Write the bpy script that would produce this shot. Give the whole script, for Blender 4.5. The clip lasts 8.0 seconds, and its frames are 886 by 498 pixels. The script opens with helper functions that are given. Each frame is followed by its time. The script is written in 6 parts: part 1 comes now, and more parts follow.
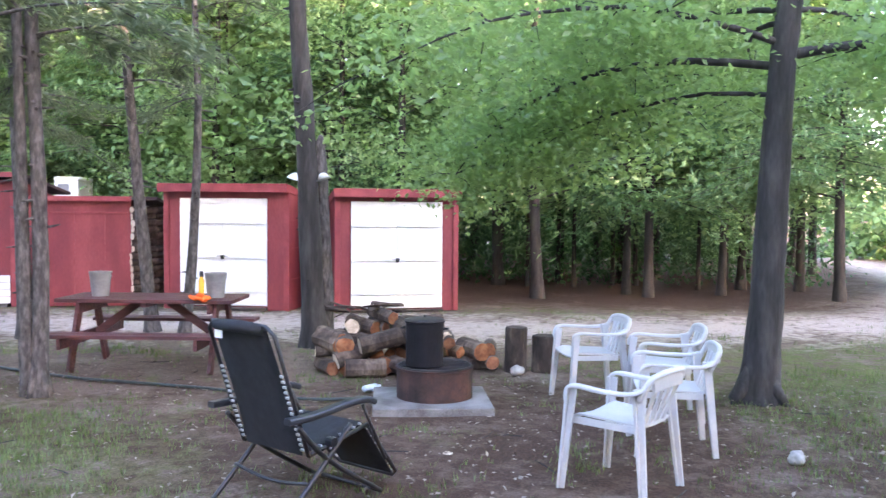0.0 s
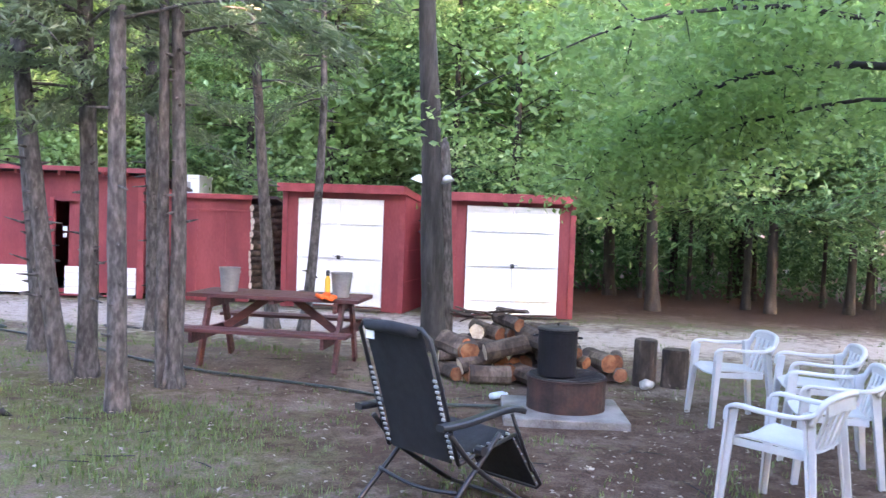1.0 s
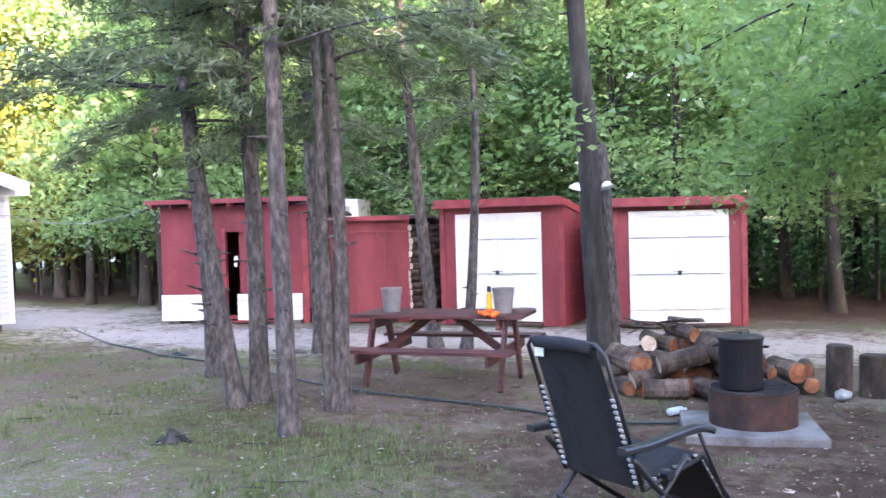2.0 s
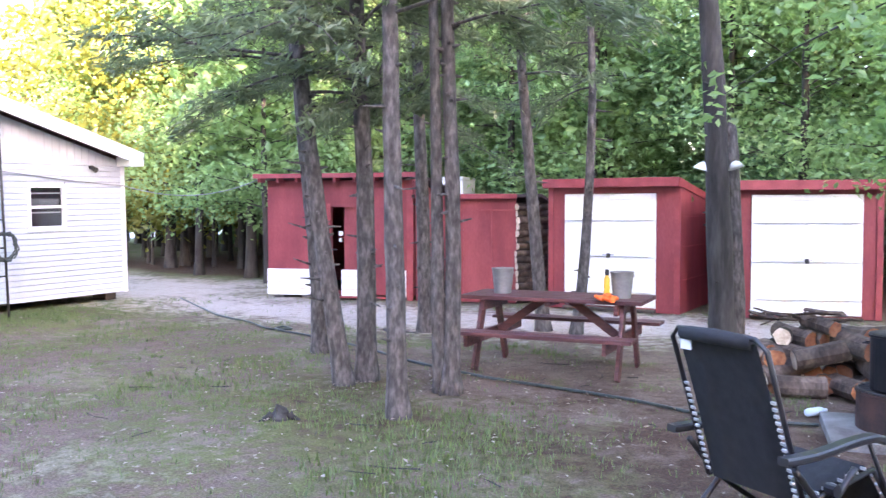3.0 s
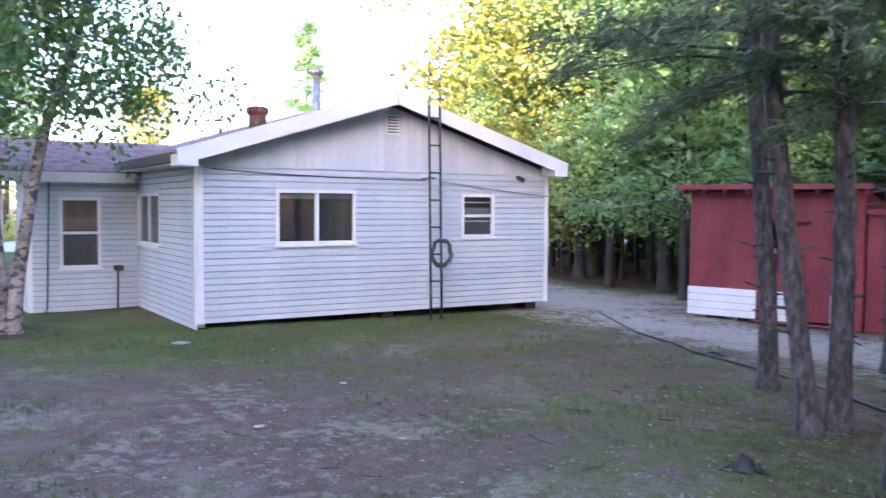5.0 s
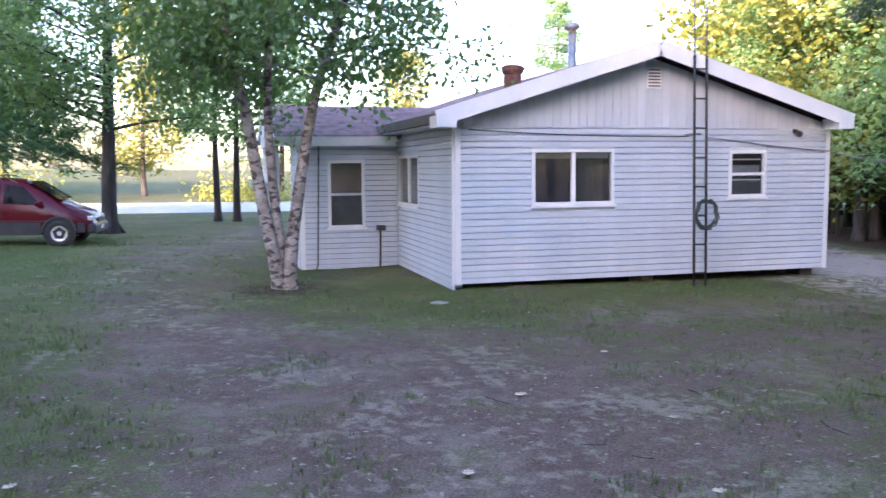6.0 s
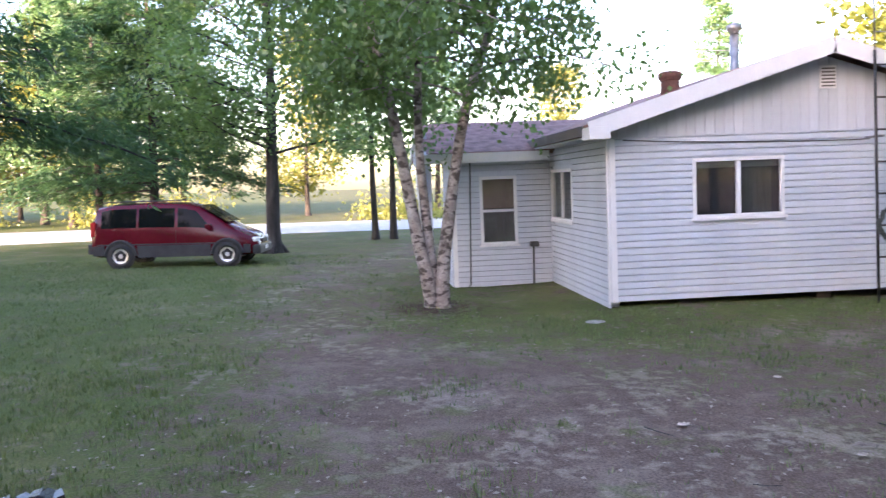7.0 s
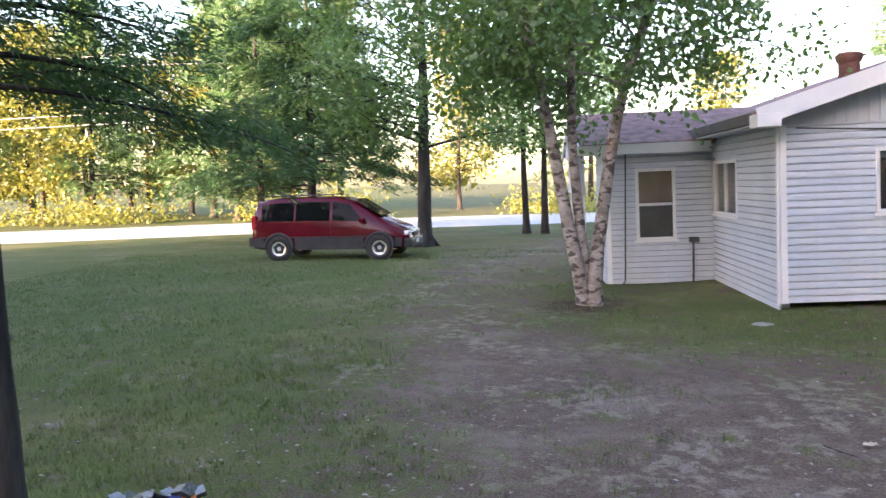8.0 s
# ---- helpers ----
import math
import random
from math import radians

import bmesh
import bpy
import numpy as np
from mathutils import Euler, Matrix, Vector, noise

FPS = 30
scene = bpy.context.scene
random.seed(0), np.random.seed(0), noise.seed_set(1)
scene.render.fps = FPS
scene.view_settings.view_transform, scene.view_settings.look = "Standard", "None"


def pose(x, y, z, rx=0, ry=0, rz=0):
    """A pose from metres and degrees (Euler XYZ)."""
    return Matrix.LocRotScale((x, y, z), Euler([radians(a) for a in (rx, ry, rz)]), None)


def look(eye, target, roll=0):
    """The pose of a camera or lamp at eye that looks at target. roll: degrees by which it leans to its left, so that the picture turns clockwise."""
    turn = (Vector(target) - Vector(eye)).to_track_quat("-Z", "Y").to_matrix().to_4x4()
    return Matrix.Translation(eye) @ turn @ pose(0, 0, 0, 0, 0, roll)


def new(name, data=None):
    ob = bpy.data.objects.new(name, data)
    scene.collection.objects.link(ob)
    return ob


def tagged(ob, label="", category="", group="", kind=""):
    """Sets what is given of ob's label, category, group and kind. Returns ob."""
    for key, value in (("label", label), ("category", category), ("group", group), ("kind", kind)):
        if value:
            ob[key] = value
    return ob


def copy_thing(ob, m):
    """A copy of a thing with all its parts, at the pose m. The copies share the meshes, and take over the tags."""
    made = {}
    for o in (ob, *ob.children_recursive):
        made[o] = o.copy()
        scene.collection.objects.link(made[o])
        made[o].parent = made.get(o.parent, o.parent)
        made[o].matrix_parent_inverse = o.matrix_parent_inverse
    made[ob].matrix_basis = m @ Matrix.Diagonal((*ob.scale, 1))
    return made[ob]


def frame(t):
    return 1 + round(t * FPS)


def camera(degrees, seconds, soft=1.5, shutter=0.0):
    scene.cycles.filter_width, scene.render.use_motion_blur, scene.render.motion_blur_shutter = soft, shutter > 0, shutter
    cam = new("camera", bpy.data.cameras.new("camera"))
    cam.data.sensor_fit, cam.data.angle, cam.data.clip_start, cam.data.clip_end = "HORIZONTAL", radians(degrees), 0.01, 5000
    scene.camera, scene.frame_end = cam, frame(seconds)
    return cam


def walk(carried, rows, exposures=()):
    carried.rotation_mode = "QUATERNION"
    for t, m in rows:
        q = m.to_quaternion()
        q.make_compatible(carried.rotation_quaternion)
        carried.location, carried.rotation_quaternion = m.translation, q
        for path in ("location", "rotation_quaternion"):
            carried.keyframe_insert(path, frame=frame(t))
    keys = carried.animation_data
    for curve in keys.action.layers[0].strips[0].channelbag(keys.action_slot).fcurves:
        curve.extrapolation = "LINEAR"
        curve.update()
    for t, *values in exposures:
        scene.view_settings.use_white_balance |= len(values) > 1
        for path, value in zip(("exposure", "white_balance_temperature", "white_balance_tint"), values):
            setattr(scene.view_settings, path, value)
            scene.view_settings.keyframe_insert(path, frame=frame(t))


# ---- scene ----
cam = camera(53.9, 8.0, soft=1.4, shutter=0.25)
PATH = [
    (0, (0.0, 0.0, 1.715), (-0.3483, 1.9673, 1.6218), 0.46),
    (0.5, (-0.209, 0.05, 1.703), (-0.6742, 1.9923, 1.6014), 1.72),
    (1, (-0.38, 0.095, 1.683), (-0.9382, 2.014, 1.6), 2.02),
    (1.5, (-0.446, 0.213, 1.658), (-1.1425, 2.0861, 1.5901), 1.10),
    (1.7, (-0.453, 0.262, 1.667), (-1.2444, 2.0982, 1.611), -0.17),
    (2.8, (-0.789, 0.505, 1.646), (-1.8237, 2.214, 1.5571), -0.80),
    (3, (-0.846, 0.574, 1.638), (-1.9289, 2.2528, 1.5435), -0.13),
    (3.5, (-0.929, 0.755, 1.626), (-2.163, 2.327, 1.5364), 0.27),
    (4, (-1.055, 0.874, 1.651), (-2.5506, 2.197, 1.5362), -0.27),
    (4.2, (-1.14, 0.819, 1.642), (-2.6776, 2.0922, 1.5234), -0.15),
    (5.3, (-1.936, 0.753, 1.673), (-3.7173, 1.6595, 1.5968), 0.65),
    (5.5, (-2.011, 0.792, 1.66), (-3.8505, 1.5722, 1.5676), -0.03),
    (6, (-2.104, 0.779, 1.683), (-4.021, 1.3189, 1.5036), 0.40),
    (6.5, (-2.238, 0.776, 1.697), (-4.1951, 1.1517, 1.5347), -1.46),
    (7, (-2.366, 0.891, 1.7), (-4.352, 1.0795, 1.5559), -1.27),
    (7.5, (-2.53, 0.977, 1.682), (-4.5234, 0.9497, 1.5212), -1.13),
    (8, (-2.676, 0.912, 1.687), (-4.6637, 0.7543, 1.5377), -1.54),
]
EXPOSURES = [(0.0, 4.5, 6150, 33), (1.5, 4.45, 5950, 34), (3.0, 4.6, 5900, 36), (3.8, 4.6, 5650, 36), (4.2, 4.25, 5600, 35), (5.3, 3.35, 5450, 34), (6.0, 3.3, 5500, 34), (7.0, 3.35, 5950, 34), (8.0, 3.25, 6300, 32)]
walk(cam, [(t, look(eye, target, roll)) for t, eye, target, roll in PATH], exposures=EXPOSURES)

# ---- daylight: low evening sun behind the woods, open sky ----
SUN_EL, SUN_AZ = 8.5, -40.0  # degrees above the horizon; direction of the sun from +x
world = bpy.data.worlds.new("evening_sky")
scene.world = world
world.use_nodes = True
wn = world.node_tree.nodes
sky = wn.new("ShaderNodeTexSky")
sky.sky_type, sky.sun_disc = "NISHITA", False
sky.sun_elevation, sky.sun_rotation = radians(SUN_EL), radians(90 - SUN_AZ)
sky.air_density, sky.dust_density, sky.ozone_density = 1.0, 1.8, 1.2
world.node_tree.links.new(sky.outputs[0], wn["Background"].inputs[0])
wn["Background"].inputs[1].default_value = 0.15
sun = new("sun", bpy.data.lights.new("sun", "SUN"))
sun.data.energy, sun.data.angle, sun.data.color = 4.0, radians(0.6), (1.0, 0.72, 0.42)
sdir = Vector((math.cos(radians(SUN_EL)) * math.cos(radians(SUN_AZ)), math.cos(radians(SUN_EL)) * math.sin(radians(SUN_AZ)), math.sin(radians(SUN_EL))))
sun.matrix_world = look(sdir * 60, (0, 0, 0))


# ---- materials ----
def surface(name, colours, scale=4.0, rough=0.7, bump=0.2, metal=0.0, stretch=(1, 1, 1), fine=40.0, vary=0.0, transmit=0.0, spec=0.5):
    """Two-scale noise between the given colours, grain, bump; vary: how far pieces differ by Object Info's Random."""
    m = bpy.data.materials.new(name)
    m.use_nodes = True
    n, l = m.node_tree.nodes, m.node_tree.links
    b = n["Principled BSDF"]
    tc, mp = n.new("ShaderNodeTexCoord"), n.new("ShaderNodeMapping")
    mp.inputs["Scale"].default_value = stretch
    l.new(tc.outputs["Object"], mp.inputs[0])
    a, f = n.new("ShaderNodeTexNoise"), n.new("ShaderNodeTexNoise")
    a.inputs["Scale"].default_value, a.inputs["Detail"].default_value = scale, 5
    f.inputs["Scale"].default_value, f.inputs["Detail"].default_value = fine, 4
    l.new(mp.outputs[0], a.inputs[0]); l.new(mp.outputs[0], f.inputs[0])
    mix = n.new("ShaderNodeMath"); mix.operation = "MULTIPLY_ADD"
    mix.inputs[1].default_value, mix.inputs[2].default_value = 0.35, -0.17
    l.new(f.outputs[0], mix.inputs[0])
    add = n.new("ShaderNodeMath"); l.new(a.outputs[0], add.inputs[0]); l.new(mix.outputs[0], add.inputs[1])
    r = n.new("ShaderNodeValToRGB")
    r.color_ramp.elements[0].position, r.color_ramp.elements[1].position = 0.3, 0.7
    r.color_ramp.elements[0].color, r.color_ramp.elements[1].color = (*colours[0], 1), (*colours[-1], 1)
    for k, c in enumerate(colours[1:-1]):
        e = r.color_ramp.elements.new(0.3 + 0.4 * (k + 1) / (len(colours) - 1)); e.color = (*c, 1)
    l.new(add.outputs[0], r.inputs[0])
    out = r.outputs[0]
    if vary:
        oi, hs, mr = n.new("ShaderNodeObjectInfo"), n.new("ShaderNodeHueSaturation"), n.new("ShaderNodeMapRange")
        mr.inputs[3].default_value, mr.inputs[4].default_value = 1 - vary, 1 + vary
        l.new(oi.outputs["Random"], mr.inputs[0]); l.new(mr.outputs[0], hs.inputs["Value"]); l.new(out, hs.inputs["Color"])
        out = hs.outputs[0]
    l.new(out, b.inputs["Base Color"])
    b.inputs["Roughness"].default_value, b.inputs["Metallic"].default_value = rough, metal
    b.inputs["Specular IOR Level"].default_value = spec
    if bump:
        bp = n.new("ShaderNodeBump"); bp.inputs["Strength"].default_value, bp.inputs["Distance"].default_value = bump, 0.02
        l.new(add.outputs[0], bp.inputs["Height"]); l.new(bp.outputs[0], b.inputs["Normal"])
    return m


def leaf_surface(name, dark, light, through_col, share=0.45):
    m = bpy.data.materials.new(name)
    m.use_nodes = True
    n, l = m.node_tree.nodes, m.node_tree.links
    n.remove(n["Principled BSDF"])
    g, r = n.new("ShaderNodeNewGeometry"), n.new("ShaderNodeValToRGB")
    r.color_ramp.elements[0].color, r.color_ramp.elements[1].color = (*dark, 1), (*light, 1)
    l.new(g.outputs["Random Per Island"], r.inputs[0])
    d, t, gl, m1, m2 = (n.new("ShaderNode" + k) for k in ("BsdfDiffuse", "BsdfTranslucent", "BsdfGlossy", "MixShader", "MixShader"))
    l.new(r.outputs[0], d.inputs[0])
    mc = n.new("ShaderNodeMix"); mc.data_type = "RGBA"; mc.inputs[0].default_value = 0.6
    l.new(r.outputs[0], mc.inputs[6]); mc.inputs[7].default_value = (*through_col, 1)
    l.new(mc.outputs[2], t.inputs[0])
    m1.inputs[0].default_value, m2.inputs[0].default_value, gl.inputs["Roughness"].default_value = share, 0.06, 0.45
    l.new(d.outputs[0], m1.inputs[1]); l.new(t.outputs[0], m1.inputs[2])
    l.new(m1.outputs[0], m2.inputs[1]); l.new(gl.outputs[0], m2.inputs[2])
    l.new(m2.outputs[0], n["Material Output"].inputs[0])
    return m


def glass_surface(name, tint=(0.9, 0.95, 0.95)):
    m = bpy.data.materials.new(name)
    m.use_nodes = True
    b = m.node_tree.nodes["Principled BSDF"]
    b.inputs["Base Color"].default_value = (*tint, 1)
    b.inputs["Roughness"].default_value, b.inputs["Transmission Weight"].default_value, b.inputs["IOR"].default_value = 0.03, 1.0, 1.45
    return m


RED = surface("red_barn_paint", [(0.15, 0.02, 0.028), (0.20, 0.03, 0.038), (0.26, 0.05, 0.055)], 2.2, 0.62, 0.15, stretch=(1, 1, 0.35))
RED_TRIM = surface("red_trim_paint", [(0.19, 0.024, 0.032), (0.28, 0.05, 0.056)], 5, 0.55, 0.12)
WHITE_DOOR = surface("white_door_paint", [(0.70, 0.70, 0.70), (0.80, 0.80, 0.80), (0.84, 0.84, 0.83)], 3, 0.5, 0.1, stretch=(1, 1, 0.4))
# siding and gable are white; the sky's blue tint is mixed into their colours
VINYL = surface("sky_tinted_white_vinyl", [(0.45, 0.49, 0.565), (0.53, 0.57, 0.645)], 1.6, 0.42, 0.05, fine=18, vary=0.03)
GABLE = surface("sky_tinted_gable_board", [(0.46, 0.49, 0.56), (0.54, 0.57, 0.64)], 2.5, 0.6, 0.1, stretch=(1, 1, 0.2), vary=0.05)
WHITE_TRIM = surface("white_trim", [(0.64, 0.65, 0.67), (0.72, 0.72, 0.74)], 3, 0.45, 0.04)
SHINGLE = surface("red_brown_shingle", [(0.15, 0.082, 0.075), (0.25, 0.14, 0.125), (0.33, 0.20, 0.175)], 6, 0.9, 0.5, fine=120)
DARK_ROOF = surface("dark_felt_roof", [(0.05, 0.03, 0.03), (0.09, 0.05, 0.05)], 5, 0.9, 0.3)
DARK_WOOD = surface("dark_bare_wood", [(0.035, 0.025, 0.02), (0.08, 0.06, 0.045)], 5, 0.85, 0.4, stretch=(1, 1, 4))
TABLE_RED = surface("red_stained_wood", [(0.045, 0.013, 0.015), (0.08, 0.024, 0.026), (0.13, 0.046, 0.046)], 4, 0.55, 0.3, stretch=(0.6, 5, 5), vary=0.12)
BARK = surface("grey_spruce_bark", [(0.026, 0.022, 0.021), (0.064, 0.057, 0.055), (0.13, 0.119, 0.114)], 20, 0.95, 1.0, stretch=(1, 1, 0.4), fine=60)
BARK_DARK = surface("brown_bark", [(0.013, 0.012, 0.011), (0.030, 0.027, 0.026), (0.06, 0.055, 0.052)], 8, 0.95, 1.0, stretch=(1, 1, 0.2), fine=40)
BARK_WOODS = surface("woods_bark", [(0.022, 0.018, 0.016), (0.065, 0.055, 0.048)], 8, 0.95, 0.8, stretch=(1, 1, 0.3))
PLASTIC = surface("white_chair_plastic", [(0.40, 0.405, 0.42), (0.49, 0.49, 0.50)], 5, 0.45, 0.03)
FABRIC = surface("black_mesh_fabric", [(0.006, 0.0065, 0.009), (0.014, 0.015, 0.02)], 20, 0.85, 0.3, fine=300)
STEEL_BLACK = surface("black_steel_tube", [(0.008, 0.008, 0.011), (0.02, 0.02, 0.025)], 8, 0.4, 0.05)
ARM_PLASTIC = surface("black_plastic", [(0.010, 0.011, 0.015), (0.022, 0.024, 0.03)], 8, 0.4, 0.05)
LACE = surface("grey_lace_knot", [(0.32, 0.32, 0.32), (0.46, 0.46, 0.46)], 20, 0.5, 0.1)
RUST = surface("rusty_steel", [(0.018, 0.012, 0.012), (0.04, 0.022, 0.02), (0.075, 0.035, 0.028)], 6, 0.75, 0.4, metal=0.3)
POT = surface("sooty_enamel", [(0.004, 0.004, 0.006), (0.010, 0.010, 0.014)], 5, 0.6, 0.15, spec=0.2)
CONCRETE = surface("grey_concrete", [(0.07, 0.06, 0.055), (0.16, 0.15, 0.145), (0.24, 0.23, 0.23)], 3.5, 0.9, 0.4, fine=90)
LOG_BARK = surface("log_bark", [(0.022, 0.016, 0.013), (0.062, 0.043, 0.034), (0.15, 0.112, 0.088)], 7, 0.95, 0.9, stretch=(1, 1, 0.4), vary=0.35)
LOG_END = surface("cut_log_end", [(0.09, 0.03, 0.014), (0.19, 0.07, 0.03), (0.27, 0.125, 0.06)], 9, 0.85, 0.4, vary=0.35)
LOG_OLD = surface("weathered_log_end", [(0.30, 0.22, 0.16), (0.5, 0.40, 0.30), (0.62, 0.52, 0.42)], 9, 0.85, 0.4, vary=0.3)
GREY_PAIL = surface("grey_galvanised_pail", [(0.20, 0.20, 0.21), (0.30, 0.30, 0.31)], 6, 0.5, 0.1, metal=0.5)
YELLOW = surface("yellow_plastic", [(0.65, 0.38, 0.02), (0.75, 0.46, 0.03)], 6, 0.4, 0.05)
ORANGE = surface("orange_cloth", [(0.80, 0.10, 0.012), (0.95, 0.17, 0.02)], 14, 0.8, 0.4)
HOSE = surface("green_black_hose", [(0.015, 0.02, 0.018), (0.035, 0.05, 0.045)], 10, 0.45, 0.1)
STEEL = surface("dull_grey_steel", [(0.22, 0.22, 0.23), (0.36, 0.36, 0.37)], 6, 0.45, 0.1, metal=0.8)
IRON = surface("dark_iron", [(0.03, 0.03, 0.032), (0.07, 0.065, 0.06)], 6, 0.6, 0.2, metal=0.6)
BRICK_RED = surface("terracotta_flue", [(0.10, 0.045, 0.035), (0.18, 0.08, 0.06)], 7, 0.85, 0.3)
# unlit rooms and the sky's blue reflection put into colour; ash bed shares it
ROOM_SHADE_ASH = surface("room_shade_and_ash", [(0.013, 0.016, 0.026), (0.026, 0.03, 0.044)], 3, 0.9, 0)
CURTAIN = surface("brown_curtain", [(0.20, 0.15, 0.13), (0.30, 0.23, 0.20)], 3, 0.9, 0.2, stretch=(1, 9, 0.5))
BLIND = surface("grey_blind", [(0.16, 0.165, 0.18), (0.23, 0.235, 0.25)], 4, 0.8, 0.1, stretch=(1, 1, 12))
BLIND_DARK = surface("dim_curtain", [(0.035, 0.04, 0.04), (0.075, 0.08, 0.075)], 4, 0.9, 0.2, stretch=(9, 9, 0.5))
SCREEN_SHADE = surface("grey_screen_and_eave_shade", [(0.10, 0.09, 0.09), (0.15, 0.14, 0.135)], 3, 0.7, 0.05)
VAN_RED = surface("dark_red_car_paint", [(0.075, 0.002, 0.008), (0.095, 0.003, 0.011)], 2, 0.2, 0, spec=0.32)
VAN_GREY = surface("grey_plastic_cladding", [(0.028, 0.028, 0.033), (0.045, 0.045, 0.052)], 4, 0.5, 0.05, spec=0.3)
TYRE = surface("black_rubber", [(0.015, 0.015, 0.015), (0.03, 0.03, 0.03)], 12, 0.8, 0.2)
ALLOY = surface("silver_alloy", [(0.55, 0.55, 0.57), (0.7, 0.7, 0.72)], 6, 0.3, 0, metal=0.7)
VAN_GLASS = surface("dark_tinted_glass", [(0.004, 0.0045, 0.005), (0.006, 0.007, 0.008)], 2, 0.04, 0, spec=0.09)
CLEAR_PLASTIC = surface("clear_lamp_lens", [(0.6, 0.6, 0.6), (0.75, 0.75, 0.75)], 6, 0.15, 0)
RED_LENS = surface("red_lamp_lens", [(0.4, 0.02, 0.02), (0.5, 0.03, 0.03)], 6, 0.2, 0)
STONE = surface("pale_stone", [(0.2, 0.19, 0.18), (0.38, 0.37, 0.35)], 9, 0.9, 0.5)
ROAD_MAT = surface("pale_gravel_road", [(0.42, 0.40, 0.38), (0.55, 0.53, 0.5)], 2, 0.95, 0.3, fine=25)
BLUE_PLASTIC = surface("pale_blue_plastic", [(0.42, 0.5, 0.6), (0.55, 0.62, 0.7)], 8, 0.3, 0.05)
PACK_GREEN = surface("green_printed_card", [(0.06, 0.24, 0.05), (0.09, 0.3, 0.07)], 6, 0.35, 0)
PACK_LIME = surface("lime_printed_card", [(0.38, 0.5, 0.02), (0.45, 0.58, 0.03)], 6, 0.35, 0)
PACK_BLUE = surface("navy_printed_card", [(0.02, 0.025, 0.12), (0.03, 0.04, 0.17)], 6, 0.35, 0)
PACK_ORANGE = surface("orange_printed_card", [(0.7, 0.22, 0.04), (0.8, 0.3, 0.06)], 6, 0.35, 0)
PACK_BLACK = surface("black_film", [(0.01, 0.01, 0.014), (0.025, 0.025, 0.03)], 12, 0.25, 0.3)
GLASS = glass_surface("window_glass")
LEAF_MAPLE = leaf_surface("maple_leaf", (0.045, 0.115, 0.03), (0.20, 0.335, 0.10), (0.44, 0.64, 0.20), 0.56)
LEAF_WOODS = leaf_surface("woods_leaf", (0.075, 0.18, 0.06), (0.26, 0.42, 0.17), (0.45, 0.62, 0.20), 0.54)
LEAF_CEDAR = leaf_surface("cedar_frond", (0.06, 0.14, 0.05), (0.14, 0.27, 0.10), (0.24, 0.40, 0.12), 0.4)
LEAF_SPRUCE = leaf_surface("spruce_needle", (0.055, 0.085, 0.042), (0.15, 0.195, 0.10), (0.24, 0.32, 0.13), 0.40)
LEAF_DARK = leaf_surface("dark_spruce_needle", (0.024, 0.075, 0.024), (0.065, 0.16, 0.045), (0.09, 0.2, 0.05), 0.25)
LEAF_BIRCH = leaf_surface("birch_leaf", (0.04, 0.10, 0.022), (0.11, 0.20, 0.05), (0.20, 0.34, 0.06))
# yellow here carries the warm evening sun on far foliage
LEAF_SUN_TINT = leaf_surface("sun_tinted_leaf", (0.11, 0.15, 0.02), (0.27, 0.27, 0.05), (0.45, 0.45, 0.06))
GRASS_MAT = leaf_surface("grass_blade", (0.046, 0.080, 0.016), (0.15, 0.19, 0.046), (0.18, 0.25, 0.05), 0.3)
LITTER_MAT = leaf_surface("dry_leaf", (0.07, 0.045, 0.03), (0.34, 0.29, 0.24), (0.3, 0.2, 0.1), 0.15)


def birch_bark():
    m = surface("birch_bark", [(0.13, 0.105, 0.09), (0.26, 0.225, 0.205), (0.40, 0.365, 0.34)], 5, 0.8, 0.3)
    n, l = m.node_tree.nodes, m.node_tree.links
    tc, mp, no, r, mx = (n.new("ShaderNode" + k) for k in ("TexCoord", "Mapping", "TexNoise", "ValToRGB", "Mix"))
    mp.inputs["Scale"].default_value = (3.2, 3.2, 6.5)
    no.inputs["Scale"].default_value, no.inputs["Detail"].default_value = 2.2, 5
    l.new(tc.outputs["Object"], mp.inputs[0]); l.new(mp.outputs[0], no.inputs[0]); l.new(no.outputs[0], r.inputs[0])
    r.color_ramp.elements[0].position, r.color_ramp.elements[1].position = 0.51, 0.60
    mx.data_type = "RGBA"
    b = n["Principled BSDF"]
    old = b.inputs["Base Color"].links[0].from_socket
    l.new(r.outputs[0], mx.inputs[0]); l.new(old, mx.inputs[6]); mx.inputs[7].default_value = (0.06, 0.045, 0.04, 1)
    l.new(mx.outputs[2], b.inputs["Base Color"])
    return m


BIRCH = birch_bark()


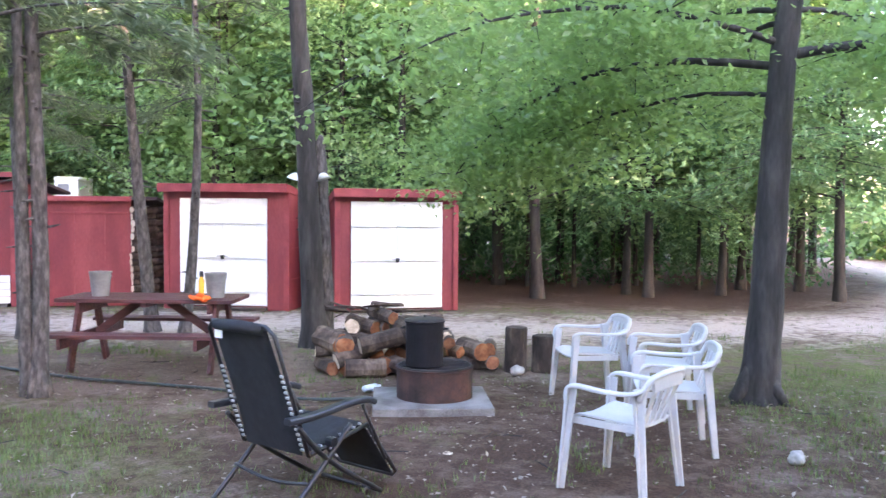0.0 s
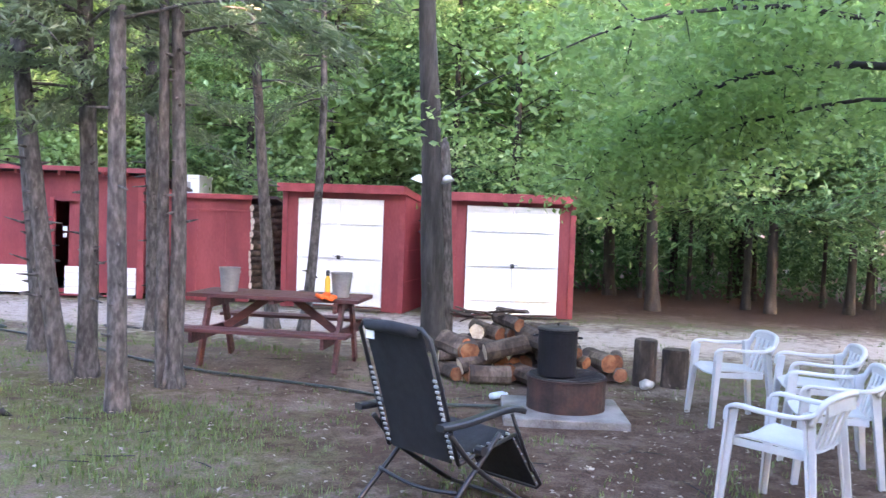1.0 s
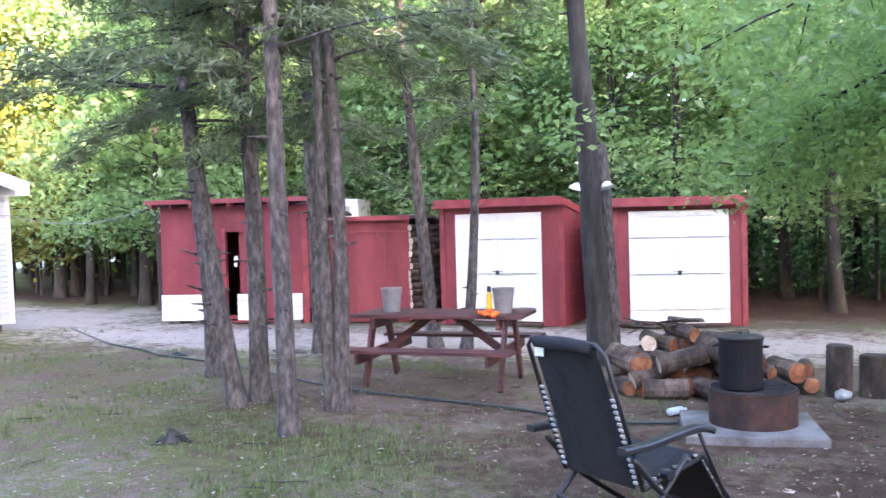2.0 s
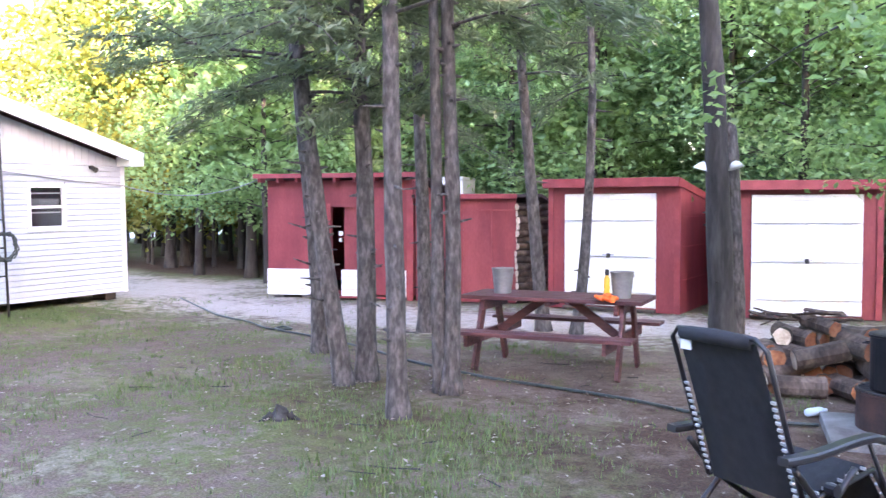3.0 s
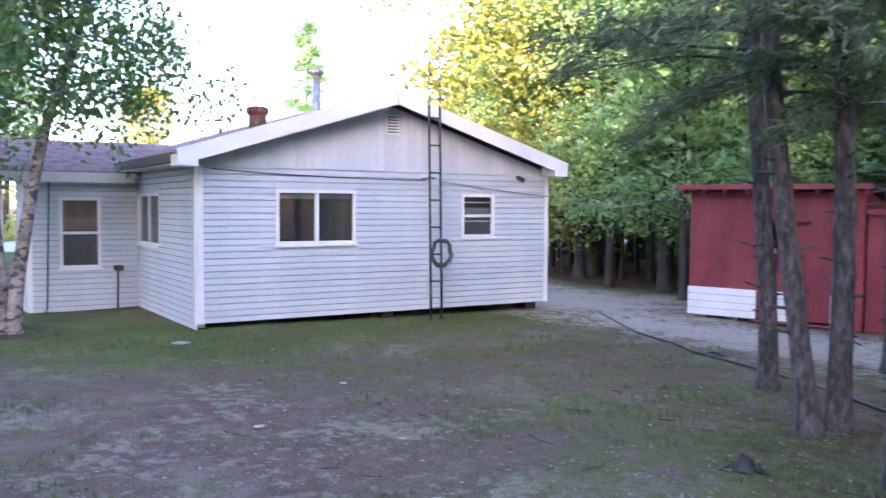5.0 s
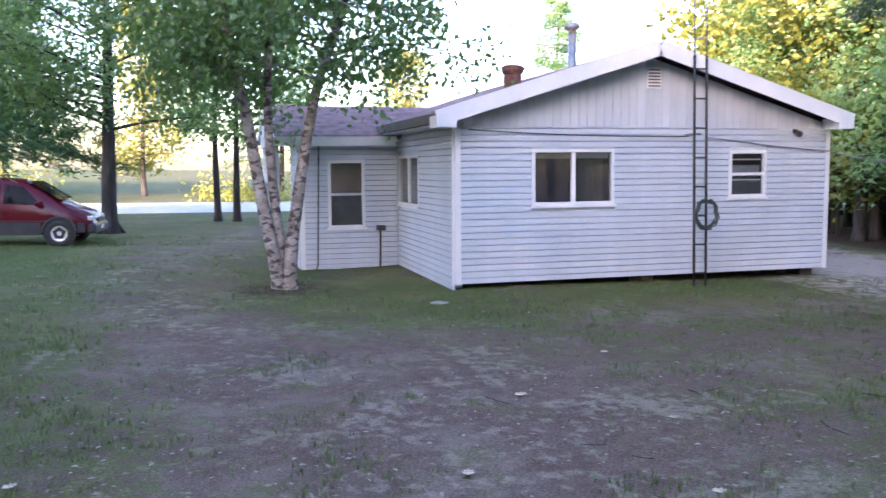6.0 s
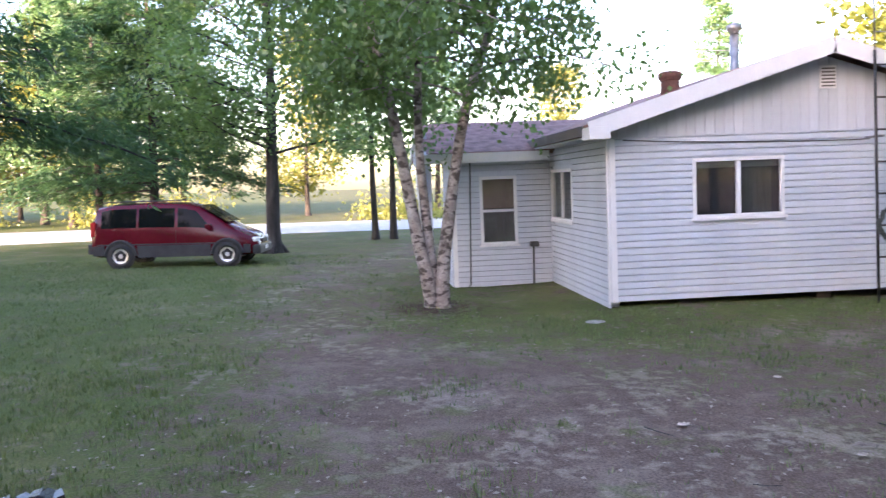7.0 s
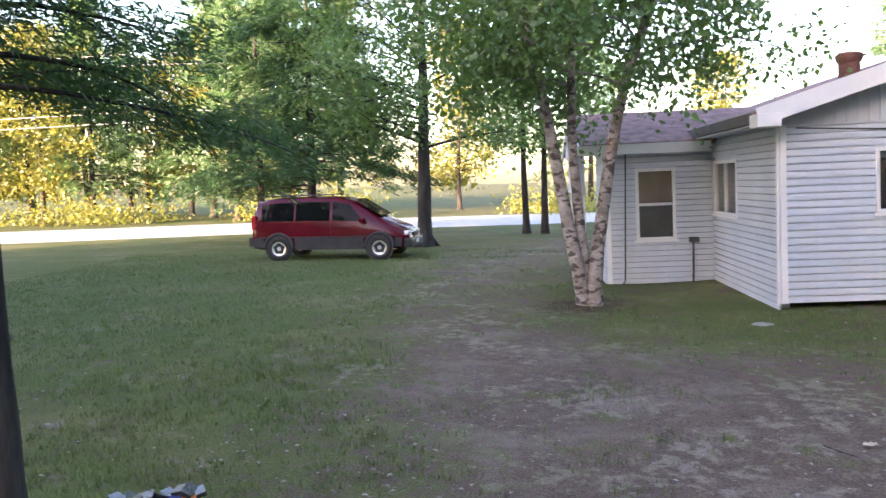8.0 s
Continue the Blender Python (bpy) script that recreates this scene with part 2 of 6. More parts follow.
def ground_surface():
    m = bpy.data.materials.new("yard_ground")
    m.use_nodes = True
    n, l = m.node_tree.nodes, m.node_tree.links
    b = n["Principled BSDF"]
    tc = n.new("ShaderNodeTexCoord")

    def noise_tex(scale, detail=6, rough=0.6):
        t = n.new("ShaderNodeTexNoise")
        t.inputs["Scale"].default_value, t.inputs["Detail"].default_value, t.inputs["Roughness"].default_value = scale, detail, rough
        l.new(tc.outputs["Object"], t.inputs[0])
        return t.outputs[0]

    def ramp(src, stops):
        r = n.new("ShaderNodeValToRGB")
        for k, (p, c) in enumerate(stops):
            e = r.color_ramp.elements[k] if k < 2 else r.color_ramp.elements.new(p)
            e.position, e.color = p, (*c, 1)
        l.new(src, r.inputs[0])
        return r.outputs[0]

    def mixed(f, x, y):
        k = n.new("ShaderNodeMix"); k.data_type = "RGBA"
        l.new(f, k.inputs[0]); l.new(x, k.inputs[6]); l.new(y, k.inputs[7])
        return k.outputs[2]

    def math_(op, x, y, clamp=False):
        k = n.new("ShaderNodeMath"); k.operation = op; k.use_clamp = clamp
        for i, v in enumerate((x, y)):
            if isinstance(v, (int, float)): k.inputs[i].default_value = v
            else: l.new(v, k.inputs[i])
        return k.outputs[0]

    cover = n.new("ShaderNodeAttribute"); cover.attribute_name = "cover"
    sep = n.new("ShaderNodeSeparateColor"); l.new(cover.outputs["Color"], sep.inputs[0])
    fine, mid, big = noise_tex(60), noise_tex(7), noise_tex(1.1)
    dirt = ramp(mid, [(0.3, (0.082, 0.054, 0.039)), (0.7, (0.20, 0.142, 0.108))])
    grit = ramp(fine, [(0.35, (0.044, 0.027, 0.022)), (0.66, (0.25, 0.182, 0.142))])
    soil = n.new("ShaderNodeMix"); soil.data_type = "RGBA"; soil.inputs[0].default_value = 0.5
    l.new(dirt, soil.inputs[6]); l.new(grit, soil.inputs[7])
    grass = ramp(fine, [(0.3, (0.036, 0.055, 0.012)), (0.7, (0.122, 0.150, 0.040))])
    gravel = ramp(fine, [(0.3, (0.26, 0.208, 0.18)), (0.7, (0.54, 0.445, 0.395))])
    litter = ramp(fine, [(0.3, (0.03, 0.018, 0.013)), (0.7, (0.10, 0.056, 0.038))])
    patch = math_("ADD", math_("MULTIPLY", big, 1.5), math_("MULTIPLY", mid, 1.7))

    def mask(channel, soft=1.9, less=1.86):
        s = math_("SUBTRACT", math_("ADD", channel, patch), less)
        return math_("MULTIPLY", s, soft, True)

    sand = ramp(fine, [(0.3, (0.135, 0.102, 0.080)), (0.7, (0.31, 0.245, 0.20))])
    bare = mixed(ramp(noise_tex(0.75, 7, 0.68), [(0.5, (0, 0, 0)), (0.64, (0.75, 0.75, 0.75))]), soil.outputs[2], sand)
    dry = ramp(fine, [(0.3, (0.09, 0.085, 0.03)), (0.7, (0.21, 0.195, 0.085))])
    grass = mixed(ramp(noise_tex(0.55, 6, 0.65), [(0.46, (0, 0, 0)), (0.62, (0.7, 0.7, 0.7))]), grass, dry)
    c = mixed(mask(sep.outputs[1], 2.4, 1.72), bare, grass)
    scraps = ramp(fine, [(0.35, (0.035, 0.022, 0.016)), (0.68, (0.17, 0.115, 0.085))])
    moss = ramp(fine, [(0.3, (0.045, 0.068, 0.014)), (0.7, (0.15, 0.185, 0.050))])
    c = mixed(ramp(noise_tex(2.3, 7, 0.7), [(0.53, (0, 0, 0)), (0.62, (0.45, 0.45, 0.45))]), c, scraps)
    c = mixed(ramp(noise_tex(1.55, 7, 0.7), [(0.56, (0, 0, 0)), (0.66, (0.55, 0.55, 0.55))]), c, moss)
    c = mixed(mask(sep.outputs[0]), c, gravel)
    c = mixed(mask(sep.outputs[2]), c, litter)
    l.new(c, b.inputs["Base Color"])
    b.inputs["Roughness"].default_value = 0.95
    b.inputs["Specular IOR Level"].default_value = 0.2
    bp = n.new("ShaderNodeBump"); bp.inputs["Strength"].default_value, bp.inputs["Distance"].default_value = 0.6, 0.03
    hsum = n.new("ShaderNodeMath"); l.new(fine, hsum.inputs[0]); l.new(mid, hsum.inputs[1])
    l.new(hsum.outputs[0], bp.inputs["Height"]); l.new(bp.outputs[0], b.inputs["Normal"])
    return m


GROUND_MAT = ground_surface()


# ---- mesh tools ----
def thing(name, label, category, m=Matrix(), group="", kind=""):
    ob = new(name)
    ob.empty_display_size = 0.2
    ob.matrix_basis = m
    return tagged(ob, label, category, group, kind)


def link_mesh(name, bm, material, smooth=False):
    me = bpy.data.meshes.new(name)
    bmesh.ops.recalc_face_normals(bm, faces=bm.faces)
    bm.to_mesh(me); bm.free()
    me.materials.append(material)
    if smooth:
        me.polygons.foreach_set("use_smooth", [True] * len(me.polygons))
    return me


def part(name, bm, material, parent, label="", m=None, smooth=False):
    """One mesh object under a thing or a part; bm is a bmesh, or mesh data to share."""
    me = bm if isinstance(bm, bpy.types.Mesh) else link_mesh(name, bm, material, smooth)
    ob = new(name, me)
    ob.parent = parent
    if m is not None:
        ob.matrix_basis = m
    return tagged(ob, label)


def box(x0, x1, y0, y1, z0, z1, bevel=0.0, bm=None):
    bm = bm or bmesh.new()
    v = [bm.verts.new((x, y, z)) for x in (x0, x1) for y in (y0, y1) for z in (z0, z1)]
    fs = [bm.faces.new([v[i] for i in f]) for f in ((0, 1, 3, 2), (4, 6, 7, 5), (0, 4, 5, 1), (2, 3, 7, 6), (0, 2, 6, 4), (1, 5, 7, 3))]
    if bevel:
        es = {e for f in fs for e in f.edges}
        bmesh.ops.bevel(bm, geom=list(es), offset=bevel, segments=2, affect="EDGES", profile=0.6)
    return bm


def beam(a, b, w, h, bevel=0.0, up=(0, 0, 1), bm=None):
    """A bar of section w (sideways) by h (upwards) from a to b."""
    a, b = Vector(a), Vector(b)
    d = (b - a).normalized()
    s = d.cross(Vector(up))
    s = s.normalized() if s.length > 1e-4 else Vector((1, 0, 0))
    u = s.cross(d)
    bm = bm or bmesh.new()
    v = [bm.verts.new(p + s * (i * w / 2) + u * (j * h / 2)) for p in (a, b) for i, j in ((-1, -1), (1, -1), (1, 1), (-1, 1))]
    fs = [bm.faces.new([v[i] for i in f]) for f in ((3, 2, 1, 0), (4, 5, 6, 7), (0, 1, 5, 4), (1, 2, 6, 5), (2, 3, 7, 6), (3, 0, 4, 7))]
    if bevel:
        bmesh.ops.bevel(bm, geom=list({e for f in fs for e in f.edges}), offset=bevel, segments=2, affect="EDGES", profile=0.6)
    return bm


def tube(pts, radii, n=8, caps=True, bm=None, wobble=0.0, rng=None):
    """A round bar along the points; radii: one, or one a point."""
    bm = bm or bmesh.new()
    pts = [Vector(p) for p in pts]
    radii = radii if isinstance(radii, (list, tuple)) else [radii] * len(pts)
    rings, side = [], None
    for i, p in enumerate(pts):
        d = (pts[min(i + 1, len(pts) - 1)] - pts[max(i - 1, 0)]).normalized()
        if side is None:
            side = d.cross(Vector((0.31, 0.17, 0.93))).normalized()
        side = (side - d * side.dot(d)).normalized()
        o = d.cross(side)
        rings.append([bm.verts.new(p + (side * math.cos(k * math.tau / n) + o * math.sin(k * math.tau / n)) * radii[i] * (1 + (rng.uniform(-wobble, wobble) if rng else 0))) for k in range(n)])
    for a, b in zip(rings, rings[1:]):
        for k in range(n):
            bm.faces.new((a[k], a[(k + 1) % n], b[(k + 1) % n], b[k]))
    if caps:
        bm.faces.new(rings[0][::-1]); bm.faces.new(rings[-1])
    return bm


def lathe(profile, n=24, bm=None):
    """Turn (radius, z) points about z."""
    bm = bm or bmesh.new()
    rings = [[bm.verts.new((r * math.cos(k * math.tau / n), r * math.sin(k * math.tau / n), z)) for k in range(n)] for r, z in profile]
    for a, b in zip(rings, rings[1:]):
        for k in range(n):
            bm.faces.new((a[k], a[(k + 1) % n], b[(k + 1) % n], b[k]))
    return bm


def slab(poly, z0, z1, bm=None):
    """An upright prism over a plan outline."""
    bm = bm or bmesh.new()
    lo, hi = ([bm.verts.new((x, y, z)) for x, y in poly] for z in (z0, z1))
    bm.faces.new(lo[::-1]); bm.faces.new(hi)
    for k in range(len(poly)):
        j = (k + 1) % len(poly)
        bm.faces.new((lo[k], lo[j], hi[j], hi[k]))
    return bm


def prism_x(poly, x0, x1, bm=None):
    """A prism along x over an outline of (y, z)."""
    bm = bm or bmesh.new()
    lo, hi = ([bm.verts.new((x, y, z)) for y, z in poly] for x in (x0, x1))
    bm.faces.new(lo[::-1]); bm.faces.new(hi)
    for k in range(len(poly)):
        j = (k + 1) % len(poly)
        bm.faces.new((lo[k], lo[j], hi[j], hi[k]))
    return bm


def leaves_mesh(name, centres, ways, size, aspect, material, rng, flat=0.6):
    """Many small folded leaves: each a diamond of two triangles, bent along its midrib, lying along its way."""
    c, w = np.asarray(centres, float), np.asarray(ways, float)
    k = len(c)
    w = w / (np.linalg.norm(w, axis=1, keepdims=True) + 1e-9)
    nrm = rng.normal(size=(k, 3)) * (1 - flat) + np.array([0, 0, 1]) * flat
    s = np.cross(w, nrm); s /= np.linalg.norm(s, axis=1, keepdims=True) + 1e-9
    up = np.cross(s, w)
    z = size * rng.uniform(0.6, 1.3, (k, 1))
    v = np.empty((k, 4, 3))
    v[:, 0] = c - w * z / 2
    v[:, 1] = c + s * z * aspect / 2 + up * z * 0.10
    v[:, 2] = c + w * z / 2
    v[:, 3] = c - s * z * aspect / 2 + up * z * 0.10
    me = bpy.data.meshes.new(name)
    idx = np.arange(k)[:, None] * 4
    faces = np.concatenate([idx + [0, 1, 2], idx + [0, 2, 3]], 1).reshape(-1, 3)
    me.from_pydata(v.reshape(-1, 3).tolist(), [], faces.tolist())
    me.materials.append(material)
    return me


def smooth_path(pts, per=6):
    out = []
    p = [Vector(q) for q in pts]
    for i in range(len(p) - 1):
        a, b, c, d = p[max(i - 1, 0)], p[i], p[i + 1], p[min(i + 2, len(p) - 1)]
        for k in range(per):
            t = k / per
            out.append(0.5 * ((2 * b) + (c - a) * t + (2 * a - 5 * b + 4 * c - d) * t * t + (3 * b - a - 3 * c + d) * t ** 3))
    return out + [p[-1]]


# ---- ground: one sheet to the horizon ----
def reach(lo, hi, step, far):
    xs = list(np.arange(lo, hi + 1e-6, step))
    s, a, b = step, [], []
    x = lo
    while x > -far:
        s *= 1.35; x -= s; a.append(x)
    s, x = step, hi
    while x < far:
        s *= 1.35; x += s; b.append(x)
    return np.array(a[::-1] + xs + b)


def soft_step(v, edge, width):
    return np.clip((edge - v) / width + 0.5, 0, 1)


def near_line(X, Y, pts):
    """Distance of each place to a polyline."""
    best = np.full(X.shape, 1e9)
    for (x0, y0), (x1, y1) in zip(pts, pts[1:]):
        dx, dy = x1 - x0, y1 - y0
        t = np.clip(((X - x0) * dx + (Y - y0) * dy) / (dx * dx + dy * dy), 0, 1)
        best = np.minimum(best, np.hypot(X - x0 - t * dx, Y - y0 - t * dy))
    return best


DRIVE = [(-30, 17), (-18, 13.2), (-12.5, 11.0), (-8.5, 11.2), (-4.5, 12.2), (0, 12.6), (5, 14.5), (8, 22), (9, 40)]
TRACK = [(-5.5, 1.5), (-8, 2.4), (-11, 0.8), (-16, -0.6), (-21, 0.8), (-27, 3)]
ROAD = [(-26, -75), (-30, -40), (-35, -19), (-38.5, -9), (-41, 2), (-43, 14), (-46, 40), (-50, 90)]


def cover_of(X, Y):
    """Shares of gravel, grass and leaf litter on the ground; litter also darkens it under the maple."""
    gravel = soft_step(near_line(X, Y, DRIVE), 1.3, 2.2) * 0.85
    gravel = np.maximum(gravel, soft_step(near_line(X, Y, TRACK), 0.7, 3.0) * 0.27)
    gravel = np.maximum(gravel, soft_step(np.hypot(X + 15.5, Y - 12.0), 3.0, 3.0) * 0.8)
    grass = 0.24 + 0.28 * soft_step(X, -12, 4) - 0.22 * soft_step(np.hypot(X + 1.6, Y - 7.6), 3.2, 3)
    grass = grass - 0.25 * soft_step(np.hypot((X + 4.7) / 1.4, Y - 8.8), 1.3, 1)
    grass = grass + 0.30 * soft_step(np.hypot((X + 4.9) / 1.5, Y - 5.7), 1.1, 1.4) + 0.25 * soft_step(np.hypot(X + 2.9, Y - 5.3), 0.9, 1) - 0.25 * soft_step(near_line(X, Y, TRACK), 1.5, 2.4)
    grass = grass + 0.40 * soft_step(Y - 0.10 * (X + 9), -0.3, 2.4) * soft_step(X, -4, 4) + 0.24 * soft_step(np.hypot(X - 2.3, (Y - 8.0) / 1.4), 1.9, 2)
    grass = grass + 0.25 * soft_step(np.hypot(X + 12.8, Y - 3.2), 1.6, 1.5) + 0.2 * soft_step(np.hypot((X + 12.8) / 0.6, (Y - 7.5) / 2.6), 1.0, 0.8)
    litter = soft_step(15.4 - Y, 0.0, 2.2) * 0.95 * soft_step(np.abs(X + 3), 22, 6)
    litter = np.maximum(litter, soft_step(-X, -8.5, 4) * 0.8 * soft_step(-Y, 60, 5))
    # dark soil round the fire, with the maple's shade put into the cover
    litter = np.maximum(litter, 0.70 * soft_step(np.hypot((X + 0.2) / 1.7, Y - 6.3), 2.7, 2.8))
    # a darker patch by the spruces, then a paler one towards the house
    litter = np.maximum(litter, 0.45 * soft_step(np.hypot((X + 4.6) / 1.3, Y - 6.6), 1.8, 2.0))
    gravel = np.maximum(gravel, 0.20 * soft_step(np.hypot((X + 7.2) / 1.6, Y - 2.9), 2.0, 2.4))
    litter = np.maximum(litter, 0.8 * soft_step(np.hypot(X + 14.5, Y - 1.9), 0.7, 0.7))  # bed round the birch
    litter = litter * (1 - gravel)
    return gravel, grass, litter


def swell(x, y):
    """The low swell of ground that the house stands on."""
    return 0.10 * soft_step(x, -12.5, 1.8) * soft_step(-x, 21, 3) * soft_step(-y, -3.9, 1.8) * soft_step(y, 11.2, 1.6)


def build_ground():
    xs, ys = reach(-30, 10, 0.25, 900), reach(-9, 20, 0.25, 900)
    X, Y = np.meshgrid(xs, ys)
    Z = np.array([[0.018 * noise.noise((x * 0.55, y * 0.55, 0)) + 0.010 * noise.noise((x * 1.9, y * 1.9, 3)) for x in xs] for y in ys]) - 0.012
    near = (np.abs(X + 10) < 24) & (np.abs(Y - 5) < 18)
    Z = np.where(near, Z, -0.012) + swell(X, Y)
    w, h = len(xs), len(ys)
    v = np.stack([X, Y, Z], -1).reshape(-1, 3)
    i = (np.arange(h - 1)[:, None] * w + np.arange(w - 1)).ravel()
    me = bpy.data.meshes.new("ground")
    me.from_pydata(v.tolist(), [], np.stack([i, i + 1, i + w + 1, i + w], 1).tolist())
    a = me.color_attributes.new("cover", "FLOAT_COLOR", "POINT")
    g = np.stack([*cover_of(X.ravel(), Y.ravel()), np.ones(X.size)], 1)
    a.data.foreach_set("color", g.ravel())
    me.materials.append(GROUND_MAT)
    me.polygons.foreach_set("use_smooth", [True] * len(me.polygons))
    return tagged(new("ground", me), "trodden dirt yard with thin grass and gravel tracks", "ground", kind="structure")


build_ground()


def build_road():
    bm = bmesh.new()
    pts = smooth_path([(x, y, 0) for x, y in ROAD], 5)
    rows = []
    for i, p in enumerate(pts):
        d = (pts[min(i + 1, len(pts) - 1)] - pts[max(i - 1, 0)]).normalized()
        s = Vector((d.y, -d.x, 0))
        rows.append([bm.verts.new(p + s * o + Vector((0, 0, z))) for o, z in ((-6.6, -0.03), (-6.4, 0.02), (0, 0.06), (3.2, 0.02), (3.4, -0.03))])
    for a, b in zip(rows, rows[1:]):
        for k in range(4):
            bm.faces.new((a[k], a[k + 1], b[k + 1], b[k]))
    ob = new("road", link_mesh("road", bm, ROAD_MAT, True))
    tagged(ob, "pale sunlit gravel road beyond the lawn", "road", kind="structure")


build_road()


# ---- trees ----
def limb_points(base, way, length, droop, rng, n=6):
    pts, p, d = [Vector(base)], Vector(base), Vector(way).normalized()
    for k in range(n):
        d = (d + Vector((rng.normal() * 0.10, rng.normal() * 0.10, rng.normal() * 0.06 - droop))).normalized()
        p = p + d * length / n
        pts.append(p.copy())
    return pts


def trunk_at(path, z):
    for a, b in zip(path, path[1:]):
        if a[2] <= z <= b[2]:
            t = (z - a[2]) / (b[2] - a[2])
            return Vector(a).lerp(Vector(b), t)
    return Vector(path[-1])


def tree(name, label, m, seed, path, radius, kind, crown_from, crown_r, limbs, leaves, leaf, bark, foliage, stubs=0, group="", flare=1.35, sides=10, extra=(), limb_r=0.2, spread=0.35):
    """A tapered trunk along path, limbs from crown_from up, and a crown of many leaves. kind: broad or needle."""
    rng = np.random.default_rng(seed)
    t = thing(name, label, "tree", m, group)
    top = path[-1][2]
    pts = smooth_path([Vector(p) for p in path], 5)
    radii = [max(0.012, radius * (1 - 0.92 * max(0, p.z) / top) * (1 + (flare - 1) * math.exp(-max(0, p.z) / 0.16))) for p in pts]
    bm = tube([pts[0] - Vector((0, 0, 0.12))] + pts, [radii[0] * 1.1] + radii, sides, wobble=0.06, rng=rng)
    for r in range(5 if flare > 1.4 else 0):  # root flare
        a = rng.uniform(0, math.tau)
        d = Vector((math.cos(a), math.sin(a), 0))
        tube([pts[0] + Vector((0, 0, 0.28)) + d * radius * 0.5, pts[0] + Vector((0, 0, 0.09)) + d * radius * 1.25, pts[0] + d * radius * 2.0 - Vector((0, 0, 0.05))], [radius * 0.45, radius * 0.38, radius * 0.16], 6, bm=bm)
    for k in range(stubs):  # dead twigs and knots
        z = rng.uniform(0.5, min(top, 5.5))
        p, a = trunk_at(path, z), rng.uniform(0, math.tau)
        d = Vector((math.cos(a), math.sin(a), rng.uniform(-0.15, 0.35)))
        L = rng.choice([0.03, 0.04, 0.05, 0.10, 0.2]) + radius
        tube([p, p + d * L * 0.6, p + d * L], [0.03, 0.018, 0.006] if L < radius + 0.06 else [0.018, 0.012, 0.005], 6, bm=bm)
    cs, ws = [], []
    per = leaves // max(1, limbs)
    for k in range(limbs):
        f = (k + rng.uniform(0, 1)) / limbs
        z = crown_from + (top * 0.97 - crown_from) * f
        a = rng.uniform(0, math.tau)
        if kind == "broad":
            L = crown_r * math.sqrt(max(0.05, 1 - (2 * f - 0.85) ** 2 / 1.6)) * rng.uniform(0.7, 1.1)
            way, droop = (math.cos(a), math.sin(a), 0.25 + 0.8 * f), 0.05
        else:
            L = crown_r * (1.05 - 0.95 * f) * rng.uniform(0.7, 1.15)
            way, droop = (math.cos(a), math.sin(a), 0.10 + 0.5 * f), 0.075
        base = trunk_at(path, z)
        lp = limb_points(base, way, L, droop, rng)
        r0 = max(0.008, radius * limb_r * (1.1 - f))
        tube(lp, [r0 * (1 - 0.8 * i / (len(lp) - 1)) for i in range(len(lp))], 5, caps=False, bm=bm)
        for b in range(3):  # side branches
            i = int(rng.integers(2, len(lp) - 1))
            d = Vector(lp[i] - lp[i - 1]).normalized()
            s = (Vector((-d.y, d.x, 0)) * rng.choice([-1, 1]) + d * 0.7 + Vector((0, 0, rng.normal() * 0.2))).normalized()
            sp = limb_points(lp[i], s, L * rng.uniform(0.25, 0.5), droop * 1.2, rng, 3)
            tube(sp, [r0 * 0.45, r0 * 0.35, r0 * 0.25, r0 * 0.12], 4, caps=False, bm=bm)
            lp = lp + sp if kind == "needle" else lp + sp[1:]
        arr = np.array([tuple(q) for q in lp[2:]])
        if kind == "broad":
            pick = arr[rng.integers(0, len(arr), max(2, per // 22))] + rng.normal(size=(max(2, per // 22), 3)) * spread * 0.6 * [1, 1, 0.6]
            c = pick[rng.integers(0, len(pick), per)] + rng.normal(size=(per, 3)) * spread * np.array([0.75, 0.75, 0.5])
            w = rng.normal(size=(per, 3)) * [1, 1, 0.5] - [0, 0, 0.35]
        else:
            j = rng.integers(0, len(arr) - 1, per)
            u = rng.uniform(0, 1, (per, 1))
            seg = arr[j + 1] - arr[j]
            bad = np.linalg.norm(seg, axis=1) > L * 0.45
            seg[bad] *= 0
            c = arr[j] + seg * u + rng.normal(size=(per, 3)) * [0.07, 0.07, 0.035] * spread / 0.35
            out = np.array([math.cos(a), math.sin(a), -0.25])
            w = out * 0.8 + rng.normal(size=(per, 3)) * [0.7, 0.7, 0.35] - [0, 0, 0.25]
        cs.append(c); ws.append(w)
    for base, way, length, r0 in extra:  # long limbs of their own, with leaves along the outer half
        lp = limb_points(base, way, length, 0.07, rng, 9)
        tube(lp, [r0 * (1 - 0.85 * i / 9) for i in range(10)], 7, caps=False, bm=bm)
        arr = np.array([tuple(q) for q in lp[3:]])
        pick = arr[rng.integers(0, len(arr), 40)] + rng.normal(size=(40, 3)) * [0.4, 0.4, 0.2]
        for q in pick[:18]:
            b0 = lp[3 + int(np.argmin(np.linalg.norm(arr - q, axis=1)))]
            tube([b0, (Vector(b0) + Vector(q)) / 2 + Vector((0, 0, 0.04)), q], [0.009, 0.006, 0.003], 4, caps=False, bm=bm)
        cs.append(pick[rng.integers(0, 40, 3300)] + rng.normal(size=(3300, 3)) * [0.26, 0.26, 0.13])
        ws.append(rng.normal(size=(3300, 3)) * [1, 1, 0.4] - [0, 0, 0.4])
    part("trunk", bm, bark, t, smooth=True)
    if limbs:
        part("crown", leaves_mesh("crown", np.concatenate(cs), np.concatenate(ws), leaf, 0.62 if kind == "broad" else 0.22, foliage, rng, 0.45 if kind == "broad" else 0.6), foliage, t)
    return t


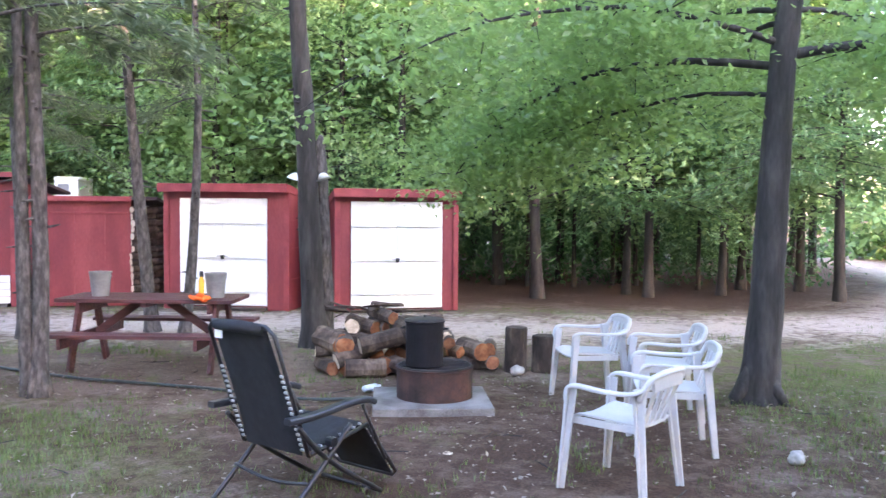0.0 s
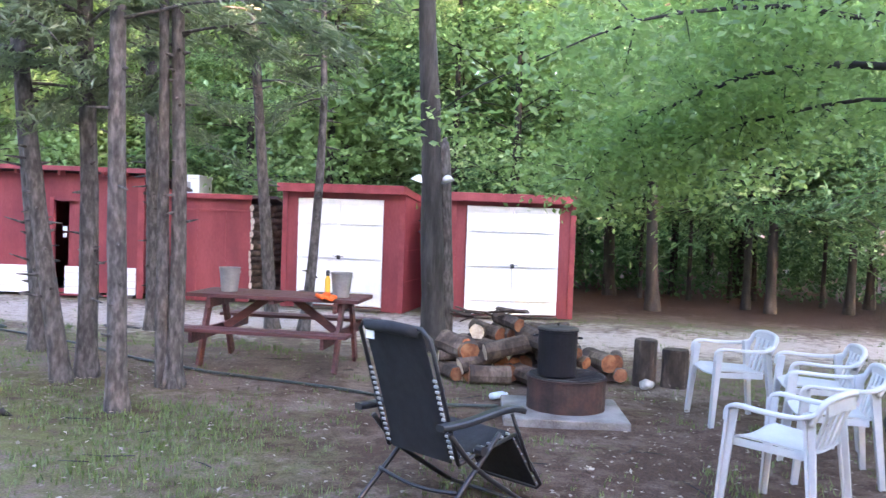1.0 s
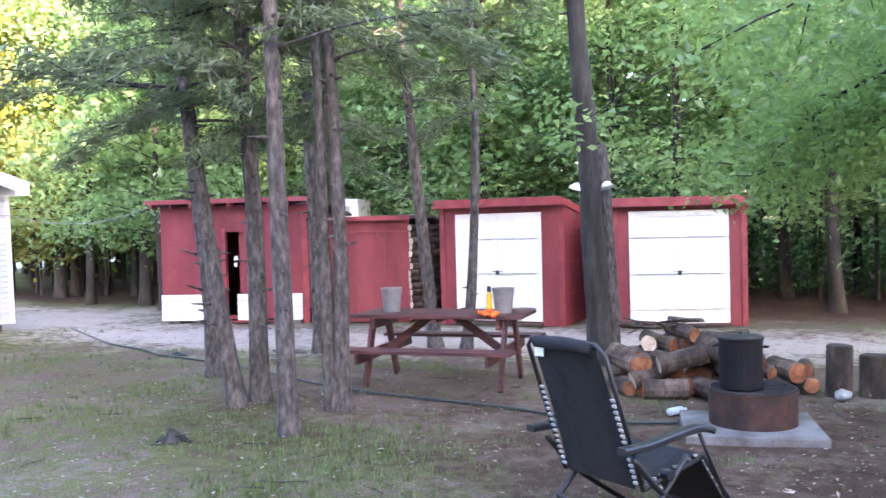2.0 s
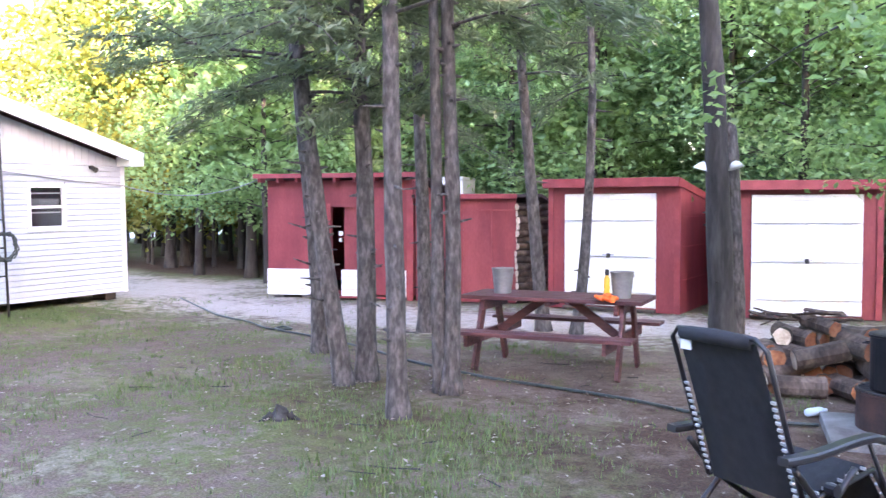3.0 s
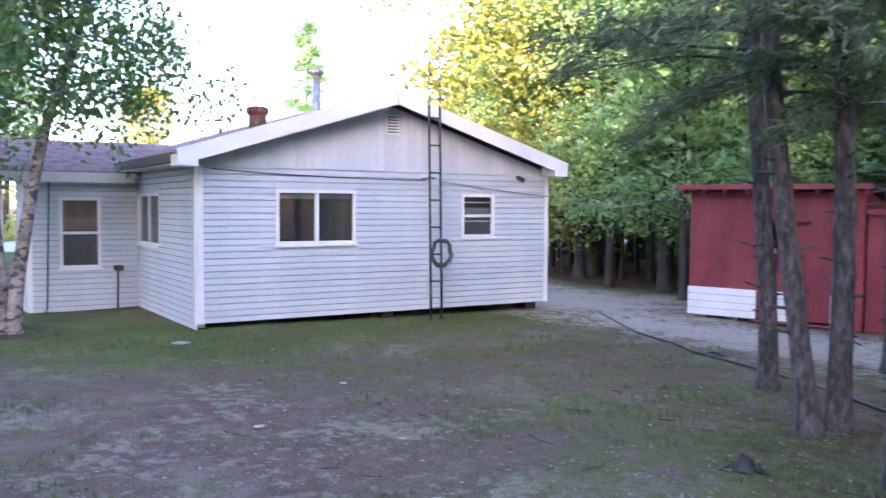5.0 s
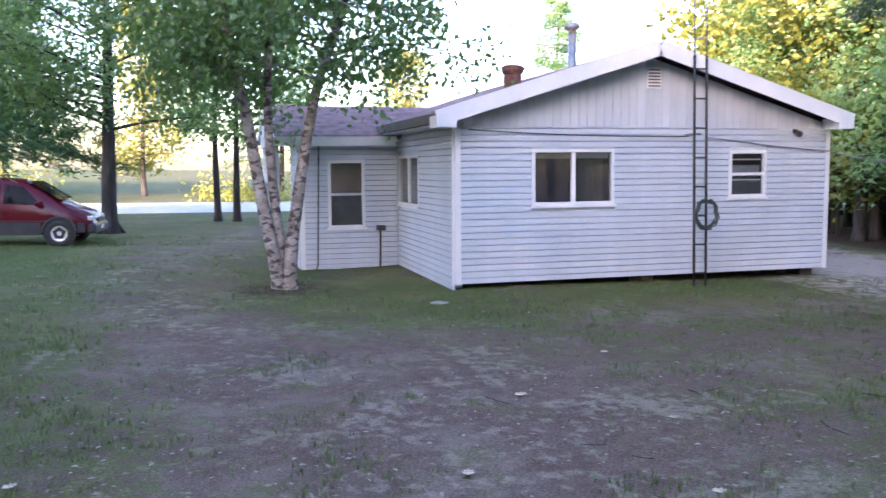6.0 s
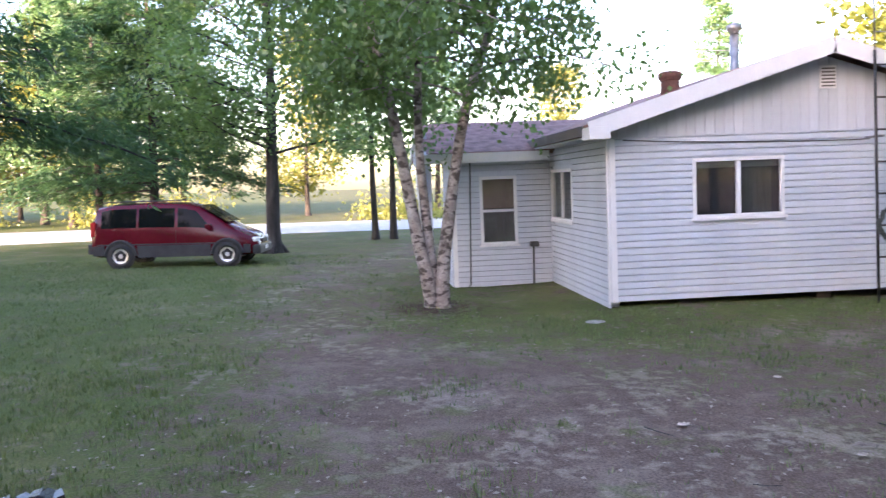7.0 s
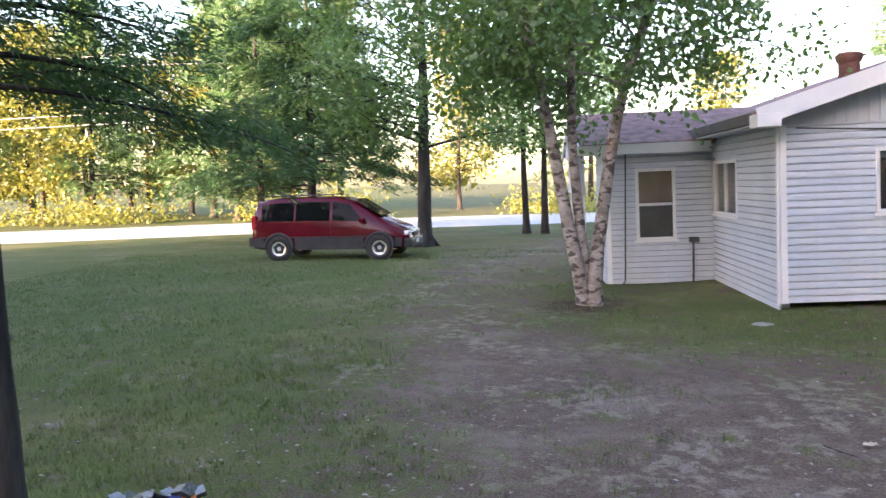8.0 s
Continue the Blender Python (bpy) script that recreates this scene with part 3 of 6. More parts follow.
def at(x, y, turn=0.0, s=1.0, z=0.0):
    return pose(x, y, z, 0, 0, turn) @ Matrix.Scale(s, 4)


def straight(h, dx=0.0, dy=0.0, bend=0.15, seed=0):
    r = random.Random(seed)
    return [(0, 0, 0)] + [(dx * k / 4 * h / 4 + r.uniform(-bend, bend) * 0.5, dy * k / 4 * h / 4 + r.uniform(-bend, bend) * 0.5, h * k / 4) for k in (1, 2, 3, 4)]


# yard spruces: bases and the lean of their trunks
SPRUCES = [  # x, y, radius, [(dx, dy, z) ...]
    (-5.995, 6.843, 0.088, [(-0.118, -0.10, 1.118), (-0.233, -0.202, 2.314), (-0.319, -0.281, 3.588)]),
    (-7.358, 8.094, 0.095, [(-0.026, -0.023, 1.003), (-0.143, -0.128, 2.763), (-0.211, -0.19, 3.996)]),
    (-5.937, 7.119, 0.098, [(0.0, 0.0, 1.542), (-0.027, -0.022, 2.621), (-0.061, -0.049, 3.688)]),
    (-4.837, 6.104, 0.084, [(-0.018, -0.013, 1.107), (-0.033, -0.025, 2.246), (-0.041, -0.031, 3.371)]),
    (-7.318, 10.178, 0.10, [(-0.025, -0.017, 1.511), (-0.067, -0.047, 3.021), (-0.097, -0.068, 4.516)]),
]
for k, (x, y, r, line) in enumerate(SPRUCES):
    (a, b, c), (d, e, f) = line[-2], line[-1]
    rise = (11.0 - f) / (f - c)
    path = [(0, 0, 0)] + line + [(d + (d - a) * rise * 0.4, e + (e - b) * rise * 0.4, 8.0), (d + (d - a) * rise * 0.5, e + (e - b) * rise * 0.5, 12.0)]
    tree("spruce_tree", "slender grey spruce with dead twig stubs on the lower trunk", at(x, y), 40 + k, path, r, "needle", 2.75, 1.9, 40, 22000, 0.12, BARK, LEAF_SPRUCE, stubs=40, group="spruces by the picnic table", flare=1.32)


def twin_spruce():
    """Two stems from one foot."""
    t = tree("spruce_tree", "twin-stemmed grey spruce joined at the foot", at(-5.01, 7.10), 61, [(0.035, 0, 0), (0.05, 0.02, 1.56), (-0.0, 0, 3.63), (-0.02, 0, 8), (0, 0, 12)], 0.078, "needle", 2.9, 1.6, 28, 8000, 0.14, BARK, LEAF_SPRUCE, stubs=36, group="spruces by the picnic table", flare=1.5)
    p = [Vector(q) for q in [(-0.055, -0.02, -0.05), (-0.07, -0.035, 0.5), (-0.078, -0.045, 1.56), (-0.11, -0.06, 3.63), (-0.25, -0.1, 8), (-0.3, -0.1, 11)]]
    part("second_trunk", tube(smooth_path(p, 4), [0.092, 0.078, 0.072, 0.07] + [0.068 - 0.0030 * k for k in range(17)], 10, wobble=0.06, rng=np.random.default_rng(5)), BARK, t, smooth=True)


twin_spruce()

# slim trees between the table and the sheds, the dark trunk by the woodpile with its snag
tree("slim_tree", "thin leaning tree with pale grey bark in front of the shed", at(-5.995, 11.028), 71, [(0, 0, 0), (-0.083, -0.04, 1.02), (-0.22, -0.11, 2.89), (-0.32, -0.16, 4.37), (-0.5, -0.2, 7), (-0.6, -0.2, 9.5)], 0.095, "needle", 3.3, 1.3, 26, 3500, 0.15, BARK, LEAF_SPRUCE, stubs=30, group="slim trees before the sheds")
tree("slim_tree", "thin crooked tree with pale grey bark before the shed doors", at(-5.516, 11.017), 72, [(0, 0, 0), (0.095, 0.042, 1.03), (0.171, 0.075, 2.85), (0.144, 0.063, 4.29), (0.1, 0, 7), (0.1, 0, 9)], 0.075, "needle", 3.0, 1.2, 26, 3500, 0.15, BARK, LEAF_SPRUCE, stubs=30, group="slim trees before the sheds")
tree("dark_tree", "tall dark brown trunk beside the woodpile", at(-3.445, 10.342), 73, [(0, 0, 0), (-0.065, -0.02, 1.59), (-0.125, -0.038, 2.95), (-0.21, -0.065, 4.3), (-0.3, -0.1, 8), (-0.3, -0.1, 13)], 0.15, "broad", 5.0, 2.4, 26, 4500, 0.16, BARK_DARK, LEAF_WOODS, stubs=10, flare=1.4, sides=14)


def snag():
    t = thing("tree_snag", "broken grey dead trunk leaning on the dark tree", "dead tree", at(-3.38, 10.56))
    rng = np.random.default_rng(8)
    part("trunk", tube([(0, 0, -0.1), (0, 0, 0.6), (-0.03, 0, 1.5), (-0.06, -0.01, 2.2), (-0.075, -0.02, 2.5), (-0.05, -0.02, 2.62)], [0.13, 0.105, 0.095, 0.09, 0.075, 0.02], 12, wobble=0.14, rng=rng), BARK, t, smooth=True)


snag()

# maple over the fire place
MAPLE_LABEL = "broadleaf tree with a stout dark trunk and spreading low limbs"
tree("maple_tree", MAPLE_LABEL, at(1.45, 8.25), 81, [(0, 0, 0), (0.06, 0, 0.7), (0.10, 0, 1.84), (0.16, 0, 3.1), (0.26, -0.02, 4.2), (0.4, 0, 7), (0.4, 0, 10)], 0.163, "broad", 3.7, 3.2, 26, 16000, 0.088, BARK_DARK, LEAF_MAPLE, flare=1.5, sides=16, limb_r=0.2, spread=0.42,
     extra=[((0.15, 0, 3.0), (-0.9, 0.35, 0.20), 4.0, 0.042), ((0.15, 0, 3.2), (-0.8, -0.25, 0.35), 3.6, 0.035), ((0.16, 0, 3.1), (0.95, 0.2, 0.25), 2.6, 0.055), ((0.18, 0, 3.4), (-0.35, 0.9, 0.25), 3.4, 0.03), ((0.14, 0, 2.75), (-0.95, 0.75, 0.30), 3.4, 0.025), ((0.2, 0, 3.5), (-0.6, 0.6, 0.3), 4.6, 0.03), ((0.2, 0, 3.5), (0.6, 0.8, 0.2), 3.0, 0.03)])

# birch clump by the house
def birch_clump():
    t = thing("birch_tree", "clump of three white birch trunks with peeling bark", "tree", at(-14.6, 1.95))
    rng = np.random.default_rng(9)
    lines = [[(-0.02, -0.05, -0.1), (0, -0.1, 0.25), (-0.02, -0.26, 1.04), (-0.04, -0.52, 2.5), (-0.05, -0.87, 4.26), (-0.1, -1.2, 7), (-0.1, -1.3, 9)],
             [(-0.1, 0.0, -0.1), (-0.1, 0.0, 0.25), (-0.1, -0.10, 1.04), (-0.1, -0.2, 2.5), (-0.1, -0.14, 4.26), (-0.1, 0, 7), (-0.1, 0, 9.5)],
             [(0.06, 0.08, -0.1), (0.05, 0.08, 0.25), (0.02, 0.16, 1.03), (0.05, 0.45, 2.73), (0.12, 0.9, 4.25), (0.2, 1.3, 7), (0.2, 1.5, 8.5)]]
    stems = []
    for line, r in zip(lines, (0.10, 0.078, 0.097)):
        pts = smooth_path(line, 5)
        stems.append(tube(pts, [max(0.012, r * (1 - 0.9 * max(0, p.z) / 9.3) * (1 + 0.22 * math.exp(-max(0, p.z) / 0.25))) for p in pts], 12, wobble=0.05, rng=rng))
    cs, ws = [], []
    for line, bm in zip(lines, stems):
        for k in range(32):
            f = (k + rng.uniform()) / 32
            z = 2.75 + 5.5 * f
            a = rng.uniform(0, math.tau)
            L = (1.6 + 1.7 * math.sin(math.pi * min(1, f * 1.2 + 0.12))) * rng.uniform(0.6, 1.1) * (1 - 0.5 * f)
            lp = limb_points(trunk_at(line, z), (math.cos(a), math.sin(a), 0.45), L, 0.14, rng, 7)
            tube(lp, [0.022 * (1 - 0.8 * i / 7) for i in range(8)], 5, caps=False, bm=bm)
            arr = np.array([tuple(q) for q in lp[2:]])
            per = 420
            pick = arr[rng.integers(0, len(arr), 12)] + rng.normal(size=(12, 3)) * [0.2, 0.2, 0.18]
            cs.append(pick[rng.integers(0, 12, per)] + rng.normal(size=(per, 3)) * [0.17, 0.17, 0.2])
            ws.append(rng.normal(size=(per, 3)) * [0.7, 0.7, 0.4] - [0, 0, 0.7])
    for bm in stems:
        part("trunk", bm, BIRCH, t, smooth=True)
    part("crown", leaves_mesh("crown", np.concatenate(cs), np.concatenate(ws), 0.095, 0.75, LEAF_BIRCH, rng, 0.3), LEAF_BIRCH, t)


birch_clump()

# by the van, and the spruce whose boughs hang at the edge of the lawn
tree("lawn_tree", "broadleaf lawn tree with a dark straight trunk", at(-26.3, -1.45), 91, straight(10, 0.0, 0.05, 0.1, 3), 0.21, "broad", 2.6, 4.2, 46, 30000, 0.13, BARK_DARK, LEAF_BIRCH, flare=1.5, limb_r=0.2, spread=0.45)
LAWN2 = tree("lawn_tree", "slim broadleaf tree at the lawn's far edge", at(-31.26, 1.41), 92, straight(8, 0, 0, 0.15, 4), 0.12, "broad", 2.6, 2.0, 22, 4500, 0.14, BARK_DARK, LEAF_MAPLE, group="slim trees at the lawn's edge")
copy_thing(LAWN2, at(-31.1, 2.0, 120)); copy_thing(LAWN2, at(-30.6, 3.0, 200, 1.1))
tree("dark_spruce", "bushy dark green spruce behind the van", at(-29.6, -5.3), 93, straight(11, 0, 0, 0.1, 5), 0.16, "needle", 1.7, 3.6, 84, 46000, 0.20, BARK_WOODS, LEAF_DARK, spread=0.9)
tree("dark_spruce", "bushy dark green spruce behind the van", at(-31.2, -7.4), 94, straight(9, 0, 0, 0.1, 6), 0.14, "needle", 1.8, 2.9, 70, 30000, 0.20, BARK_WOODS, LEAF_DARK, spread=0.9)
tree("hanging_spruce", "old spruce with dark drooping boughs at the lawn", at(-6.45, -1.43), 95, [(0, 0, 0), (0.0, -0.04, 1.2), (0, -0.08, 3), (0, 0, 6), (0, 0, 9)], 0.08, "needle", 2.05, 1.12, 62, 110000, 0.055, BARK_DARK, LEAF_DARK, stubs=16, flare=1.4, spread=0.6)

# ---- the woods ----
WG = "woods round the yard"
WOODS = [
    tree("woods_tree", "broadleaf tree of the surrounding woods", at(-20.5, 17.5), 101, straight(10, 0, 0, 0.2, 7), 0.10, "broad", 1.7, 2.5, 44, 18000, 0.125, BARK_WOODS, LEAF_WOODS, group=WG, spread=0.5),
    tree("woods_tree", "broadleaf tree of the surrounding woods", at(-17.6, 15.4), 102, straight(11, 0.02, 0, 0.2, 8), 0.11, "broad", 1.6, 2.7, 44, 18000, 0.125, BARK_WOODS, LEAF_WOODS, group=WG, spread=0.5),
    tree("cedar_tree", "cedar with drooping fronds at the edge of the woods", at(0.6, 18.2), 103, straight(10, 0, 0, 0.1, 9), 0.085, "needle", 1.7, 2.2, 66, 15000, 0.18, BARK_WOODS, LEAF_CEDAR, group=WG, spread=1.2),
    tree("cedar_tree", "cedar with drooping fronds at the edge of the woods", at(3.2, 17.2), 104, straight(12, 0, 0.01, 0.1, 10), 0.095, "needle", 1.8, 2.4, 66, 15000, 0.18, BARK_WOODS, LEAF_CEDAR, group=WG, spread=1.2),
    tree("pole_tree", "thin bare-stemmed tree in the dark woods", at(-0.5, 19.5), 105, straight(9, 0.02, 0.01, 0.2, 11), 0.05, "broad", 2.4, 1.3, 18, 1600, 0.24, BARK_WOODS, LEAF_WOODS, group=WG, spread=0.45),
    tree("woods_tree", "broadleaf tree deep in the woods", at(-12, 24), 106, straight(10.5, 0, 0, 0.2, 17), 0.14, "broad", 1.6, 2.6, 34, 3400, 0.30, BARK_WOODS, LEAF_WOODS, group=WG, spread=0.55, sides=7),
    # out-of-view tree, copied below to block sun and sky light
    tree("woods_tree", "unseen broadleaf tree added to shade the yard", at(29, -44), 107, straight(12, 0, 0, 0.2, 18), 0.15, "broad", 1.2, 2.9, 26, 1700, 0.52, BARK_WOODS, LEAF_WOODS, group=WG, spread=0.65, sides=6),
]
wr = random.Random(12)
PLACES = []
for row, (y0, n) in enumerate(((17.4, 19), (20.0, 19), (23.5, 18), (28.0, 16))):
    for k in range(n):
        x = -26 + 40 * (k + wr.uniform(0.15, 0.85)) / n
        y = y0 + wr.uniform(-0.8, 0.8) + (0.035 * (x + 6) if x > -6 else 0)
        if 5.0 + 0.2 * (y - 15) < x < 9.5 + 0.12 * (y - 15):  # a track leads into the woods here
            continue
        if row > 1 and x > -2 and k % 2:  # thinner to the north-east
            continue
        PLACES.append((x, y, 5 if row > 1 else wr.choice((0, 0, 1, 1, 2, 3)) if x < -1 or row == 0 else wr.choice((2, 3, 2, 3, 0)) if row < 2 else 5))
for k in range(70):  # thin stems
    x, y = wr.uniform(-25, 13), wr.uniform(16.8, 27)
    if x > 4.5 and x < 10.5: continue
    PLACES.append((x, y, 4))
for k in range(15):  # woods beyond the house, thinning out to the west
    y = wr.uniform(14.5, 30)
    PLACES.append((-y * math.tan(radians(wr.uniform(42, 53))), y, wr.choice((0, 1, 5, 5))))
EAST_BLOCKERS = [(26 + 9 * wr.random(), -62 + 76 * (k + wr.random()) / 112) for k in range(112)]  # unseen woods added to the east to keep the low sun off the yard
for x, y, k in PLACES:
    copy_thing(WOODS[k], at(x, y, wr.uniform(0, 360), wr.uniform(0.85, 1.2)))
for x, y in EAST_BLOCKERS:
    if abs((x - 4.0) * sdir.y - (y - 13.6) * sdir.x) < 0.8:  # a gap that lets a streak of sun reach the drive
        continue
    copy_thing(WOODS[6], at(x, y, wr.uniform(0, 360), wr.uniform(0.86, 0.94) if y < -6 else wr.uniform(0.68, 0.84)))
for k in range(56):  # unseen woods added to the south, behind the camera, to dim the house walls
    copy_thing(WOODS[6], at(-15 + 40 * (k + wr.random()) / 56, wr.uniform(-25, -15), wr.uniform(0, 360), wr.uniform(0.72, 0.79)))
for x, y in ((7.5, -2.0), (9.5, 1.0), (8.0, 3.6), (12.0, -1.5), (5.0, -6.0), (11.5, 2.0), (-12.0, -10.0), (-8.8, -9.0), (-5.5, -10.5)):  # unseen nearer trees, added east and south to darken the yard and house
    copy_thing(WOODS[6], at(x, y, wr.uniform(0, 360), wr.uniform(0.72, 0.80)))
# sunlit trees across the road
FAR = [
    tree("roadside_tree", "yellow-green tree across the road, evening sun tinted into its leaves", at(-56, -16), 111, straight(11, 0, 0, 0.2, 13), 0.16, "broad", 1.5, 3.0, 40, 7500, 0.28, BARK_WOODS, LEAF_SUN_TINT, group="trees across the road", spread=0.6),
    tree("roadside_tree", "tall pine across the road in evening sun", at(-53, -24), 112, straight(14, 0, 0, 0.2, 14), 0.2, "needle", 2.2, 3.2, 60, 7500, 0.40, BARK_WOODS, LEAF_CEDAR, group="trees across the road", spread=1.6),
]
for k in range(58):
    y = -62 + 112 * (k + wr.uniform(0, 1)) / 58
    x = -52 - 0.02 * y + wr.uniform(-13, 3) - (6 if -2 < y < 10 else 0)
    if -10 < y < 34 and k % 5: continue
    copy_thing(FAR[wr.choice((0, 0, 1))], at(x, y, wr.uniform(0, 360), wr.uniform(0.8, 1.35)))


def undergrowth(name, label, spots, n, size, material, seed, high):
    """Low shrubs as one mass of leaves over rough mounds."""
    rng = np.random.default_rng(seed)
    s = np.array(spots)
    j = rng.integers(0, len(s), n)
    c = np.empty((n, 3))
    c[:, :2] = s[j] + rng.normal(size=(n, 2)) * 0.7
    c[:, 2] = np.abs(rng.normal(size=n)) * high * 0.5 * (0.6 + 0.8 * rng.uniform(0, 1, len(s))[j]) + 0.05
    ob = new(name, leaves_mesh(name, c, rng.normal(size=(n, 3)), size, 0.6, material, rng, 0.4))
    tagged(ob, label, "shrubs", kind="stuff")


undergrowth("woods_undergrowth", "low green shrubs at the back of the woods", [(x, 31 + wr.uniform(-2, 3)) for x in np.arange(-34, 5, 0.8)] + [(x, 34) for x in np.arange(9, 26, 0.8)], 19000, 0.42, LEAF_CEDAR, 21, 3.4)
for k in range(17):  # crowns beyond the house, sunlight put into their yellow leaf colour
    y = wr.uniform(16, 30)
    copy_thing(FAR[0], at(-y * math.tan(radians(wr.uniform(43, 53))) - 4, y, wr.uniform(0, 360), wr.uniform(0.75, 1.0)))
undergrowth("roadside_shrubs", "shrubs along the far side of the road, leaves tinted as sunlit", [(-47 + wr.uniform(-4, 1) - 0.02 * y, y) for y in np.arange(-60, 50, 0.35) if noise.noise((y * 0.16, 3, 0)) + (0.25 if y < -9 else 0) > 0.05], 17000, 0.24, LEAF_SUN_TINT, 23, 1.2)
# low leaves in a dark colour that stands in for the woods' deep shade
undergrowth("gloom_saplings", "saplings and low boughs, coloured dark for the gloom between the trunks", [(x, 21.5 + wr.uniform(-1.2, 2.5) + 0.05 * x) for x in np.arange(-9, 4.6, 0.45)], 16000, 0.12, LEAF_DARK, 25, 2.3)


def power_lines():
    """Two pairs of wires slung along the far side of the road."""
    for x, z in ((-49.0, 8.9), (-49.6, 8.4), (-49.0, 5.9), (-49.5, 5.4)):
        w = thing("power_line", "thin overhead wire along the road catching the sun", "wire", Matrix(), group="wires over the road")
        pts = [(x + 1.5 * math.sin(k / 5), -66 + 6.0 * k, z - 0.35 * math.sin(math.pi * ((k % 8) / 8))) for k in range(20)]
        part("wire", tube(pts, 0.022, 5), STEEL, w)


power_lines()


# ---- sheds ----
def wall_with_hole(w, h0, h1, x0, x1, z0, z1, thick=0.08):
    """A front wall from x = 0 to w, its outer face at y = 0, with one opening; h1: top."""
    out = [box(0, x0, 0, thick, h0, h1), box(x1, w, 0, thick, h0, h1), box(x0, x1, 0, thick, z1, h1)]
    if z0 > h0 + 0.01:
        out.append(box(x0, x1, 0, thick, h0, z0))
    return out


def side_wall(x0, x1, y0, y1, z0, zf, zb):
    """A side wall under a roof that falls from front to back."""
    bm = bmesh.new()
    v = [bm.verts.new(p) for p in [(x, y, z) for x in (x0, x1) for y, z in ((y0, z0), (y1, z0), (y1, zb), (y0, zf))]]
    for f in ((3, 2, 1, 0), (4, 5, 6, 7), (0, 1, 5, 4), (1, 2, 6, 5), (2, 3, 7, 6), (3, 0, 4, 7)):
        bm.faces.new([v[i] for i in f])
    return bm


def door_leaf(parent, x0, x1, z0, z1, lines, y=-0.03):
    """One white leaf: wide level boards with open joints on a backing sheet, a ledge under each joint, strap hinges."""
    leaf = part("door", box(x0, x1, y + 0.022, y + 0.035, z0, z1, 0.003), WHITE_DOOR, parent)
    zs = [z1] + [z1 - f * (z1 - z0) for f in lines] + [z0]
    for hi, lo in zip(zs, zs[1:]):
        part("board", box(x0 + 0.002, x1 - 0.002, y, y + 0.020, lo + 0.009, hi - 0.009, 0.003), WHITE_DOOR, leaf)
    left = x0 < 0.9
    for z in zs[2:-1]:
        part("ledge", box(x0 + (0.10 if left else 0.03), x1 - (0.03 if left else 0.10), y - 0.032, y - 0.002, z + 0.010, z + 0.034, 0.004), WHITE_DOOR, leaf)
    for z in (zs[1] - 0.05, zs[-2] - 0.05):
        part("hinge", box(x0 + 0.01 if left else x1 - 0.19, x0 + 0.19 if left else x1 - 0.01, y - 0.012, y - 0.002, z - 0.014, z + 0.014, 0.003), WHITE_DOOR, leaf)
    return leaf


def garden_shed(m, label, w, h, d, back, dx0, dx1, dz0, dz1):
    t = thing("shed", label, "shed", m, group="red sheds with white doors")
    top = h - 0.10
    for bm in wall_with_hole(w, 0.0, top, dx0, dx1, dz0, dz1):
        part("front_panel", bm, RED, t)
    part("side_wall", side_wall(0, 0.08, 0.083, d, 0.0, top, back - 0.08), RED, t)
    part("side_wall", side_wall(w - 0.08, w, 0.083, d, 0.0, top, back - 0.08), RED, t)
    part("back_wall", box(0.083, w - 0.083, d - 0.08, d, 0, back - 0.10), RED, t)
    roof = part("roof", beam((w / 2, -0.16, h - 0.005), (w / 2, d + 0.15, back), w + 0.03, 0.06), DARK_ROOF, t)
    part("fascia", box(-0.03, w + 0.02, -0.20, -0.163, h - 0.105, h + 0.035, 0.005), RED_TRIM, roof)
    for x in (-0.03, w - 0.006):
        part("barge_board", beam((x + 0.014, -0.16, h - 0.03), (x + 0.014, d + 0.15, back - 0.03), 0.028, 0.12), RED_TRIM, roof)
    for x in (0.0, w - 0.09):
        part("corner_board", box(x, x + 0.09, -0.022, -0.002, 0, top, 0.003), RED_TRIM, t)
    for z in (0.5, 1.0, 1.45):  # plywood seams
        part("seam", box(w - 0.001, w + 0.006, 0.1, d - 0.1, z * h / 2 - 0.008, z * h / 2 + 0.008), RED_TRIM, t)
    mid = (dx0 + dx1) / 2
    lines = (0.055, 0.24, 0.56, 0.875)
    door_leaf(t, dx0 + 0.006, mid - 0.001, dz0 + 0.01, dz1 - 0.006, lines)
    door_leaf(t, mid + 0.001, dx1 - 0.006, dz0 + 0.01, dz1 - 0.006, lines)
    zl = dz1 - 0.54 * (dz1 - dz0)
    bm = box(mid - 0.10, mid + 0.09, -0.056, -0.043, zl - 0.012, zl + 0.012, 0.003)
    box(mid - 0.03, mid + 0.03, -0.075, -0.057, zl - 0.045, zl + 0.025, 0.006, bm=bm)
    part("latch", bm, IRON, t, "dark iron hasp and padlock")
    part("threshold", box(dx0, dx1, -0.10, -0.004, 0.0, max(0.03, dz0 - 0.01), 0.006), DARK_WOOD, t)
    return t


garden_shed(pose(-7.16, 13.58, 0, 0, 0, 2.5), "red wooden shed with white double doors and a fallen-back roof", 2.17, 2.06, 1.9, 1.78, 0.285, 1.80, 0.06, 1.86)
garden_shed(pose(-4.23, 13.72, 0, 0, 0, 21.7), "red wooden shed with closed white double doors beside the woods", 2.07, 1.99, 2.3, 1.70, 0.26, 1.80, 0.04, 1.825)


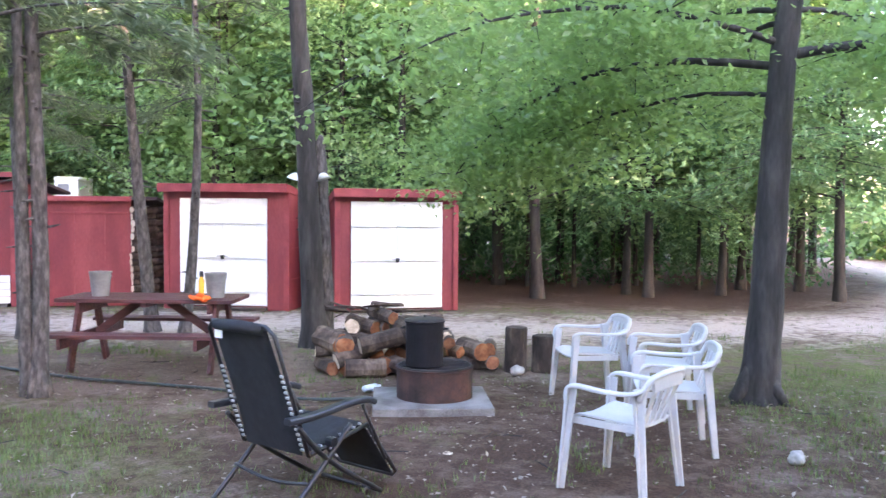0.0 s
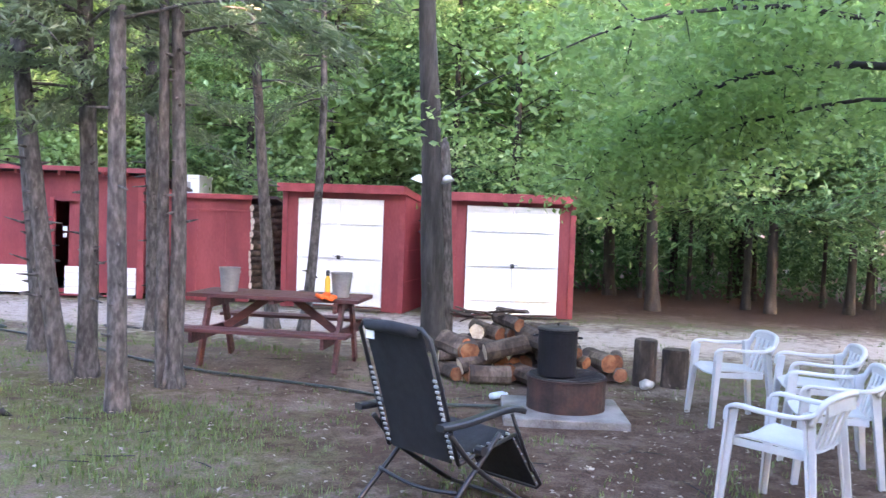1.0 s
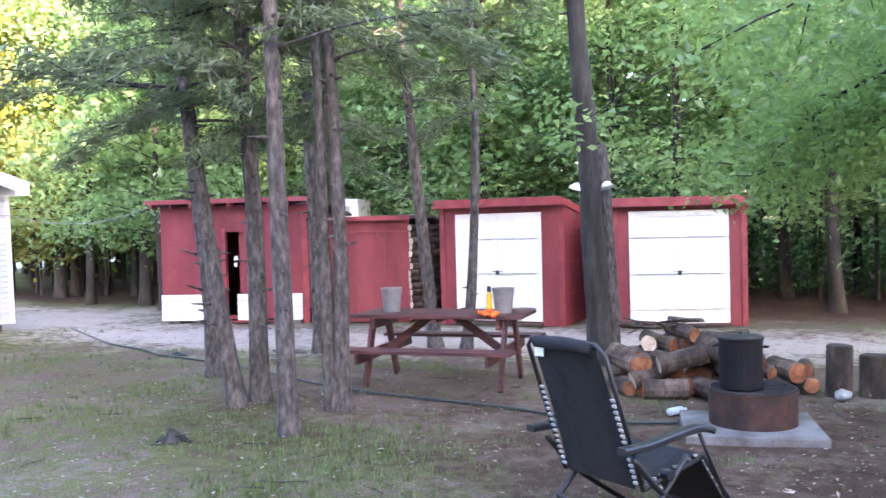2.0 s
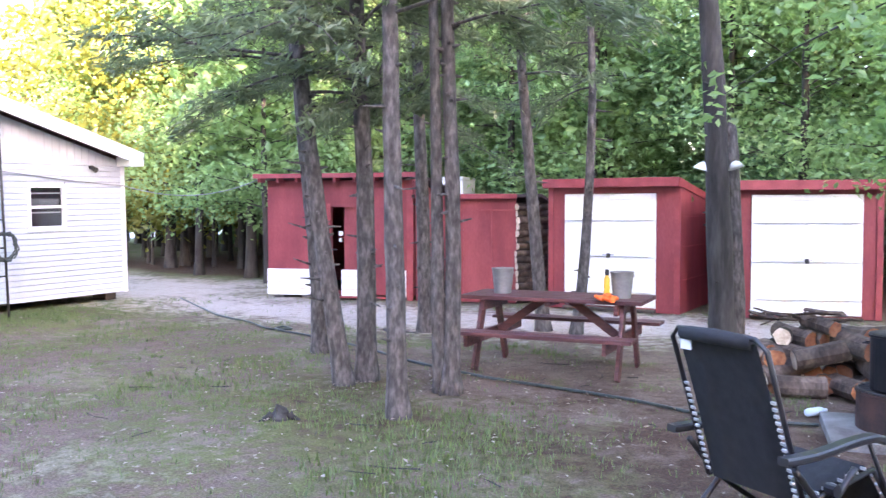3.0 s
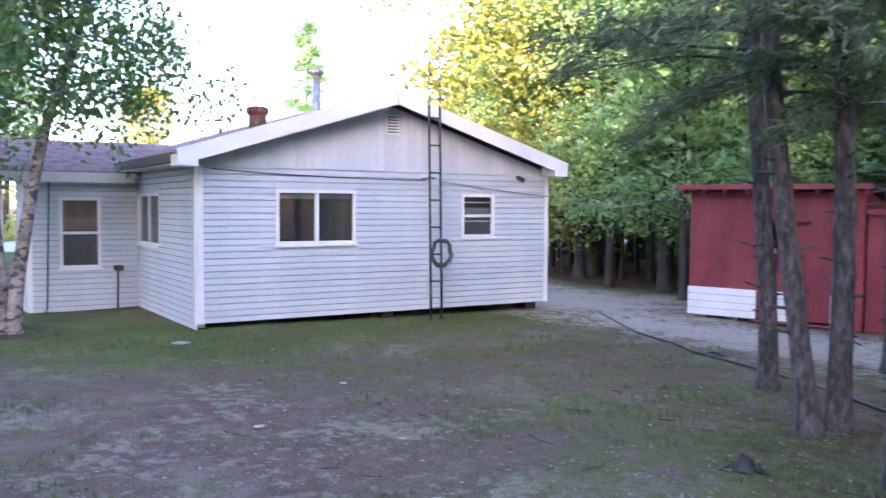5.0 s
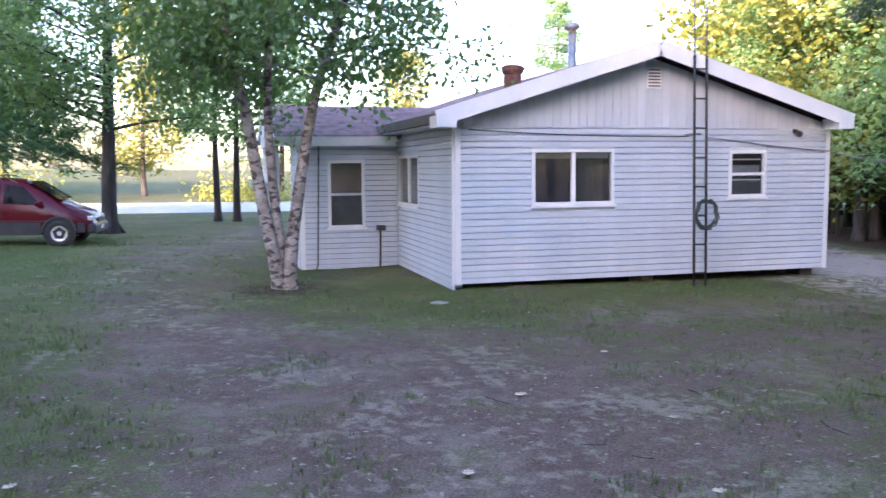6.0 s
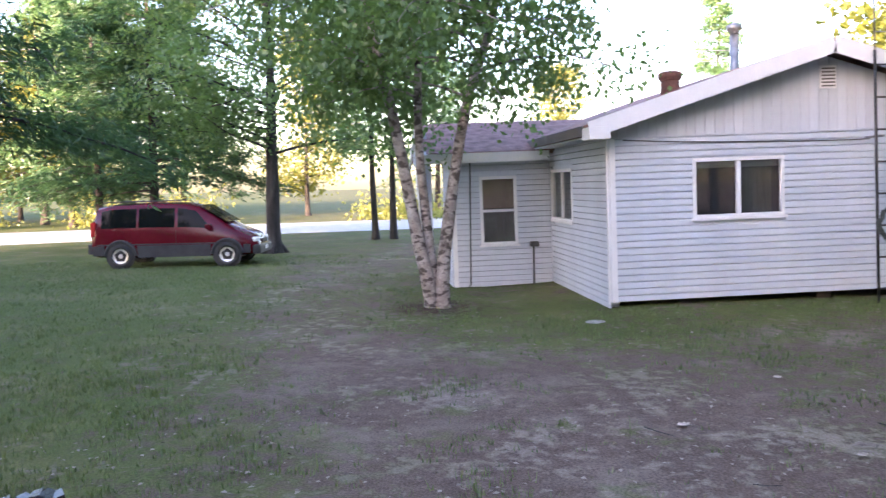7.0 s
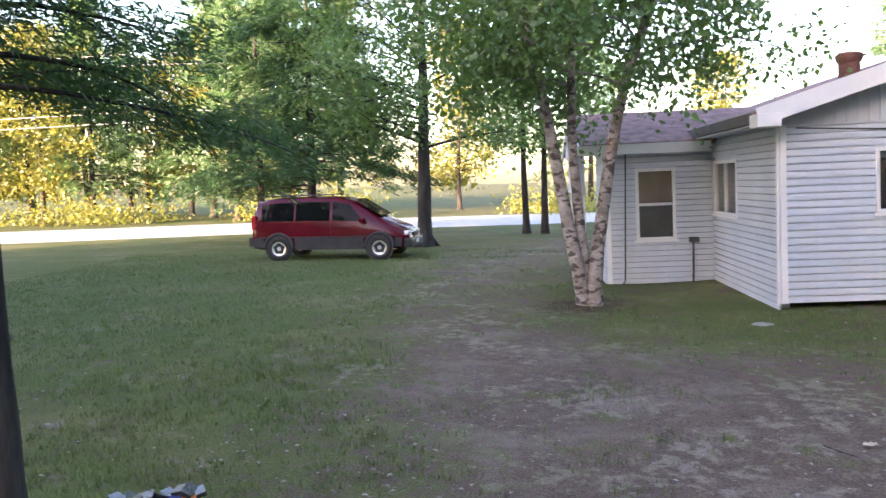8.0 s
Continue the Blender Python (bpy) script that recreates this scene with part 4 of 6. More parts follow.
def work_shed():
    """The long red cabin on blocks, with white boards along its foot and a sliding door ajar."""
    t = thing("cabin", "long red cabin on blocks with white foot boards, door ajar", "shed", pose(-12.26, 12.32, 0, 0, 0, 18.5))
    w, h, d, z0 = 2.80, 2.14, 2.4, 0.08
    for bm in wall_with_hole(w, z0, h, 1.24, 2.0, 0.14, 1.66):
        part("front_panel", bm, RED, t)
    part("side_wall", side_wall(0, 0.08, 0.083, d, z0, h, 1.85), RED, t)
    part("side_wall", side_wall(w - 0.08, w, 0.083, d, z0, h, 1.85), RED, t)
    part("back_wall", box(0.083, w - 0.083, d - 0.08, d, z0, 1.83), RED, t)
    part("floor_deck", box(0.083, w - 0.083, 0.083, d - 0.083, z0, z0 + 0.05), DARK_WOOD, t)
    part("door", box(1.46, 2.03, 0.09, 0.125, 0.13, 1.69, 0.004), RED, t, "red plank door left ajar")
    part("jamb", box(1.17, 1.237, -0.022, -0.002, 0.1, 1.72, 0.004), RED_TRIM, t)
    roof = part("roof", beam((w / 2, -0.24, h + 0.085), (w / 2, d + 0.2, 1.95), w + 0.32, 0.05), DARK_ROOF, t)
    part("fascia", box(-0.16, w + 0.16, -0.27, -0.243, h + 0.035, h + 0.115, 0.004), RED_TRIM, roof)
    for k in range(9):
        x = -0.06 + k * (w + 0.12) / 8
        part("rafter_end", box(x - 0.022, x + 0.022, -0.235, -0.004, h - 0.035, h + 0.05), RED_TRIM, roof)
    for x0, x1 in ((-0.01, 1.165), (1.44, 1.78), (2.33, 2.66)):
        for k in range(4):
            part("foot_board", box(x0, x1, -0.028, -0.002, 0.055 + k * 0.12, 0.168 + k * 0.12, 0.004), WHITE_DOOR, t)
    part("upright", box(2.68, 2.79, -0.05, -0.002, 0.0, h + 0.02, 0.005), RED_TRIM, t)
    part("sill", box(1.1, 2.4, -0.10, -0.03, 0.02, 0.052, 0.004), RED_TRIM, t)
    bm = box(1.40, 1.47, -0.03, 0.0, 1.14, 1.22, 0.006); box(1.41, 1.46, -0.05, 0.0, 1.03, 1.10, 0.006, bm=bm)
    part("door_lock", bm, WHITE_TRIM, t, "white lock and hasp")
    for x in (0.2, 0.75, 1.9, 2.5):
        part("block", box(x - 0.1, x + 0.1, 0.02, 0.25, -0.04, z0, 0.01), CONCRETE, t)


work_shed()


def wood_shelter():
    """A low red-fronted shelter with split firewood stacked at its open end."""
    t = thing("wood_shelter", "low red shelter joined to the cabin, open at one end", "shed", pose(-12.26, 12.32, 0, 0, 0, 18.5))
    x0, x1, h, d = 2.83, 4.62, 1.80, 1.9
    part("front_wall", box(x0, x1, 0.0, 0.05, 0, h), RED, t)
    part("back_wall", box(x0, x1 + 0.5, d - 0.05, d, 0, h - 0.2), DARK_WOOD, t)
    roof = part("roof", beam(((x0 + x1) / 2 + 0.2, -0.08, h + 0.045), ((x0 + x1) / 2 + 0.2, d + 0.1, h - 0.12), x1 - x0 + 0.5, 0.05), DARK_ROOF, t)
    part("fascia", box(x0 + 0.02, x1 + 0.03, -0.105, -0.082, h - 0.01, h + 0.075, 0.004), RED_TRIM, roof)
    for k in range(3):
        part("front_seam", box(x0 + 0.35 + 0.5 * k, x0 + 0.37 + 0.5 * k, -0.006, -0.001, 0.02, h - 0.2), RED_TRIM, t)
    part("front_rail", box(x0 + 0.1, x1 - 0.05, -0.02, -0.001, h - 0.22, h - 0.19, 0.003), RED_TRIM, t)
    part("post", box(x1 + 0.36, x1 + 0.44, d - 0.2, d - 0.1, 0, h - 0.14), DARK_WOOD, t)


wood_shelter()


def log_mesh(L, r, seed, name="log"):
    rng = np.random.default_rng(seed)
    n = 11
    bm = bmesh.new()
    prof = [r * rng.uniform(0.86, 1.1) for k in range(n)]
    rings = []
    for i, x in enumerate((0, 0.012, L * 0.35, L * 0.7, L - 0.012, L)):
        s = 0.96 if i in (0, 5) else rng.uniform(0.97, 1.04)
        b = (rng.uniform(-1, 1) * r * 0.06, rng.uniform(-1, 1) * r * 0.06) if 0 < i < 5 else (0, 0)
        rings.append([bm.verts.new((x - L / 2, math.cos(k * math.tau / n) * prof[k] * s + b[0], math.sin(k * math.tau / n) * prof[k] * s + b[1])) for k in range(n)])
    for a, b in zip(rings, rings[1:]):
        for k in range(n):
            bm.faces.new((a[k], b[k], b[(k + 1) % n], a[(k + 1) % n]))
    return bm, rings


def log_data(L, r, seed, end_mat):
    bm, rings = log_mesh(L, r, seed)
    for ring in (rings[0], rings[-1]):
        f = bm.faces.new(ring if ring is rings[-1] else ring[::-1]); f.material_index = 1
    me = link_mesh("log", bm, LOG_BARK)
    me.materials.append(end_mat)
    return me


def firewood_stack():
    """Split logs laid between the shelter's front and back, their ends to the front edge."""
    t = thing("firewood_stack", "stack of pale-ended logs filling the end of the shelter", "firewood", pose(-12.26, 12.32, 0, 0, 0, 18.5))
    data = [log_data(0.5, 0.062, 300 + k, LOG_OLD) for k in range(6)]
    r = random.Random(4)
    for row in range(15):
        for k, (x, y) in enumerate(((4.80, 0.17), (4.97, 0.42), (5.05, 0.75))):
            part("log", data[r.randrange(6)], None, t, m=pose(x + r.uniform(-0.03, 0.03), y + r.uniform(-0.03, 0.03), 0.062 + row * 0.113, r.uniform(0, 360), r.uniform(-2, 2), 46 + r.uniform(-7, 7)))


firewood_stack()


def outbuilding():
    t = thing("white_outbuilding", "small white building behind the red shelter", "building", pose(-10.95, 16.2, 0, 0, 0, 18.5))
    part("wall", box(0, 0.46, 0, 1.2, 0, 2.22), WHITE_TRIM, t)
    part("roof", box(-0.01, 0.47, -0.02, 1.22, 2.223, 2.30, 0.02), WHITE_TRIM, t)
    part("window", box(0.07, 0.28, -0.02, -0.002, 1.97, 2.15), GREY_PAIL, t)


outbuilding()

# ---- the house ----
FX, HY0, HY1, HZ0, SEAM, APEX = -13.42, 4.15, 10.11, 0.14, 2.27, 3.43
HMID, SPAN = 7.02, 3.19  # ridge line, and half the roof with its eaves
WX, WY0 = -16.84, 2.45  # wing's front wall and its outer corner
BACK = -20.5
SLOPE = 0.3086
house = thing("house", "white vinyl-sided bungalow with a low gable on blocks", "house", Matrix.Translation((0, HY0, HZ0)) @ pose(0, 0, 0, 0.95, 0, 0) @ Matrix.Translation((0, -HY0, -HZ0)))  # it has settled a little out of level


def lap_mesh(L):
    """One lap of siding along +x: a recessed cove at its top, proud at its lower edge; outer face towards -y."""
    bm = bmesh.new()
    prof = [(0.0, 0.0885), (-0.004, 0.0885), (-0.004, 0.077), (-0.025, 0.064), (-0.030, 0.0), (0.0, 0.0)]
    a, b = ([bm.verts.new((x, y, z)) for y, z in prof] for x in (0, L))
    bm.faces.new(a[::-1]); bm.faces.new(b)
    for k in range(6):
        bm.faces.new((a[k], b[k], b[(k + 1) % 6], a[(k + 1) % 6]))
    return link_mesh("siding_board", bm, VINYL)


LAPS = {}


def siding(parent, origin, turn, L, z0, z1, holes):
    """Laps from z0 to z1 on a wall from origin along its turn; holes: (a, b, low, high) along the wall."""
    z = z0
    while z < z1 - 0.02:
        spans = [(0.0, L)]
        for a, b, lo, hi in holes:
            if z + 0.078 > lo and z + 0.01 < hi:
                spans = [s for p, q in spans for s in ((p, min(q, a)), (max(p, b), q)) if s[1] - s[0] > 0.01]
        for a, b in spans:
            key = round(b - a, 3)
            if key not in LAPS:
                LAPS[key] = lap_mesh(key)
            part("siding_board", LAPS[key], None, parent, m=Matrix.Translation(origin) @ pose(0, 0, z, 0, 0, turn) @ Matrix.Translation((a, 0, 0)))
        z += 0.0885


def window_unit(parent, origin, turn, w, h, panes, style, behind):
    """A framed window: origin is its lower corner on the wall's face; style: slide or hung."""
    m = Matrix.Translation(origin) @ pose(0, 0, 0, 0, 0, turn)
    win = part("window", box(0, w, 0.05, 0.06, 0, h), behind, parent, m=m)
    f = 0.05
    bm = bmesh.new()
    for q in ((0, f, 0, h), (w - f, w, 0, h), (f, w - f, 0, f), (f, w - f, h - f, h)):
        box(q[0], q[1], -0.035, 0.03, q[2], q[3], 0.004, bm=bm)
    part("window_frame", bm, WHITE_TRIM, win)
    if style == "slide":
        part("mullion", box(w / 2 - 0.03, w / 2 + 0.03, -0.028, 0.02, f + 0.002, h - f - 0.002, 0.003), WHITE_TRIM, win)
        spots = ((f, w / 2 - 0.03, f, h - f), (w / 2 + 0.03, w - f, f, h - f))
    else:
        part("mullion", box(f + 0.002, w - f - 0.002, -0.028, 0.02, h / 2 - 0.022, h / 2 + 0.022, 0.003), WHITE_TRIM, win)
        spots = ((f, w - f, f, h / 2 - 0.022), (f, w - f, h / 2 + 0.022, h - f))
    for a, b, c, d in spots:
        p = part("pane", box(a, b, 0.0, 0.005, c, d), GLASS, win)
        p.visible_shadow = False
    part("window_sill", box(-0.03, w + 0.03, -0.055, -0.038, -0.03, 0.012, 0.004), WHITE_TRIM, win)
    return win


def gable_front():
    L = HY1 - HY0
    o = Vector((FX, HY0, 0))
    w1, w2 = (1.10, 2.35, 1.18, 1.97), (4.21, 4.85, 1.24, 1.94)
    # sheathing behind the laps, with the openings through it
    bm = bmesh.new()
    cuts = [0, w1[0], w1[1], w2[0], w2[1], L]
    for k in range(5):
        a, b = HY0 + cuts[k], HY0 + cuts[k + 1]
        hole = {1: w1, 3: w2}.get(k)
        if hole:
            box(FX - 0.14, FX, a, b, HZ0, hole[2], bm=bm); box(FX - 0.14, FX, a, b, hole[3], SEAM, bm=bm)
        else:
            box(FX - 0.14, FX, a, b, HZ0, SEAM, bm=bm)
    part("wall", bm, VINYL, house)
    siding(house, o, 90, L, HZ0, SEAM - 0.02, (w1, w2))
    win = window_unit(house, (FX, HY0 + w1[0], w1[2]), 90, w1[1] - w1[0], w1[3] - w1[2], 2, "slide", ROOM_SHADE_ASH)
    part("blind", box(0.07, 1.18, 0.034, 0.040, 0.655, 0.735), BLIND, win, "grey blind drawn part of the way down")
    part("curtain", box(0.68, 1.10, 0.042, 0.048, 0.06, 0.64), BLIND_DARK, win, "dim grey-green curtain behind one pane")
    win = window_unit(house, (FX, HY0 + w2[0], w2[2]), 90, w2[1] - w2[0], w2[3] - w2[2], 2, "hung", ROOM_SHADE_ASH)
    part("blind_rail", box(0.06, 0.58, 0.034, 0.044, 0.555, 0.575), WHITE_TRIM, win)
    part("blind_rail", box(0.06, 0.58, 0.034, 0.044, 0.255, 0.272), WHITE_TRIM, win)
    part("blind", box(0.06, 0.56, 0.036, 0.042, 0.375, 0.48), BLIND, win, "pale blind behind the upper sash")
    # gable boards
    n = 46
    step = L / n
    for k in range(n):
        a, b = HY0 + k * step, HY0 + (k + 1) * step - 0.006
        za, zb = (APEX - 0.16 - SLOPE * abs(y - HMID) for y in (a, b))
        bm = bmesh.new()
        lo = [bm.verts.new((x, y, SEAM + 0.012)) for x, y in ((FX - 0.02, a), (FX + 0.004, a), (FX + 0.004, b), (FX - 0.02, b))]
        hi = [bm.verts.new((x, y, z)) for x, y, z in ((FX - 0.02, a, za), (FX + 0.004, a, za), (FX + 0.004, b, zb), (FX - 0.02, b, zb))]
        bm.faces.new(lo[::-1]); bm.faces.new(hi)
        for j in range(4):
            bm.faces.new((lo[j], lo[(j + 1) % 4], hi[(j + 1) % 4], hi[j]))
        part("gable_board", bm, GABLE, house)
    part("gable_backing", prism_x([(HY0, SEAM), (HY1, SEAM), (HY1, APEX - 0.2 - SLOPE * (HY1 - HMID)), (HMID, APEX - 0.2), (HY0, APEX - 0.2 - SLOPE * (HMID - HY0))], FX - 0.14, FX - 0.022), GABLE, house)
    part("gable_trim", box(FX, FX + 0.03, HY0 - 0.01, HY1 + 0.01, SEAM - 0.008, SEAM + 0.008, 0.003), GABLE, house)
    for y in (HY0, HY1 - 0.07):
        part("corner_post", box(FX + 0.002, FX + 0.03, y - 0.005, y + 0.075, HZ0 - 0.01, SEAM - 0.014, 0.004), WHITE_TRIM, house)
    vent = part("gable_vent", box(FX + 0.005, FX + 0.02, 7.00, 7.23, 2.82, 3.12, 0.003), WHITE_TRIM, house)
    for k in range(6):
        part("slat", box(FX + 0.021, FX + 0.034, 7.025, 7.205, 2.845 + k * 0.045, 2.865 + k * 0.045), SCREEN_SHADE, vent)
    lamp = part("wall_lamp", box(FX + 0.006, FX + 0.05, 9.44, 9.51, 2.19, 2.25, 0.006), IRON, house, "small dark wall lamp")
    part("lamp_head", tube([(FX + 0.05, 9.475, 2.22), (FX + 0.16, 9.475, 2.17)], [0.03, 0.045], 10), IRON, lamp)


gable_front()


def house_rest():
    # side wall towards the birch, wing front wall, hidden walls, floor and roof
    L = FX - WX
    a, b = -16.72 - WX, -15.32 - WX
    hole = (a, b, 1.10, 1.93)
    bm = bmesh.new()
    box(WX, WX + a, HY0, HY0 + 0.14, 0.02, 2.28, bm=bm); box(WX + b, FX - 0.143, HY0, HY0 + 0.14, 0.02, 2.28, bm=bm)
    box(WX + a, WX + b, HY0, HY0 + 0.14, 0.02, 1.10, bm=bm); box(WX + a, WX + b, HY0, HY0 + 0.14, 1.93, 2.28, bm=bm)
    part("side_wall", bm, VINYL, house)
    siding(house, (WX, HY0, 0), 0, L - 0.02, 0.05, 2.22, (hole,))
    window_unit(house, (WX + a, HY0, 1.10), 0, b - a, 0.83, 2, "slide", ROOM_SHADE_ASH)
    part("corner_post", box(FX - 0.07, FX - 0.002, HY0 - 0.032, HY0 - 0.006, 0.1, 2.26, 0.004), WHITE_TRIM, house)
    # wing
    W = HY0 - WY0
    wh = (2.92 - WY0, 3.55 - WY0, 0.71, 1.86)
    bm = bmesh.new()
    y = lambda q: WY0 + q
    box(WX - 0.14, WX, WY0, y(wh[0]), 0.0, 2.16, bm=bm); box(WX - 0.14, WX, y(wh[1]), HY0, 0.0, 2.16, bm=bm)
    box(WX - 0.14, WX, y(wh[0]), y(wh[1]), 0.0, wh[2], bm=bm); box(WX - 0.14, WX, y(wh[0]), y(wh[1]), wh[3], 2.16, bm=bm)
    part("wing_wall", bm, VINYL, house)
    siding(house, (WX, WY0, 0), 90, W - 0.02, 0.03, 2.12, (wh,))
    win = window_unit(house, (WX, y(wh[0]), wh[2]), 90, wh[1] - wh[0], wh[3] - wh[2], 2, "hung", SCREEN_SHADE)
    part("curtain", box(0.05, 0.60, 0.02, 0.03, 0.62, 1.13), CURTAIN, win, "brown curtain in the upper sash")
    part("corner_post", box(WX + 0.002, WX + 0.03, WY0 - 0.005, WY0 + 0.07, 0.0, 2.14, 0.004), WHITE_TRIM, house)
    part("wing_side_wall", box(WX - 1.2, WX - 0.143, WY0, WY0 + 0.14, 0.0, 2.16), VINYL, house)
    siding(house, (WX - 1.2, WY0, 0), 0, 1.18, 0.03, 2.12, ())
    part("porch_wall", box(WX - 3.6, WX - 1.25, WY0 - 0.32, WY0 - 0.22, 1.45, 2.2), VINYL, house)
    siding(house, (WX - 3.6, WY0 - 0.32, 0), 0, 2.35, 1.48, 2.15, ())
    for x in (WX - 1.35, WX - 2.4, WX - 3.5):
        part("porch_post", box(x - 0.05, x + 0.05, WY0 - 0.32, WY0 - 0.22, 0, 1.447, 0.006), WHITE_TRIM, house)
    wr_ = part("wing_roof", beam((WX + 0.32, (WY0 - 0.4 + HY0 + 1.2) / 2, 2.235), (WX - 1.9, (WY0 - 0.4 + HY0 + 1.2) / 2, 2.86), HY0 + 1.2 - WY0 + 0.4, 0.06), SHINGLE, house)
    part("wing_roof_back", beam((WX - 1.9, (WY0 - 0.4 + HY0 + 1.2) / 2, 2.86), (WX - 4.1, (WY0 - 0.4 + HY0 + 1.2) / 2, 2.235), HY0 + 1.2 - WY0 + 0.4, 0.06), SHINGLE, house)
    part("fascia", box(WX + 0.325, WX + 0.35, WY0 - 0.42, HY0 - 0.1, 2.09, 2.25, 0.004), WHITE_TRIM, wr_)
    part("soffit", box(WX + 0.004, WX + 0.32, WY0 - 0.4, HY0 - 0.02, 2.165, 2.185), WHITE_TRIM, wr_)
    part("rake_board", beam((WX + 0.33, WY0 - 0.43, 2.17), (WX - 1.9, WY0 - 0.43, 2.80), 0.03, 0.15), WHITE_TRIM, wr_)
    part("rake_board", beam((WX - 1.9, WY0 - 0.43, 2.80), (WX - 4.1, WY0 - 0.43, 2.17), 0.03, 0.15), WHITE_TRIM, wr_)
    part("rake_gable", prism_x([(WY0 - 0.41, 2.13), (WY0 - 0.33, 2.13), (WY0 - 0.33, 2.7), (WY0 - 0.41, 2.7)], WX - 3.2, WX - 0.7), GABLE, wr_)
    # hidden walls
    part("back_wall", box(BACK, BACK + 0.14, HY0, HY1, 0, 2.28), VINYL, house)
    part("far_wall", box(BACK + 0.143, FX - 0.143, HY1 - 0.14, HY1, HZ0, 2.28), VINYL, house)
    part("inner_wall", box(BACK + 0.143, WX - 0.143, HY0, HY0 + 0.14, 0, 2.28), VINYL, house)
    part("floor_deck", box(BACK + 0.143, FX - 0.145, HY0 + 0.143, HY1 - 0.143, HZ0, HZ0 + 0.12), DARK_WOOD, house)
    # roof
    x0, x1 = BACK - 0.3, FX + 0.35
    for s in (-1, 1):
        e = HMID + s * SPAN
        ez = APEX - SLOPE * abs(e - HMID)
        r = part("roof", beam(((x0 + x1) / 2, HMID, APEX - 0.03), ((x0 + x1) / 2, e, ez - 0.03), x1 - x0, 0.05, up=(0, 0, 1)), SHINGLE, house)
        part("rake_board", beam((x1 + 0.013, HMID, APEX - 0.085), (x1 + 0.013, e + s * 0.02, ez - 0.085), 0.026, 0.21), WHITE_TRIM, r)
        # eave board's shade is put into its colour, the grey of the screens
        part("eave_board", box(x0, x1 - 0.34, min(e, e + s * 0.028), max(e, e + s * 0.028), ez - 0.14, ez - 0.01, 0.004), SCREEN_SHADE, r)
        part("eave_return", box(x1 - 0.335, x1 + 0.032, min(e + s * 0.03, e - s * 0.24), max(e + s * 0.03, e - s * 0.24), ez - 0.20, ez - 0.045, 0.006), WHITE_TRIM, r)
        part("soffit", beam((x1 - 0.16, HMID, APEX - 0.075), (x1 - 0.16, e, ez - 0.075), 0.31, 0.015), WHITE_TRIM, r)
        part("side_soffit", box(x0, x1 - 0.34, min(e, e - s * 0.29), max(e, e - s * 0.29), ez - 0.17, ez - 0.15), GABLE, r)
    # piers under the raised floor, the front ones coloured dark for the shade there
    for y in (7.1, 9.85):
        part("pier", box(FX - 0.45, FX - 0.08, y - 0.1, y + 0.1, -0.05, HZ0, 0.01), DARK_WOOD, house)
    for x in (-15.2, -17.2, -19.5):
        part("pier", box(x - 0.1, x + 0.1, HY1 - 0.4, HY1 - 0.1, -0.05, HZ0, 0.01), CONCRETE, house)
    # chimney and stove pipe
    cz = APEX - SLOPE * abs(5.93 - HMID)
    ch = part("chimney", lathe([(0.15, cz - 0.1), (0.15, 3.32), (0.17, 3.33), (0.19, 3.38), (0.19, 3.44), (0.13, 3.47), (0.11, 3.40)], 20), BRICK_RED, house, "round terracotta chimney", m=Matrix.Translation((-16.0, 5.93, -0.06)), smooth=False)
    pipe = part("stove_pipe", lathe([(0.075, 3.2), (0.075, 4.25), (0.07, 4.25)], 16), STEEL, house, "grey metal stove pipe with a cap", m=Matrix.Translation((-17.0, 7.45, -0.12)), smooth=True)
    part("cap", lathe([(0.0, 4.46), (0.13, 4.40), (0.13, 4.33), (0.085, 4.30), (0.085, 4.26)], 16), STEEL, pipe, smooth=True)


house_rest()


def antenna_ladder():
    t = thing("antenna_tower", "narrow grey steel antenna ladder standing against the gable", "antenna mast", Matrix())
    y0, y1, x = 7.57, 7.76, FX + 0.42
    for y in (y0, y1):
        part("rail", tube([(x, y, -0.05), (x, y - 0.06, 1.8), (x, y - 0.108, 3.3)], 0.019, 8), IRON, t, smooth=True)
        # above 3.3 m sky glare is put in as thinner, paler metal, rungs too
        part("glare_faded_rail", tube([(x, y - 0.108, 3.3), (x, y - 0.16, 4.9)], 0.012, 8), STEEL, t, "upper rail thinned and paled for the sky's glare", smooth=True)
    for k in range(12):
        z = 0.25 + k * 0.41
        o = -0.06 * z / 1.8 if z < 1.8 else -0.06 - 0.1 * (z - 1.8) / 3.1
        part("rung", tube([(x, y0 + o, z), (x, y1 + o, z)], 0.013 if z < 3.3 else 0.008, 6), IRON if z < 3.3 else STEEL, t)
    part("bracket", beam((FX + 0.035, 7.60, 2.22), (x, 7.60, 2.22), 0.03, 0.03), STEEL, t)
    c = thing("cable_coil", "coil of black cable hung on the antenna ladder", "cable", Matrix.Translation((x + 0.03, 7.68, 1.09)))
    pts = []
    for k in range(90):
        a = k * math.tau / 18
        r = 0.17 + 0.025 * math.sin(k * 1.7)
        pts.append((0.05 + 0.03 * math.sin(k * 0.9), r * math.sin(a), r * 1.15 * math.cos(a)))
    part("cable", tube(pts, 0.012, 6), HOSE, c, smooth=True)


antenna_ladder()


